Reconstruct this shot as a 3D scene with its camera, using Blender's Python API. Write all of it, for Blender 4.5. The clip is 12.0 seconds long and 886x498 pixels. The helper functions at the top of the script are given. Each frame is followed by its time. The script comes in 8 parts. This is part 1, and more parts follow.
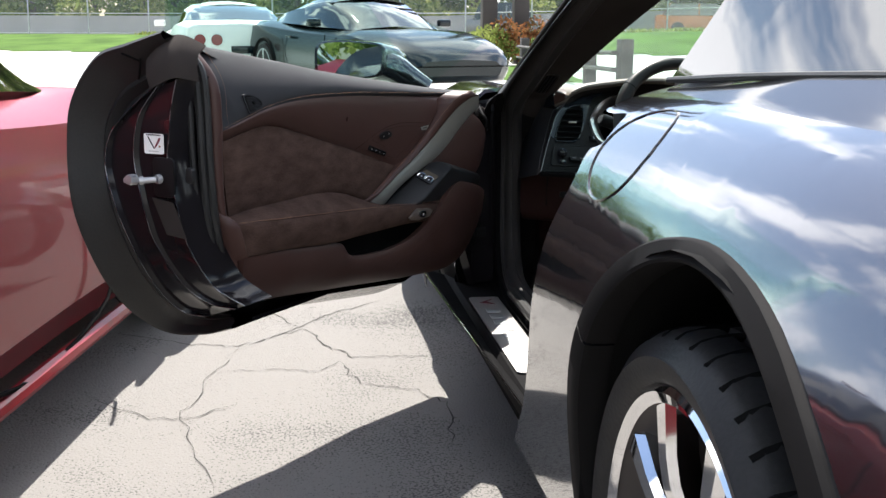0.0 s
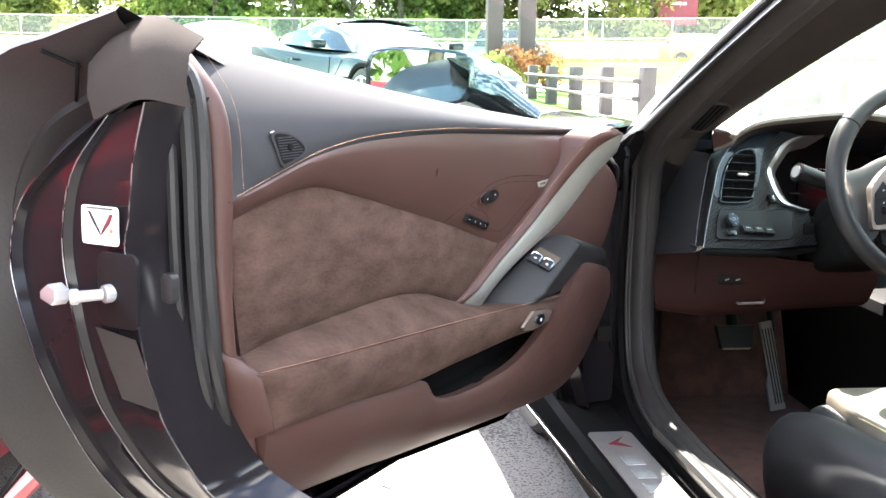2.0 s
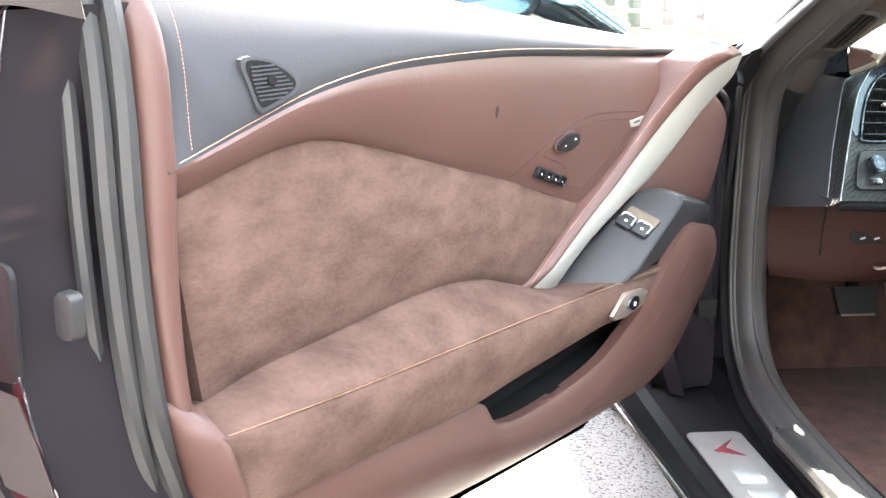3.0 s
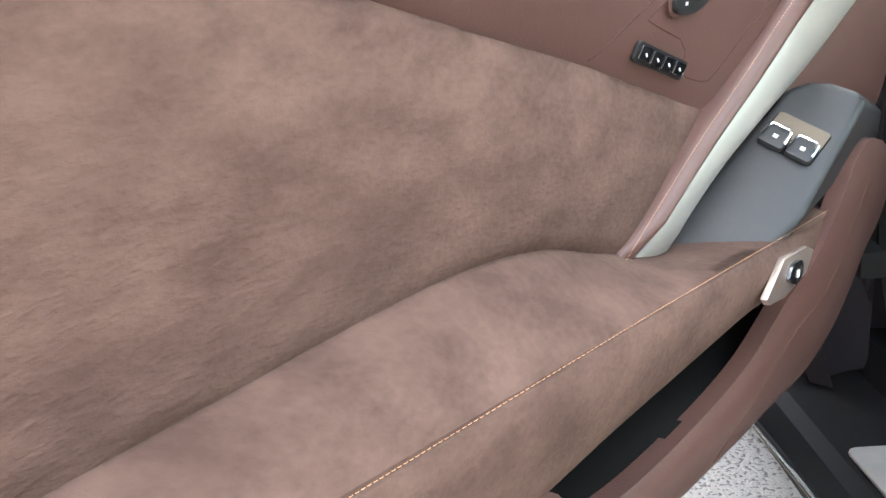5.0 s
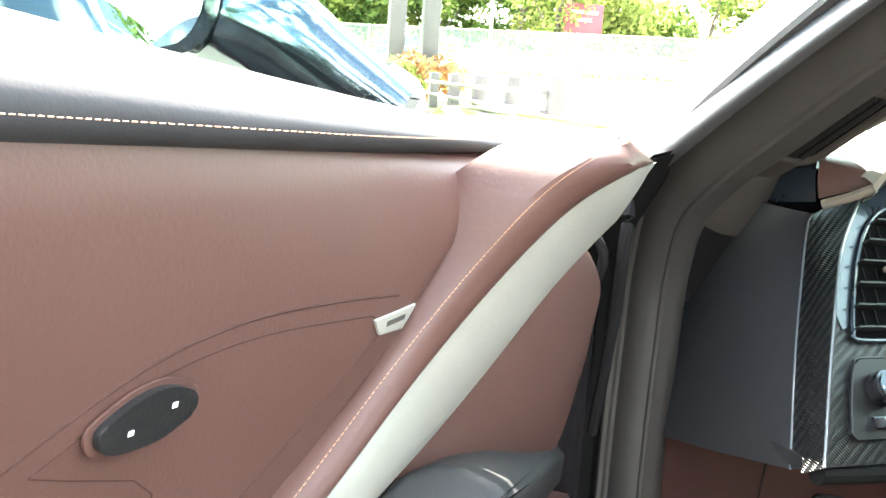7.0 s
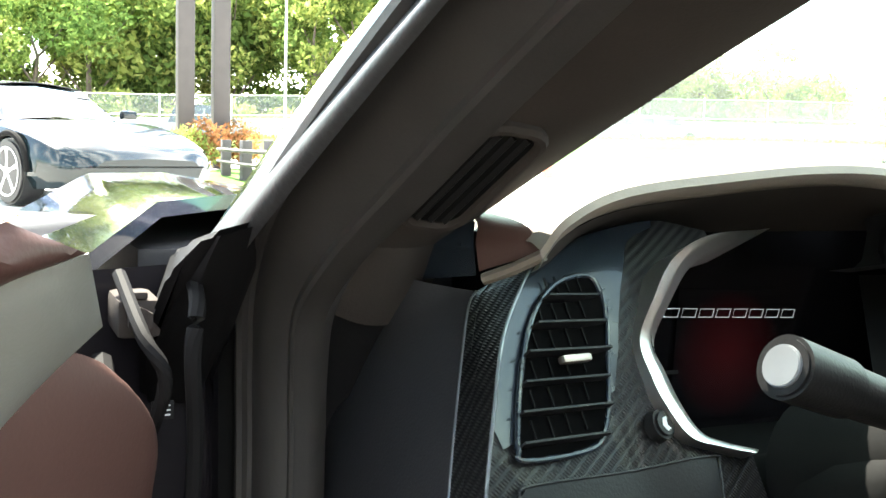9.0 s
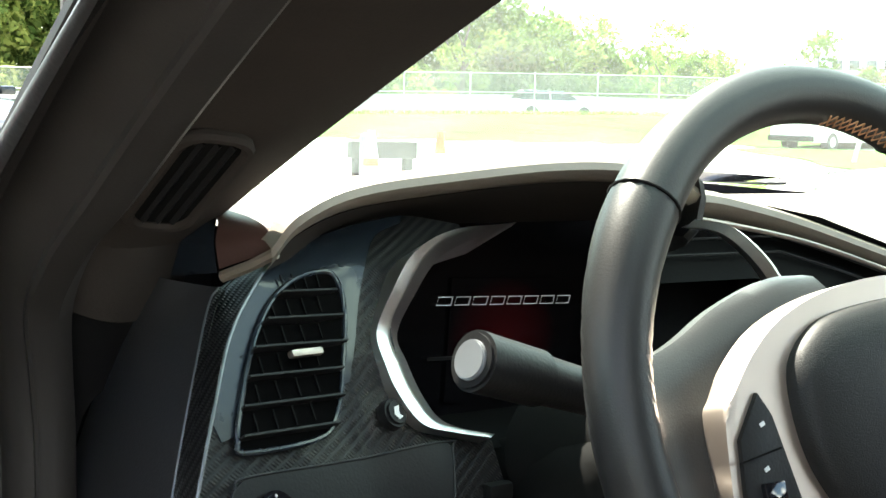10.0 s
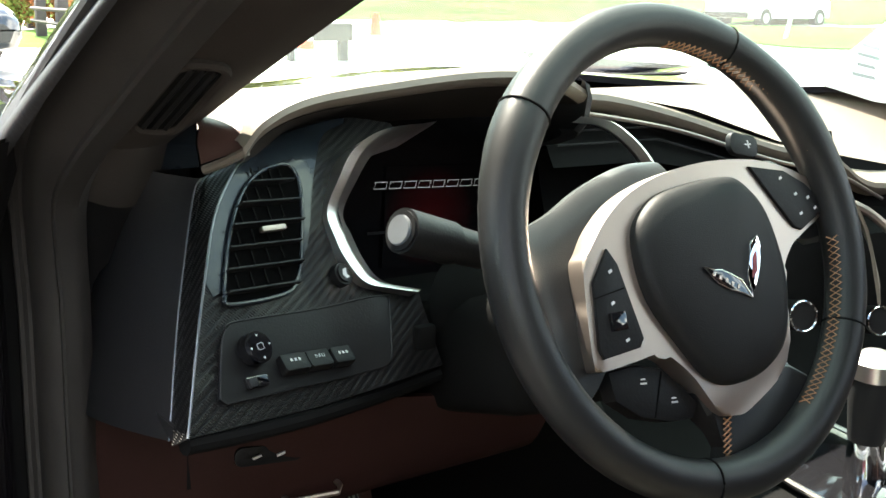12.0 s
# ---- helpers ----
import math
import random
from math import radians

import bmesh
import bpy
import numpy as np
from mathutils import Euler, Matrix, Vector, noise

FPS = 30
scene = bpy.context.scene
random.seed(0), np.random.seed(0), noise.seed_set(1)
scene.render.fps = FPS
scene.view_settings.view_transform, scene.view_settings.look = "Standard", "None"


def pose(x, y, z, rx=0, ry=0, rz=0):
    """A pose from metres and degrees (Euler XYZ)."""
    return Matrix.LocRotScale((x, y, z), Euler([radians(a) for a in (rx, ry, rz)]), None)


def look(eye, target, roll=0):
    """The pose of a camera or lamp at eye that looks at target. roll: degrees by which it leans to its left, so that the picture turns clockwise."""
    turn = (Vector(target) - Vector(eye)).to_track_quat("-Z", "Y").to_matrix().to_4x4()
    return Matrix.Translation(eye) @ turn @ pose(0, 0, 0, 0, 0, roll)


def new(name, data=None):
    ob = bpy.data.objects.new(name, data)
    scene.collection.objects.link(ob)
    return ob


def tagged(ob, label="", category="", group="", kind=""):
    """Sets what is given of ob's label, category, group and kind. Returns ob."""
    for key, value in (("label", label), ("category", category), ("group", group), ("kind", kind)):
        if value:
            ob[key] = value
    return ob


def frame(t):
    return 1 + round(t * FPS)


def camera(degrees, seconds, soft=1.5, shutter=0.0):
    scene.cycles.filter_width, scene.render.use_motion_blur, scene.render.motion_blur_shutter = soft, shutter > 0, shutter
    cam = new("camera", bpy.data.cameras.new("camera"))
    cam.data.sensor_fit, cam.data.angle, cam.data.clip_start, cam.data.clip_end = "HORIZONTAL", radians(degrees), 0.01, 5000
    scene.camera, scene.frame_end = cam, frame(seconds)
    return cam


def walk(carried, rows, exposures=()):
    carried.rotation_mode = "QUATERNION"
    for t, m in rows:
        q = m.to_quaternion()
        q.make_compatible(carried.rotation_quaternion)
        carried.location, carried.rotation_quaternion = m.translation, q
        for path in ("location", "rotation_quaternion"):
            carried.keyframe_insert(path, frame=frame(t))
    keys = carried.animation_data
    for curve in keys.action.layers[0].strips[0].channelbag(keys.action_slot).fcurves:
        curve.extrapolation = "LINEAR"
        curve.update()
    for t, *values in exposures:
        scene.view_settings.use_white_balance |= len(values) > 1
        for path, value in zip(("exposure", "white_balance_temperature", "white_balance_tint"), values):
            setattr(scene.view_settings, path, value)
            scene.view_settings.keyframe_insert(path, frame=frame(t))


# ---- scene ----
from mathutils.bvhtree import BVHTree

cam = camera(42.7, 12.0)
PATH = [
    (0, (-1.311, 0.648, 0.999), (-1.055, 2.594, 0.616), 0.2),
    (0.5, (-1.353, 0.875, 1.004), (-0.991, 2.808, 0.641), 1.5),
    (1, (-1.359, 1.149, 0.984), (-0.96, 3.08, 0.649), 2.4),
    (1.5, (-1.359, 1.438, 0.959), (-1.079, 3.391, 0.636), 2.4),
    (2, (-1.391, 1.7, 0.953), (-1.121, 3.653, 0.616), 1.1),
    (2.5, (-1.368, 1.971, 0.941), (-1.07, 3.907, 0.536), 2.1),
    (3, (-1.341, 2.134, 0.924), (-1.167, 4.07, 0.455), 0.2),
    (3.2, (-1.351, 2.219, 0.919), (-1.179, 4.147, 0.416), -0.9),
    (4.8, (-1.313, 2.635, 0.804), (-1.191, 4.523, 0.155), -2.5),
    (5, (-1.281, 2.644, 0.807), (-1.206, 4.557, 0.23), -2.4),
    (5.5, (-1.218, 2.74, 0.823), (-1.123, 4.682, 0.351), -0.4),
    (6, (-1.168, 2.809, 0.845), (-1.042, 4.764, 0.442), 0.9),
    (6.5, (-1.132, 2.86, 0.871), (-0.82, 4.806, 0.532), 2.7),
    (6.7, (-1.115, 2.896, 0.873), (-0.738, 4.831, 0.541), 3.4),
    (8.3, (-0.939, 3.156, 0.868), (-0.336, 5.05, 0.648), 3.0),
    (8.5, (-0.92, 3.154, 0.872), (-0.288, 5.039, 0.651), 3.0),
    (9, (-0.876, 3.143, 0.87), (-0.11, 4.981, 0.68), 1.5),
    (9.5, (-0.827, 3.117, 0.885), (0.025, 4.913, 0.663), 1.8),
    (10, (-0.793, 3.076, 0.89), (0.131, 4.834, 0.66), 1.5),
    (10.5, (-0.784, 3.026, 0.903), (0.196, 4.751, 0.649), -0.5),
    (11, (-0.807, 2.968, 0.923), (0.197, 4.673, 0.638), -0.3),
    (11.5, (-0.872, 2.878, 0.948), (0.128, 4.579, 0.623), 1.0),
    (12, (-0.886, 2.894, 0.926), (0.119, 4.568, 0.492), 1.0),
]
EXPOSURE = [(0.0, 1.42, 6500, 11), (0.5, 1.68, 6500, 11), (1.0, 1.85, 6500, 11), (1.6, 3.00, 6600, 12), (2.2, 4.10, 6900, 12), (3.2, 5.05, 7000, 10), (5, 4.50, 6950, 7), (5.7, 4.73, 6950, 6), (6.7, 4.88, 6950, 5), (8.3, 3.78, 6950, 4), (9.5, 3.63, 6950, 4), (10.5, 2.78, 7070, 3), (11.5, 2.58, 7120, 4), (12, 3.05, 7170, 6)]
walk(cam, [(t, look(eye, target, roll)) for t, eye, target, roll in PATH], EXPOSURE)

# ---- world and sun ----
SUN = Vector((-0.04, 0.62, 1.0)).normalized()
world = bpy.data.worlds.new("sky")
scene.world = world
world.use_nodes = True
wn, wl = world.node_tree.nodes, world.node_tree.links
sky = wn.new("ShaderNodeTexSky")
sky.sky_type, sky.sun_disc = "NISHITA", False
sky.sun_elevation, sky.sun_rotation = math.asin(SUN.z), math.atan2(SUN.x, SUN.y)
wco, cl, cr, cmix = wn.new("ShaderNodeTexCoord"), wn.new("ShaderNodeTexNoise"), wn.new("ShaderNodeValToRGB"), wn.new("ShaderNodeMix")
cl.inputs["Scale"].default_value, cl.inputs["Detail"].default_value = 6.0, 8.0
cr.color_ramp.elements[0].position, cr.color_ramp.elements[1].position = 0.50, 0.58
cmix.data_type = "RGBA"
cmix.inputs["B"].default_value = (13.0, 13.2, 13.6, 1)
cloud_shift = wn.new("ShaderNodeMapping")
cloud_shift.inputs["Location"].default_value = (3.1, 1.7, 0.4)
wl.new(wco.outputs["Generated"], cloud_shift.inputs["Vector"])
wl.new(cloud_shift.outputs["Vector"], cl.inputs["Vector"])
wl.new(cl.outputs["Fac"], cr.inputs["Fac"])
wl.new(cr.outputs["Color"], cmix.inputs["Factor"])
wl.new(sky.outputs["Color"], cmix.inputs["A"])
wl.new(cmix.outputs["Result"], wn["Background"].inputs["Color"])
wn["Background"].inputs["Strength"].default_value = 0.095
lamp = bpy.data.lights.new("sun", "SUN")
lamp.energy, lamp.angle, lamp.color = 5.0, radians(0.53), (1.0, 0.96, 0.9)
new("sun", lamp).matrix_world = SUN.to_track_quat("Z", "Y").to_matrix().to_4x4()


# ---- materials ----
def material(name, base, rough=0.5, metal=0.0, vary=0.12, scale=8.0, bump=0.0, fine=60.0, second=None, coat=0.0, clear=0.0, spec=0.5, coords="Object", grain=0.35, stretch=None):
    """A surface with variation at two scales (blotches and grain) and a fine relief."""
    m = bpy.data.materials.new(name)
    m.use_nodes = True
    n, l = m.node_tree.nodes, m.node_tree.links
    b = n["Principled BSDF"]
    b.inputs["Roughness"].default_value, b.inputs["Metallic"].default_value = rough, metal
    b.inputs["Specular IOR Level"].default_value = spec
    b.inputs["Coat Weight"].default_value, b.inputs["Coat Roughness"].default_value = coat, 0.03
    b.inputs["Transmission Weight"].default_value = clear
    co = n.new("ShaderNodeTexCoord")
    big, small = n.new("ShaderNodeTexNoise"), n.new("ShaderNodeTexNoise")
    big.inputs["Scale"].default_value, small.inputs["Scale"].default_value = scale, fine
    big.inputs["Detail"].default_value, small.inputs["Detail"].default_value = 4, 3
    where = co.outputs[coords]
    if stretch:
        turn = n.new("ShaderNodeMapping")
        turn.inputs["Rotation"].default_value, turn.inputs["Scale"].default_value = stretch
        l.new(where, turn.inputs["Vector"])
        where = turn.outputs["Vector"]
    l.new(where, big.inputs["Vector"])
    l.new(where, small.inputs["Vector"])
    add = n.new("ShaderNodeMath")
    add.operation = "MULTIPLY_ADD"
    add.inputs[1].default_value = grain
    l.new(small.outputs["Fac"], add.inputs[0])
    l.new(big.outputs["Fac"], add.inputs[2])
    ramp = n.new("ShaderNodeValToRGB")
    lo = [c * (1 - vary) for c in base]
    hi = list(second) if second else [min(1, c * (1 + vary)) for c in base]
    ramp.color_ramp.elements[0].color, ramp.color_ramp.elements[1].color = (*lo, 1), (*hi, 1)
    ramp.color_ramp.elements[0].position, ramp.color_ramp.elements[1].position = 0.5 * (1 + grain) - 0.2, 0.5 * (1 + grain) + 0.2
    l.new(add.outputs[0], ramp.inputs["Fac"])
    l.new(ramp.outputs["Color"], b.inputs["Base Color"])
    if bump:
        bp = n.new("ShaderNodeBump")
        bp.inputs["Strength"].default_value, bp.inputs["Distance"].default_value = 1.0, bump
        l.new(small.outputs["Fac"], bp.inputs["Height"])
        l.new(bp.outputs["Normal"], b.inputs["Normal"])
    return m


def glass(name, tint, rough=0.0, gain=1.0, veil=0.0):
    """Thin tinted glass: clear straight through, with an added pale film that imitates haze and a mirror coat that
    grows towards grazing angles.
    """
    m = bpy.data.materials.new(name)
    m.use_nodes = True
    n, l = m.node_tree.nodes, m.node_tree.links
    n.remove(n["Principled BSDF"])
    a, g, mix, fr = n.new("ShaderNodeBsdfTransparent"), n.new("ShaderNodeBsdfGlossy"), n.new("ShaderNodeMixShader"), n.new("ShaderNodeLayerWeight")
    a.inputs["Color"].default_value = (*tint, 1)
    g.inputs["Roughness"].default_value = rough
    pw, ma = n.new("ShaderNodeMath"), n.new("ShaderNodeMath")
    pw.operation, ma.operation = "POWER", "MULTIPLY_ADD"
    pw.inputs[1].default_value = 5.0
    ma.inputs[1].default_value, ma.inputs[2].default_value = 0.9 * gain, 0.03 * gain
    l.new(fr.outputs["Facing"], pw.inputs[0])
    l.new(pw.outputs[0], ma.inputs[0])
    l.new(ma.outputs[0], mix.inputs["Fac"])
    film, d = n.new("ShaderNodeMixShader"), n.new("ShaderNodeBsdfTranslucent")
    spots = n.new("ShaderNodeTexNoise")
    spots.inputs["Scale"].default_value, spots.inputs["Detail"].default_value = 5.0, 5.0
    amount = n.new("ShaderNodeMath")
    amount.operation = "MULTIPLY"
    amount.inputs[1].default_value = 2.0 * veil
    l.new(spots.outputs["Fac"], amount.inputs[0])
    l.new(amount.outputs[0], film.inputs["Fac"])
    d.inputs["Color"].default_value = (0.8, 0.85, 0.82, 1)
    l.new(a.outputs["BSDF"], film.inputs[1])
    l.new(d.outputs["BSDF"], film.inputs[2])
    l.new(film.outputs["Shader"], mix.inputs[1])
    l.new(g.outputs["BSDF"], mix.inputs[2])
    l.new(mix.outputs["Shader"], n["Material Output"].inputs["Surface"])
    return m


def emitter(name, colour, strength):
    m = bpy.data.materials.new(name)
    m.use_nodes = True
    b = m.node_tree.nodes["Principled BSDF"]
    b.inputs["Base Color"].default_value = (*colour, 1)
    b.inputs["Emission Color"].default_value, b.inputs["Emission Strength"].default_value = (*colour, 1), strength
    return m


PAINT = material("dark grey metallic paint", (0.085, 0.088, 0.104), 0.12, 0.9, 0.05, 3, 0, 900, coat=1.0)
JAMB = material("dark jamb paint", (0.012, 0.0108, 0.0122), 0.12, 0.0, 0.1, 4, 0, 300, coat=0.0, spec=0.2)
RED = material("deep red paint", (0.21, 0.001, 0.008), 0.35, 0.0, 0.06, 3, 0, 60, coat=0.35, spec=0.2)
WHITE = material("white car paint", (0.62, 0.62, 0.60), 0.35, 0.0, 0.03, 2, 0, 60, coat=0.3)
BLACKGREEN = material("black green car paint", (0.004, 0.009, 0.011), 0.12, 0.0, 0.1, 3, 0, 60, coat=0.0, spec=0.35)
RUBBER = material("black rubber", (0.016, 0.0158, 0.0158), 0.5, 0, 0.3, 6, 0.0003, 250, spec=0.35)
TYRE = material("tyre rubber", (0.015, 0.015, 0.0156), 0.5, 0, 0.3, 9, 0.0006, 160, spec=0.22)
CHROME = material("chrome", (0.75, 0.75, 0.76), 0.06, 1.0, 0.03, 5, 0, 80)
SATIN = material("satin silver", (0.40, 0.335, 0.29), 0.36, 0.9, 0.03, 20, 0, 600, grain=0.05)
ZINC = material("zinc plated latch", (0.42, 0.42, 0.425), 0.22, 0.5, 0.06, 30, 0, 300)
PLATEMETAL = material("pale brushed metal", (0.46, 0.445, 0.43), 0.42, 0.8, 0.06, 30, 0, 400)
RINGMETAL = material("bright brushed metal", (0.80, 0.77, 0.73), 0.30, 1.0, 0.06, 40, 0, 500)
WHEELLEATHER = material("smooth black leather", (0.011, 0.0112, 0.0115), 0.42, 0, 0.12, 6, 0.00012, 900, spec=0.30)
AIRBAG = material("grained black airbag vinyl", (0.0105, 0.0105, 0.0108), 0.5, 0, 0.12, 6, 0.00025, 1100, spec=0.16)
# near-black colour that stands for the shade inside the dash vent
VENTSHADE = material("black vent shade", (0.003, 0.003, 0.003), 0.9, 0, 0.2, 9, 0, 200, spec=0.0)
TRIM = material("pale satin trim", (0.22, 0.22, 0.20), 0.42, 0.2, 0.05, 12, 0.0001, 500)
LEATHER = material("brown leather", (0.054, 0.0268, 0.0222), 0.46, 0, 0.10, 5, 0.00014, 420, spec=0.28)
SUEDE = material("brown suede", (0.0485, 0.0287, 0.0226), 0.95, 0, 0.08, 20, 0.0009, 150, second=(0.079, 0.0488, 0.0387), spec=0.10, grain=0.34, stretch=((0.5, 0.7, 0.4), (1.0, 1.0, 2.2)))
SEATTAN = material("grey tan seat leather", (0.095, 0.082, 0.062), 0.5, 0, 0.1, 6, 0.0002, 420)
WELL = material("tan switch well", (0.085, 0.068, 0.05), 0.7, 0, 0.1, 9, 0, 300, spec=0.2)
SEAM = material("dark seam", (0.034, 0.017, 0.0138), 0.8, 0, 0.2, 9, 0, 400, spec=0.1)
BLACKLEATHER = material("black leather", (0.0155, 0.0160, 0.0172), 0.5, 0, 0.12, 6, 0.0002, 450, spec=0.25)
SHOULDER = material("dark grey soft leather", (0.0185, 0.0185, 0.0205), 0.66, 0, 0.12, 6, 0.0001, 520, spec=0.2)
MOULDING = material("matt dark moulding", (0.0065, 0.0062, 0.0065), 0.7, 0.0, 0.15, 4, 0.0001, 300, spec=0.05)
LACQUER = material("blue black lacquer", (0.011, 0.015, 0.020), 0.25, 0.0, 0.1, 8, 0, 200, coat=0.25, spec=0.35)
PLASTIC = material("black plastic", (0.008, 0.008, 0.0085), 0.45, 0, 0.15, 9, 0.0002, 500, spec=0.18)
GLOSS = material("gloss black", (0.006, 0.006, 0.007), 0.08, 0, 0.2, 6, 0, 200, coat=0.4)
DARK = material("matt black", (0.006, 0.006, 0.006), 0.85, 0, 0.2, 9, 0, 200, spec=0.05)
PILLAR = material("grey brown pillar cloth", (0.031, 0.0258, 0.0232), 0.9, 0, 0.12, 10, 0.0002, 500, spec=0.12)
DASHTAN = material("tan dash leather", (0.125, 0.102, 0.081), 0.5, 0, 0.06, 6, 0.0002, 420)
THREAD = material("ochre thread", (0.33, 0.165, 0.085), 0.7, 0, 0.2, 60, 0, 900)
CARPET = material("brown carpet", (0.075, 0.035, 0.026), 0.98, 0, 0.35, 25, 0.002, 260)
WHITEPRINT = material("white print", (0.5, 0.5, 0.5), 0.5, 0, 0.03, 20, 0, 400)
PAPER = material("white paper", (0.8, 0.8, 0.77), 0.7, 0, 0.04, 10, 0, 300)
ASPHALT = material("worn asphalt", (0.070, 0.067, 0.063), 0.9, 0, 0.25, 1.6, 0.006, 150, second=(0.178, 0.169, 0.157), grain=1.3)
LOT = material("pale concrete lot", (0.45, 0.44, 0.41), 0.9, 0, 0.15, 0.3, 0.004, 30)
CRACK = material("crack shadow", (0.035, 0.033, 0.031), 0.95, 0, 0.3, 9, 0, 100)
GRASS = material("grass", (0.045, 0.098, 0.015), 0.95, 0, 0.3, 0.7, 0.01, 20, second=(0.075, 0.140, 0.025), spec=0.1)
BARK = material("bark", (0.10, 0.08, 0.06), 0.9, 0, 0.3, 4, 0.01, 30)
STEEL = material("galvanised steel", (0.42, 0.43, 0.43), 0.5, 0.6, 0.12, 4, 0, 60)
BROWNSTEEL = material("brown painted steel", (0.024, 0.019, 0.018), 0.6, 0, 0.15, 3, 0, 60)
WOOD = material("weathered timber", (0.045, 0.042, 0.040), 0.9, 0, 0.25, 3, 0.004, 60)
CONCRETE = material("grey concrete", (0.30, 0.30, 0.285), 0.9, 0, 0.15, 0.6, 0.004, 20)
ORANGE = material("orange cone plastic", (0.75, 0.09, 0.035), 0.6, 0, 0.1, 5, 0, 100)
BRICKRED = material("brick", (0.20, 0.085, 0.06), 0.9, 0, 0.2, 2, 0, 30)
PALEBLUE = material("pale blue stucco", (0.42, 0.52, 0.58), 0.8, 0, 0.06, 1, 0, 20)
SILVERCAR = material("silver grey car paint", (0.16, 0.17, 0.18), 0.35, 0.4, 0.05, 2, 0, 200, coat=0.6)
ORANGECAR = material("orange car paint", (0.6, 0.16, 0.03), 0.35, 0.1, 0.05, 2, 0, 200, coat=0.6)
SIGNRED = material("dark red sign", (0.14, 0.012, 0.02), 0.5, 0, 0.15, 2, 0, 40)
SIGNGREEN = material("green sign", (0.0, 0.16, 0.07), 0.4, 0, 0.06, 2, 0, 40)
TAILLIGHT = material("red lens", (0.14, 0.006, 0.008), 0.15, 0, 0.1, 9, 0, 90, coat=0.5)
def foliage_material(name, dark, light):
    """Leaves that let some of the light through, each in its own shade."""
    m = bpy.data.materials.new(name)
    m.use_nodes = True
    n, l = m.node_tree.nodes, m.node_tree.links
    n.remove(n["Principled BSDF"])
    geo, ramp = n.new("ShaderNodeNewGeometry"), n.new("ShaderNodeValToRGB")
    ramp.color_ramp.elements[0].color, ramp.color_ramp.elements[1].color = (*dark, 1), (*light, 1)
    d, tr, mix = n.new("ShaderNodeBsdfDiffuse"), n.new("ShaderNodeBsdfTranslucent"), n.new("ShaderNodeMixShader")
    mix.inputs["Fac"].default_value = 0.5
    l.new(geo.outputs["Random Per Island"], ramp.inputs["Fac"])
    l.new(ramp.outputs["Color"], d.inputs["Color"])
    l.new(ramp.outputs["Color"], tr.inputs["Color"])
    l.new(d.outputs["BSDF"], mix.inputs[1])
    l.new(tr.outputs["BSDF"], mix.inputs[2])
    l.new(mix.outputs["Shader"], n["Material Output"].inputs["Surface"])
    return m


def see_through(name, colour, share):
    """Fine wire mesh seen from far off: mostly open."""
    m = bpy.data.materials.new(name)
    m.use_nodes = True
    n, l = m.node_tree.nodes, m.node_tree.links
    b, tr, mix = n["Principled BSDF"], n.new("ShaderNodeBsdfTransparent"), n.new("ShaderNodeMixShader")
    b.inputs["Base Color"].default_value, b.inputs["Roughness"].default_value = (*colour, 1), 0.5
    mix.inputs["Fac"].default_value = share
    l.new(tr.outputs["BSDF"], mix.inputs[1])
    l.new(b.outputs["BSDF"], mix.inputs[2])
    l.new(mix.outputs["Shader"], n["Material Output"].inputs["Surface"])
    return m


LEAF = foliage_material("dark green leaves", (0.062, 0.105, 0.028), (0.17, 0.225, 0.065))
LEAF2 = foliage_material("yellow green leaves", (0.12, 0.17, 0.040), (0.31, 0.34, 0.105))
LEAFRED = foliage_material("red tipped leaves", (0.10, 0.072, 0.030), (0.33, 0.135, 0.06))
WIRE = see_through("chain link wire", (0.42, 0.44, 0.43), 0.2)


def carbon():
    """Woven carbon fibre under a satin lacquer: two crossing twill bands."""
    m = material("carbon fibre weave", (0.02, 0.02, 0.021), 0.34, 0.0, 0.1, 30, 0, 300, coat=0.05, spec=0.16)
    n, l = m.node_tree.nodes, m.node_tree.links
    b, co = n["Principled BSDF"], n.new("ShaderNodeTexCoord")
    waves = []
    for turn in (0.75, -0.8):
        mp, wv = n.new("ShaderNodeMapping"), n.new("ShaderNodeTexWave")
        mp.inputs["Rotation"].default_value = (0.5, turn, 0.4)
        wv.wave_type, wv.bands_direction = "BANDS", "X"
        wv.inputs["Scale"].default_value = 170.0 if turn > 0 else 60.0
        l.new(co.outputs["Object"], mp.inputs["Vector"])
        l.new(mp.outputs["Vector"], wv.inputs["Vector"])
        waves.append(wv)
    mul, rp, bp = n.new("ShaderNodeMath"), n.new("ShaderNodeValToRGB"), n.new("ShaderNodeBump")
    mul.operation = "MULTIPLY"
    l.new(waves[0].outputs["Fac"], mul.inputs[0])
    l.new(waves[1].outputs["Fac"], mul.inputs[1])
    rp.color_ramp.elements[0].color, rp.color_ramp.elements[1].color = (0.006, 0.006, 0.0065, 1), (0.017, 0.0165, 0.0155, 1)
    l.new(mul.outputs[0], rp.inputs["Fac"])
    l.new(rp.outputs["Color"], b.inputs["Base Color"])
    bp.inputs["Distance"].default_value = 0.0006
    l.new(mul.outputs[0], bp.inputs["Height"])
    l.new(bp.outputs["Normal"], b.inputs["Normal"])
    return m


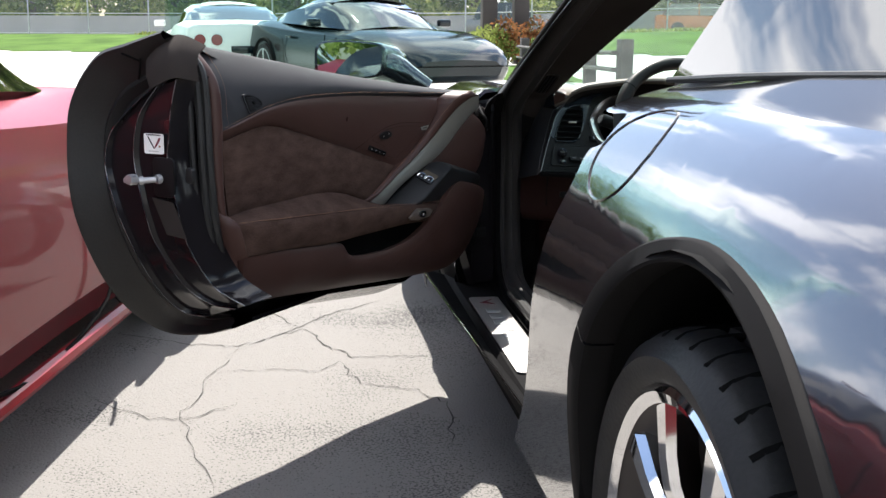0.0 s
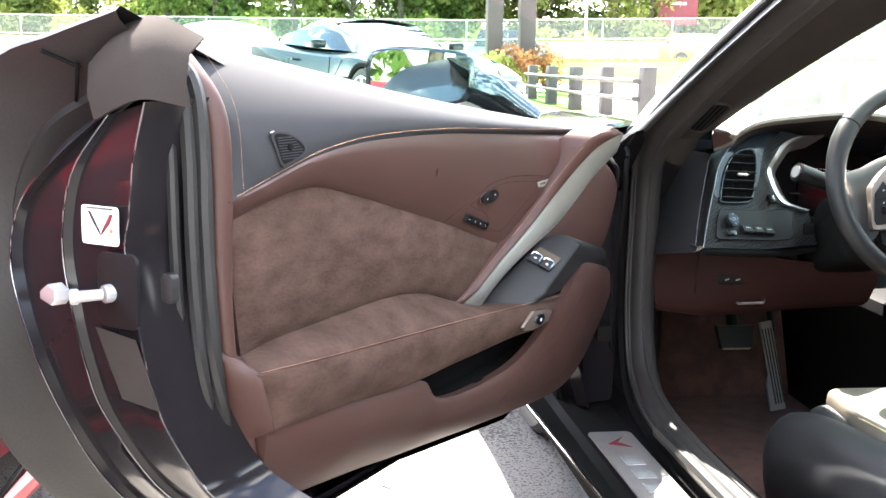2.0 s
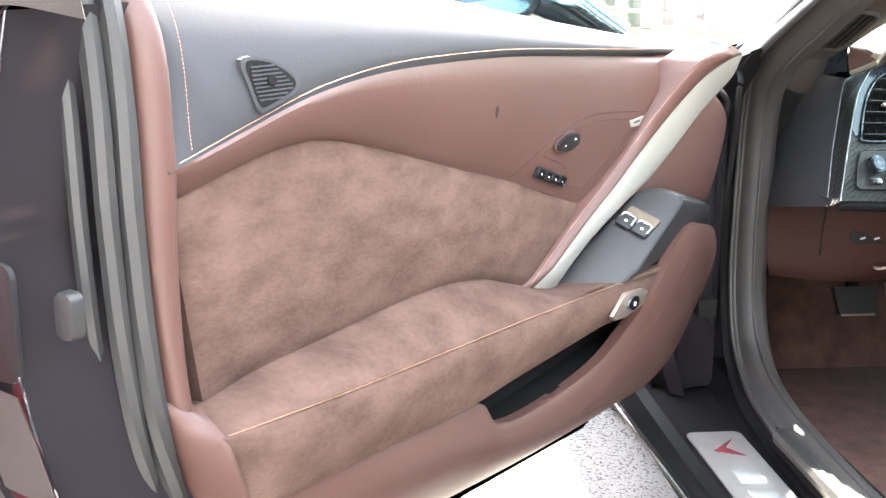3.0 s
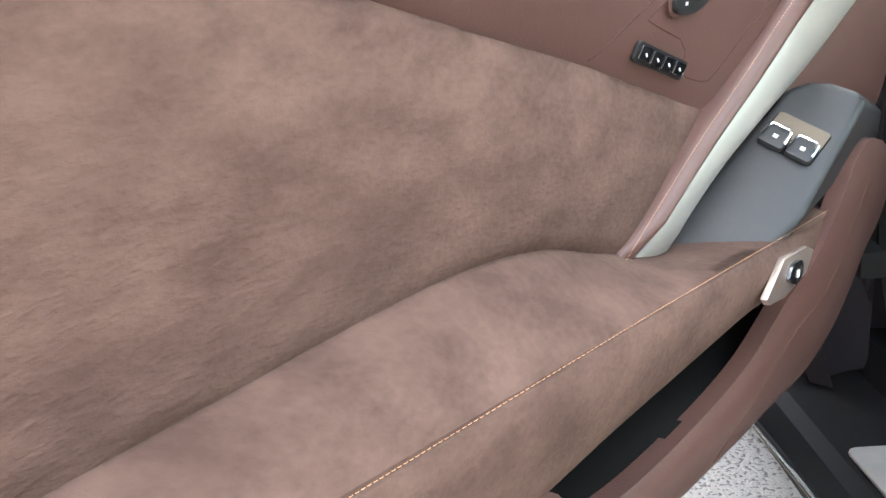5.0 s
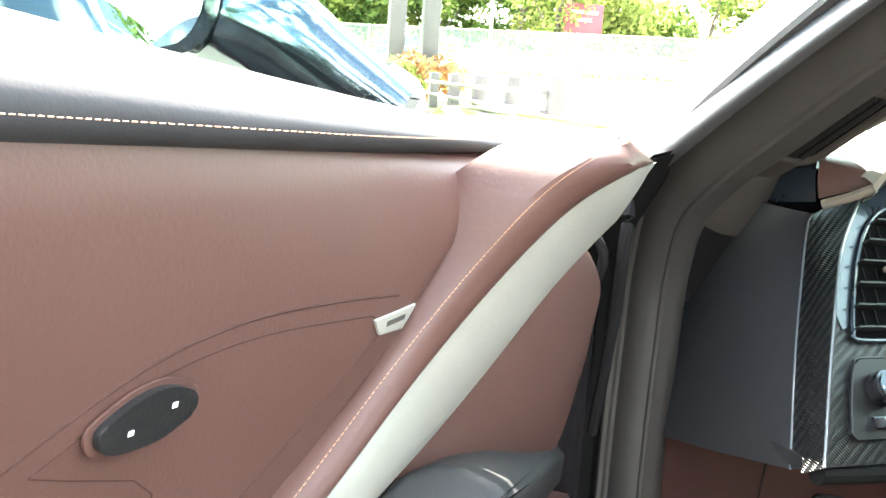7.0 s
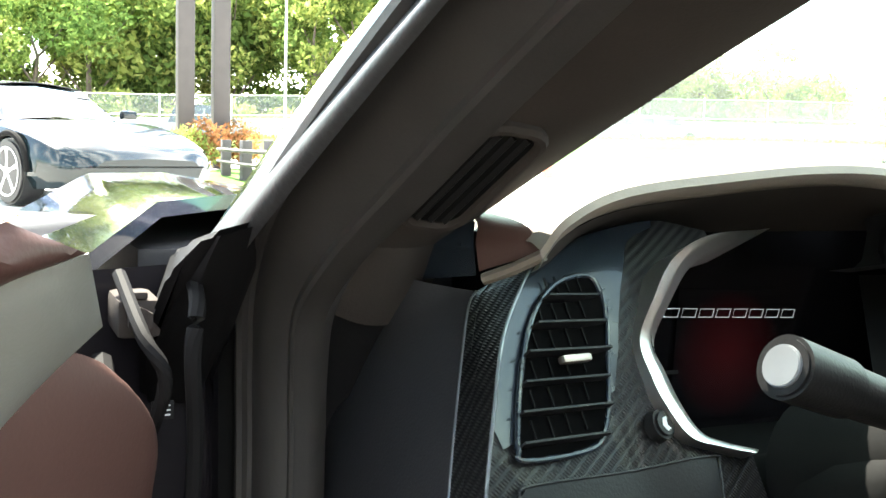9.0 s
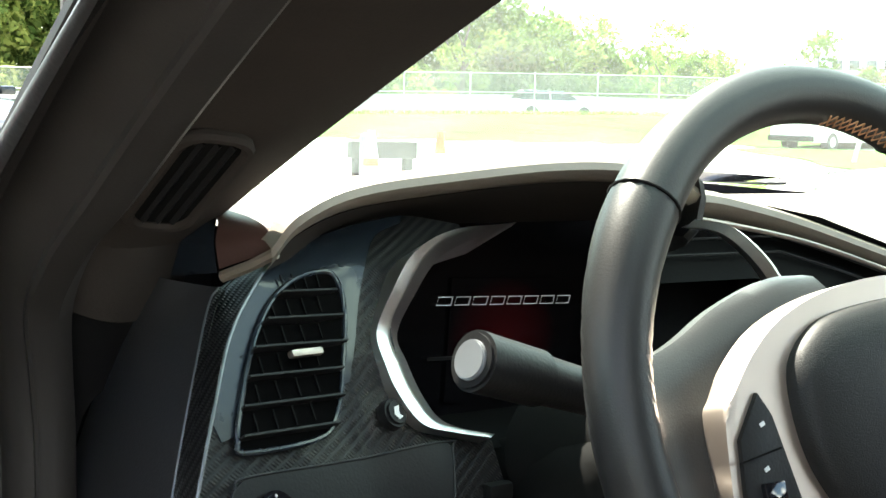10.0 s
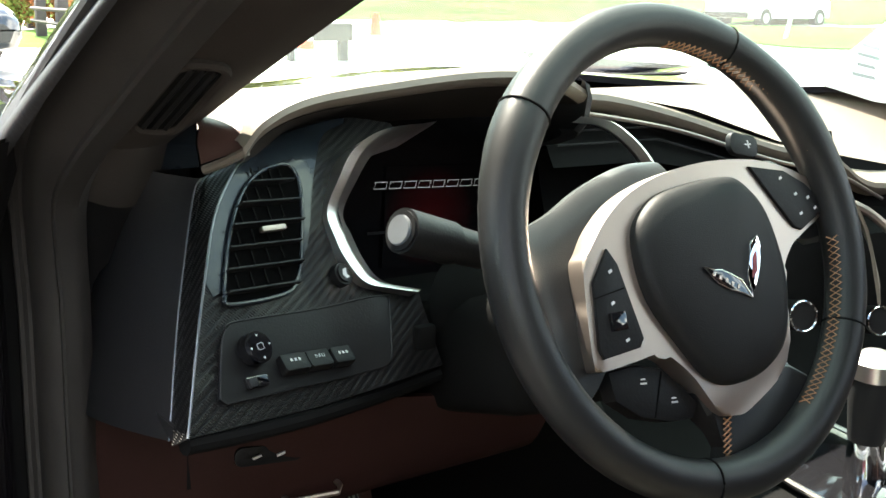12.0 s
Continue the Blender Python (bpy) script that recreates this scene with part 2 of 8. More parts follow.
CARBON = carbon()
GLASS = glass("tinted glass", (0.90, 0.965, 0.94), gain=0.0)
# the translucent film lays a pale haze over the view ahead
SCREENGLASS = glass("windscreen glass", (0.58, 0.77, 0.68), gain=0.12, veil=0.03)
DARKGLASS = material("dark privacy glass", (0.004, 0.006, 0.007), 0.03, 0, 0.1, 2, 0, 50, coat=0.8, spec=0.8)
MIRROR = material("dimming mirror", (0.40, 0.43, 0.43), 0.01, 1.0, 0.01, 2, 0, 50)
STITCHED = material("pale thread", (0.62, 0.50, 0.28), 0.7, 0, 0.2, 60, 0, 900)
GREYSEAL = material("grey brown seal rubber", (0.027, 0.0242, 0.0228), 0.55, 0, 0.12, 20, 0.0001, 500, spec=0.28)
GLOW = emitter("white display writing", (0.72, 0.74, 0.82), 0.055)
SCREEN = material("dark display glass", (0.003, 0.003, 0.0035), 0.18, 0, 0.1, 6, 0, 200, spec=0.12)
CHEEK = material("dark grey grained plastic", (0.0165, 0.0162, 0.0175), 0.55, 0, 0.12, 9, 0.0002, 600, spec=0.25)
# brown trim colour darkened for the shade under the dash
KNEE = material("shade darkened knee brown", (0.028, 0.0118, 0.0100), 0.6, 0, 0.12, 6, 0.00014, 420, spec=0.10)



# ---- building tools ----
def part(name, bm, mat, parent=None, label="", smooth=True, sharp=35):
    """Links a bmesh as one mesh object under a thing or under a part."""
    bmesh.ops.recalc_face_normals(bm, faces=bm.faces)
    me = bpy.data.meshes.new(name)
    if smooth:
        for f in bm.faces:
            f.smooth = True
        for e in bm.edges:
            if len(e.link_faces) == 2 and e.calc_face_angle(0) > radians(sharp):
                e.smooth = False
    bm.to_mesh(me)
    bm.free()
    me.materials.append(mat)
    ob = new(name, me)
    ob.parent = parent
    if label:
        ob["label"] = label
    return ob


def thing(name, label, category, group="", kind="", at=(0, 0, 0)):
    ob = new(name)
    ob.location = at
    ob.empty_display_size = 0.1
    return tagged(ob, label, category, group, kind)


def curve(points, n):
    """n points on a smooth line through the control points."""
    p = [Vector(q) for q in points]
    p = [2 * p[0] - p[1]] + p + [2 * p[-1] - p[-2]]
    out = []
    for k in range(n):
        s = k / (n - 1) * (len(p) - 3)
        i = min(int(s), len(p) - 4)
        f = s - i
        a, b, c, d = p[i:i + 4]
        out.append(0.5 * (2 * b + (c - a) * f + (2 * a - 5 * b + 4 * c - d) * f * f + (3 * b - a - 3 * c + d) * f ** 3))
    return out


def loft(rows, close=False, ring=False, caps=False):
    """A sheet through rows of points; ring: each row is closed; close: the last row joins the first."""
    bm = bmesh.new()
    vs = [[bm.verts.new(p) for p in row] for row in rows]
    for i in range(len(vs) if close else len(vs) - 1):
        a, b = vs[i], vs[(i + 1) % len(vs)]
        for j in range(len(a) if ring else len(a) - 1):
            k = (j + 1) % len(a)
            bm.faces.new((a[j], a[k], b[k], b[j]))
    if caps:
        bm.faces.new(vs[0][::-1])
        bm.faces.new(vs[-1])
    return bm


def thick(bm, depth):
    """Gives a sheet a thickness."""
    bmesh.ops.recalc_face_normals(bm, faces=bm.faces)
    bmesh.ops.solidify(bm, geom=bm.faces[:], thickness=depth)
    return bm


def tube(path, radius, sides=10, close=False, squash=1.0):
    """A round bar along a path; radius: a number or one for each point."""
    rows = []
    up = Vector((0.13, 0.21, 0.97))
    for i, p in enumerate(path):
        a = path[(i - 1) % len(path)] if close or i else path[0]
        b = path[(i + 1) % len(path)] if close or i < len(path) - 1 else path[-1]
        t = (Vector(b) - Vector(a)).normalized()
        x = t.cross(up).normalized()
        y = x.cross(t)
        r = radius[i] if isinstance(radius, (list, tuple)) else radius
        rows.append([Vector(p) + r * (math.cos(q) * x + squash * math.sin(q) * y) for q in [2 * math.pi * k / sides for k in range(sides)]])
    return loft(rows, close=close, ring=True, caps=not close)


def revolve(profile, centre, axis, n=48):
    """Turns a profile of (radius, along the axis) round an axis."""
    z = Vector(axis).normalized()
    x = z.orthogonal().normalized()
    y = z.cross(x)
    rows = [[Vector(centre) + r * (math.cos(2 * math.pi * k / n) * x + math.sin(2 * math.pi * k / n) * y) + h * z for r, h in profile] for k in range(n)]
    return loft(rows, close=True)


def prism(outline, depth, m=Matrix(), bevel=0.0, base=0.0, segments=2):
    """A plate with the given outline in the local xy plane, from z = base to base + depth, its rim rounded."""
    bm = bmesh.new()
    lo = [bm.verts.new((x, y, base)) for x, y in outline]
    hi = [bm.verts.new((x, y, base + depth)) for x, y in outline]
    n = len(outline)
    bm.faces.new(lo[::-1])
    top = bm.faces.new(hi)
    for i in range(n):
        bm.faces.new((lo[i], lo[(i + 1) % n], hi[(i + 1) % n], hi[i]))
    if bevel:
        bmesh.ops.bevel(bm, geom=list(top.edges), offset=bevel, segments=segments, affect="EDGES", profile=0.6)
    bm.transform(m)
    return bm


def block(size, m=Matrix(), bevel=0.0, segments=2):
    bm = bmesh.new()
    bmesh.ops.create_cube(bm, size=1, matrix=Matrix.Diagonal((*size, 1)))
    if bevel:
        bmesh.ops.bevel(bm, geom=bm.edges[:], offset=bevel, segments=segments, affect="EDGES", profile=0.6)
    bm.transform(m)
    return bm


def rod(a, b, r, sides=12, r2=None, bevel=0.0):
    a, b = Vector(a), Vector(b)
    bm = bmesh.new()
    bmesh.ops.create_cone(bm, cap_ends=True, segments=sides, radius1=r, radius2=r if r2 is None else r2, depth=(b - a).length)
    if bevel:
        bmesh.ops.bevel(bm, geom=[e for e in bm.edges if abs(e.verts[0].co.z - e.verts[1].co.z) < 1e-6], offset=bevel, segments=2, affect="EDGES")
    bm.transform(Matrix.Translation((a + b) / 2) @ (b - a).to_track_quat("Z", "Y").to_matrix().to_4x4())
    return bm


def join(*bms):
    out = bms[0]
    for b in bms[1:]:
        me = bpy.data.meshes.new("tmp")
        b.to_mesh(me)
        b.free()
        out.from_mesh(me)
        bpy.data.meshes.remove(me)
    return out


def sweep(path, profile, outs, scale=None):
    """A moulded strip along a path; profile: (across, out) points; outs: which way is out at each point."""
    rows = []
    for i, p in enumerate(path):
        t = (path[min(i + 1, len(path) - 1)] - path[max(i - 1, 0)]).normalized()
        n = (outs[i] - t * outs[i].dot(t)).normalized()
        side, k = n.cross(t), scale[i] if scale else 1.0
        rows.append([p + side * a * k + n * b for a, b in profile])
    return loft(rows, ring=True, caps=True)


def eased(x):
    x = max(0.0, min(1.0, x))
    return x * x * (3 - 2 * x)


def frame_of(origin, x, y, z):
    m = Matrix((x, y, z)).transposed().to_4x4()
    m.translation = origin
    return m


def rounded(w, h, r, n=4, cx=0.0, cy=0.0):
    out = []
    for k, (sx, sy) in enumerate(((1, 1), (-1, 1), (-1, -1), (1, -1))):
        for i in range(n + 1):
            a = math.pi / 2 * (k + i / n)
            out.append((cx + sx * (w / 2 - r) + r * math.cos(a), cy + sy * (h / 2 - r) + r * math.sin(a)))
    return out


def smooth_outline(points, n=40):
    """A closed smooth outline through a few points."""
    p = [Vector((*q, 0)) for q in points]
    c = curve(p[-2:] + p + p[:2], (len(p) + 3) * 12 + 1)
    a = 12 * 2
    ring = c[a:a + 12 * len(p)]
    step = len(ring) / n
    return [(ring[int(k * step)].x, ring[int(k * step)].y) for k in range(n)]


FENCE_A, FENCE_B = Vector((6.5, 52.5)), Vector((32.4, 45.5))
ALONG = (FENCE_B - FENCE_A).normalized()
ACROSS = Vector((-ALONG.y, ALONG.x))


def past(x, y):
    """Metres beyond the fence line (negative: on the near side)."""
    return (Vector((x, y)) - FENCE_A).dot(ACROSS)


def ground_z(x, y):
    """The lot is flat, dips a little, and rises to a grassy bank before the fence."""
    q = max(0.0, min(1.0, (past(x, y) + 13) / 12))
    high = 0.62 + 0.6 * max(0.0, min(1.0, (x - 5) / 25))
    return high * q * q * (3 - 2 * q) + 0.17 * math.exp(-((x + 1.5) ** 2 + (y - 16) ** 2) / 30)


# ---- ground ----
def sheet(name, mat, inside, z_up, step, box, label="", kind="structure", category="ground"):
    x0, x1, y0, y1 = box
    bm = bmesh.new()
    nx, ny = int((x1 - x0) / step) + 1, int((y1 - y0) / step) + 1
    vs = {}
    for i in range(nx):
        for j in range(ny):
            x, y = x0 + i * step, y0 + j * step
            vs[i, j] = bm.verts.new((x, y, ground_z(x, y) + z_up))
    for i in range(nx - 1):
        for j in range(ny - 1):
            if inside(x0 + (i + 0.5) * step, y0 + (j + 0.5) * step):
                bm.faces.new((vs[i, j], vs[i + 1, j], vs[i + 1, j + 1], vs[i, j + 1]))
    bmesh.ops.delete(bm, geom=[v for v in bm.verts if not v.link_faces], context="VERTS")
    return tagged(part(name, bm, mat), label, category, "", kind)


sheet("ground", ASPHALT, lambda x, y: math.hypot(x, y) < 14 or past(x, y) > 0, 0.0, 2.0, (-160, 260, -120, 220), "weathered grey asphalt with fine cracks", category="ground")
sheet("pavement", LOT, lambda x, y: math.hypot(x, y) > 11 and past(x, y) < -8, 0.006, 1.5, (-90, 150, -60, 110), "sunlit pale concrete parking lot", category="ground")




def crack(points, width, seed):
    """A jagged open joint in the asphalt: a thin dark sliver of uneven width."""
    rng = random.Random(seed)
    fine = []
    for a, b in zip(points, points[1:]):
        for k in range(7):
            p = Vector(a).lerp(Vector(b), k / 7)
            fine.append(p + Vector((rng.uniform(-1, 1), rng.uniform(-1, 1))) * (0.014 if k else 0))
    fine.append(Vector(points[-1]))
    rows = []
    for i, p in enumerate(fine):
        d = (fine[min(i + 1, len(fine) - 1)] - fine[max(i - 1, 0)]).normalized()
        w = 0.55 * width * rng.uniform(0.25, 1.0) * min(1, 0.3 + i * 0.3, 0.2 + (len(fine) - 1 - i) * 0.3)
        rows.append([Vector((p.x - d.y * w, p.y + d.x * w, 0.004)), Vector((p.x + d.y * w, p.y - d.x * w, 0.004))])
    return loft(rows)


for seed, (pts, wd) in enumerate((([(-1.92, 4.4), (-1.65, 4.21), (-1.5, 4.18), (-1.4, 4.27), (-1.29, 4.36), (-1.23, 4.16), (-1.15, 4.01), (-1.02, 4.01), (-0.89, 4.01)], 0.006), ([(-1.19, 3.98), (-1.14, 3.75), (-0.98, 3.68), (-0.92, 3.53), (-0.95, 3.2)], 0.005), ([(-1.4, 4.27), (-1.26, 4.47), (-1.22, 4.54), (-1.0, 4.75)], 0.005), ([(-1.9, 3.74), (-1.7, 3.51), (-1.57, 3.52), (-1.48, 3.62)], 0.004), ([(-1.56, 3.91), (-1.39, 3.92), (-1.26, 3.88), (-1.19, 3.98)], 0.004), ([(-1.5, 4.18), (-1.56, 3.91), (-1.62, 3.5), (-1.5, 3.0)], 0.003), ([(-1.29, 4.36), (-1.45, 4.7), (-1.6, 5.2)], 0.005))):
    tagged(part("ground_crack", crack(pts, wd, seed), CRACK, smooth=False), "jagged fine crack in the asphalt", "crack", "asphalt cracks", "structure")


# ---- the sports car ----
car = thing("sports_car", "dark grey metallic sports coupe with its driver door open", "car")
A36 = radians(36)
DOOR = frame_of((-0.90, 3.62, 0), (-math.sin(A36), -math.cos(A36), 0), (math.cos(A36), -math.sin(A36), 0), (0, 0, 1))


def resample(points, n):
    """The smooth line through the points, with even steps of its first coordinate."""
    fine, out = curve(points, 200), []
    for k in range(n):
        x = fine[0].x + (fine[-1].x - fine[0].x) * k / (n - 1)
        j = max(1, next((i for i, p in enumerate(fine) if p.x >= x - 1e-9), 199))
        a, b = fine[j - 1], fine[j]
        f = (x - a.x) / max(1e-9, b.x - a.x)
        out.append(Vector((x, a.y + f * (b.y - a.y), a.z + f * (b.z - a.z))))
    return out


SECTION = resample([(0.16, -0.885, 0.16), (0.30, -0.905, 0.30), (0.5, -0.928, 0.5), (0.62, -0.93, 0.618), (0.72, -0.915, 0.713), (0.80, -0.883, 0.785), (0.88, -0.838, 0.840), (0.96, -0.785, 0.873), (1.06, -0.71, 0.892), (1.18, -0.63, 0.905)], 80)


def profile(s):
    """The rear wing's section: side, shoulder and belt, by the way along the skin."""
    i = max(0, min(len(SECTION) - 2, int((s - 0.16) / 1.02 * (len(SECTION) - 1))))
    a, b = SECTION[i], SECTION[i + 1]
    f = (s - a.x) / (b.x - a.x)
    return a.y + f * (b.y - a.y), a.z + f * (b.z - a.z)


def wing_point(y, s):
    x, z = profile(s)
    hip = 0.026 * math.exp(-((y - 1.45) / 0.55) ** 2) * min(1, s / 0.6)
    return Vector((x - hip * max(0.2, min(1, (1.25 - s) / 0.4)), y, z + max(0, s - 0.8) * (0.06 * math.exp(-((y - 1.4) / 0.6) ** 2) + 0.085 * max(0, min(1, (2.55 - y) / 0.5)))))


ARCH = (1.70, 0.335)


def arch_at(a, f, off=0.0):
    """A point of the oval wheel opening, wider behind than in front; f: 0 at its inner rim, 1 at the outer."""
    front, behind, up = 0.405 + 0.065 * f + off, 0.49 + 0.06 * f + off, 0.44 + 0.03 * f + off
    across = front if math.cos(a) > 0 else behind
    return ARCH[0] + across * math.cos(a), max(0.165, ARCH[1] + up * math.sin(a))


def wing(side=1):
    """The rear quarter skin with its wheel opening."""
    front = [(2.75, 0.20), (2.58, 0.33), (2.47, 0.46), (2.41, 0.57), (2.36, 0.67), (2.315, 0.765), (2.335, 0.835), (2.315, 0.85), (2.300, 0.862), (2.318, 0.905), (2.345, 0.935), (2.41, 0.930), (2.462, 0.935), (2.475, 0.955), (2.50, 1.02), (2.55, 1.12), (2.58, 1.18)]
    top = [(2.2, 1.18), (1.7, 1.18), (1.2, 1.18), (0.7, 1.18), (0.2, 1.18)]
    rear = [(0.0, 1.0), (-0.05, 0.7), (0.0, 0.4), (0.4, 0.2), (1.0, 0.18)]
    outer = [(p.x, p.y) for p in curve([(a, b, 0) for a, b in front], 90)] + top + rear
    arch = [arch_at(radians(a), 0.8) for a in range(200, -18, -4)]
    bm = bmesh.new()
    bm.faces.new([bm.verts.new((y, z, 0)) for y, z in outer + arch])
    bmesh.ops.triangulate(bm, faces=bm.faces[:])
    for k in range(1, 80):
        bmesh.ops.bisect_plane(bm, geom=bm.verts[:] + bm.edges[:] + bm.faces[:], plane_co=(-0.05 + 0.036 * k, 0, 0), plane_no=(1, 0, 0))
    for k in range(1, 36):
        bmesh.ops.bisect_plane(bm, geom=bm.verts[:] + bm.edges[:] + bm.faces[:], plane_co=(0, 0.16 + 0.03 * k, 0), plane_no=(0, 1, 0))
    for v in bm.verts:
        v.co = wing_point(v.co.x, max(0.16, v.co.y))
    if side < 0:
        bm.transform(Matrix.Diagonal((-1, 1, 1, 1)))
    return bm


part("rear_wing", wing(), PAINT, car, "glossy dark grey wing mirroring sky and clouds")
part("rear_wing", wing(-1), PAINT, car)
# satin moulding round the wheel opening, in a front and a rear piece
for side in (1, -1):
    for a0, a1 in ((-22, 36.5), (37.2, 202)):
        rows = []
        for k in range(41):
            a = radians(a0 + (a1 - a0) * k / 40)
            row = []
            for f, out in ((0.0, 0.035), (0.0, 0.004), (0.06, -0.004), (0.20, -0.007), (0.9, -0.007), (1.0, -0.003), (1.0, 0.012)):
                p = wing_point(*arch_at(a, f))
                row.append(Vector(((p.x + out) * side, p.y, p.z)))
            rows.append(row)
        part("arch_moulding", loft(rows, ring=True, caps=True), MOULDING, car, "satin dark grey wheel arch moulding")
# inner wheel housing
for side in (1, -1):
    rows = []
    for k in range(25):
        a = radians(-22 + 224 * k / 24)
        rows.append([Vector((side * x, *arch_at(a, 0.0, 0.004))) for x in (-0.925, -0.78, -0.62)])
    part("wheel_housing", loft(rows), DARK, car)
    part("housing_wall", prism([(1.30, 0.17), (2.28, 0.17), (2.2, 0.6), (1.8, 0.78), (1.4, 0.6)], 0.01, frame_of((side * -0.63, 0, 0), (0, 1, 0), (0, 0, 1), (1, 0, 0))), DARK, car)


def road_wheel(centre, out, radius, width, parent, name="road_wheel", rim_r=0.258, spokes=5):
    """A tyre with grooves and lettering ridge, and a chromed rim with split spokes."""
    c, o = Vector(centre), Vector((out, 0, 0))
    w = width / 2
    prof = [(rim_r + 0.004, w - 0.02), (rim_r + 0.02, w - 0.002), (rim_r + 0.045, w + 0.006), (radius - 0.03, w + 0.002), (radius - 0.012, w - 0.008), (radius - 0.003, w - 0.024)]
    for g in (0.5, 0.1, -0.3):
        prof += [(radius, g * w + 0.03), (radius, g * w + 0.008), (radius - 0.008, g * w + 0.005), (radius - 0.008, g * w - 0.005), (radius, g * w - 0.008)]
    prof += [(radius - 0.004, -w + 0.02), (radius - 0.03, -w), (rim_r + 0.004, -w + 0.02)]
    tyre = part(name, revolve(prof, c, o, 72), TYRE, parent, "low profile road tyre on a chromed rim")
    for k in range(44):
        a = 2 * math.pi * k / 44
        d = Vector((0, math.cos(a), math.sin(a)))
        e = Vector((0, -math.sin(a), math.cos(a)))
        pts = [c + d * (radius + q - 0.0032) + o.normalized() * h + e * sh for h, q, sh in ((w - 0.012, -0.0095, 0.010), (w - 0.026, -0.003, 0.006), (w - 0.05, 0.0003, 0.0), (0.55 * w, 0.0003, -0.004), (0.2 * w, 0.0003, -0.012), (-0.35 * w, 0.0003, -0.02))]
        part("tread_sipe", tube(pts, 0.0052, 4), DARK, tyre)
    part("sidewall_ridge", revolve([(radius - 0.034, w + 0.001), (radius - 0.031, w + 0.004), (radius - 0.028, w + 0.001)], c, o, 72), TYRE, tyre)
    barrel = [(rim_r - 0.03, w - 0.05), (rim_r - 0.008, w - 0.012), (rim_r + 0.004, w - 0.004), (rim_r + 0.010, w - 0.010), (rim_r + 0.006, w - 0.03), (rim_r - 0.012, w - 0.06), (rim_r - 0.02, -w + 0.02)]
    part("rim", revolve(barrel, c, o, 72), BROWNSTEEL, tyre, "dark wheel barrel")
    part("rim_lip", revolve([(rim_r - 0.010, w - 0.012), (rim_r + 0.004, w - 0.0035), (rim_r + 0.012, w - 0.009), (rim_r + 0.004, w - 0.016), (rim_r - 0.010, w - 0.013)], c, o, 72), CHROME, tyre, "polished chrome rim edge")
    z, x = o.normalized(), Vector((0, 1, 0))
    y = z.cross(x)
    for k in range(spokes):
        for d in (-0.19, 0.19):
            a = 2 * math.pi * k / spokes + 0.35
            hub = c + (w - 0.055) * z + 0.05 * (math.cos(a + d * 1.2) * x + math.sin(a + d * 1.2) * y)
            mid = c + (w - 0.022) * z + 0.15 * (math.cos(a + d * 1.15) * x + math.sin(a + d * 1.15) * y)
            tip = c + (w - 0.02) * z + (rim_r - 0.004) * (math.cos(a + d * 1.5) * x + math.sin(a + d * 1.5) * y)
            across = (-math.sin(a + d) * x + math.cos(a + d) * y)
            rows = []
            for p, hw, dp in ((hub, 0.020, 0.03), (mid, 0.021, 0.034), (tip, 0.028, 0.03)):
                rows.append([p + across * hw * sx + z * dz for sx, dz in ((-1, -dp), (-1, -0.006), (-0.6, 0.004), (0.6, 0.004), (1, -0.006), (1, -dp))])
            rows = [list(r) for r in zip(*[curve(list(col), 7) for col in zip(*rows)])]
            part("spoke", loft(rows, ring=True, caps=True), CHROME, tyre)
    part("hub_cap", rod(c + (w - 0.10) * z, c + (w - 0.035) * z, 0.055, 32, 0.048, 0.004), CHROME, tyre)
    disc = part("brake_disc", rod(c - 0.01 * z, c + 0.015 * z, 0.185, 40), STEEL, tyre, "steel brake disc")
    part("brake_caliper", block((0.07, 0.12, 0.26), Matrix.Translation(c + 0.02 * z + 0.14 * Vector((0, -1, 0.3))), 0.02), TAILLIGHT, tyre, "red brake caliper")
    return tyre


for sx in (-1, 1):
    road_wheel((sx * 0.762, 1.79, 0.335), sx, 0.335, 0.285, car, "rear_wheel")
    road_wheel((sx * 0.66, 4.46, 0.33), sx, 0.33, 0.245, car, "front_wheel")

# fuel door: an oval lid with a fine gap round it
skin = next(o for o in car.children if o.name.startswith("rear_wing"))
tree = BVHTree.FromPolygons([v.co for v in skin.data.vertices], [p.vertices[:] for p in skin.data.polygons])
FL_C, FL_N = Vector((-0.850, 2.179, 0.832)), Vector((-0.850, 0.068, 0.522)).normalized()
FL_A = FL_N.cross(Vector((0, 1, 0))).normalized()
FL_B = FL_N.cross(FL_A)
rows = []
for k in range(64):
    a = 2 * math.pi * k / 64
    x, y = 0.081 * math.cos(a), 0.111 * math.sin(a)
    p = FL_C + FL_A * (x * math.cos(2.986) - y * math.sin(2.986)) + FL_B * (x * math.sin(2.986) + y * math.cos(2.986))
    hit = tree.ray_cast(p + FL_N * 0.1, -FL_N)[0]
    rows.append((hit or p) + FL_N * 0.0004)
part("fuel_lid", tube(rows, 0.0019, 6, close=True), GLOSS, car, "fine dark gap of the oval fuel lid")

# rocker, sill and its tread plate
sill = [(-0.70, 0.10), (-0.785, 0.12), (-0.86, 0.215), (-0.900, 0.252), (-0.906, 0.262), (-0.900, 0.268), (-0.884, 0.262), (-0.862, 0.250), (-0.856, 0.256), (-0.850, 0.2635), (-0.75, 0.2635), (-0.735, 0.30), (-0.68, 0.30)]
part("rocker", loft([[Vector((x + (0.039 * (3.5 - y) if x < -0.865 else 0), y, z)) for x, z in sill] for y in (2.35, 2.7, 3.2, 3.5, 3.75, 4.05)]), MOULDING, car, "black sill")
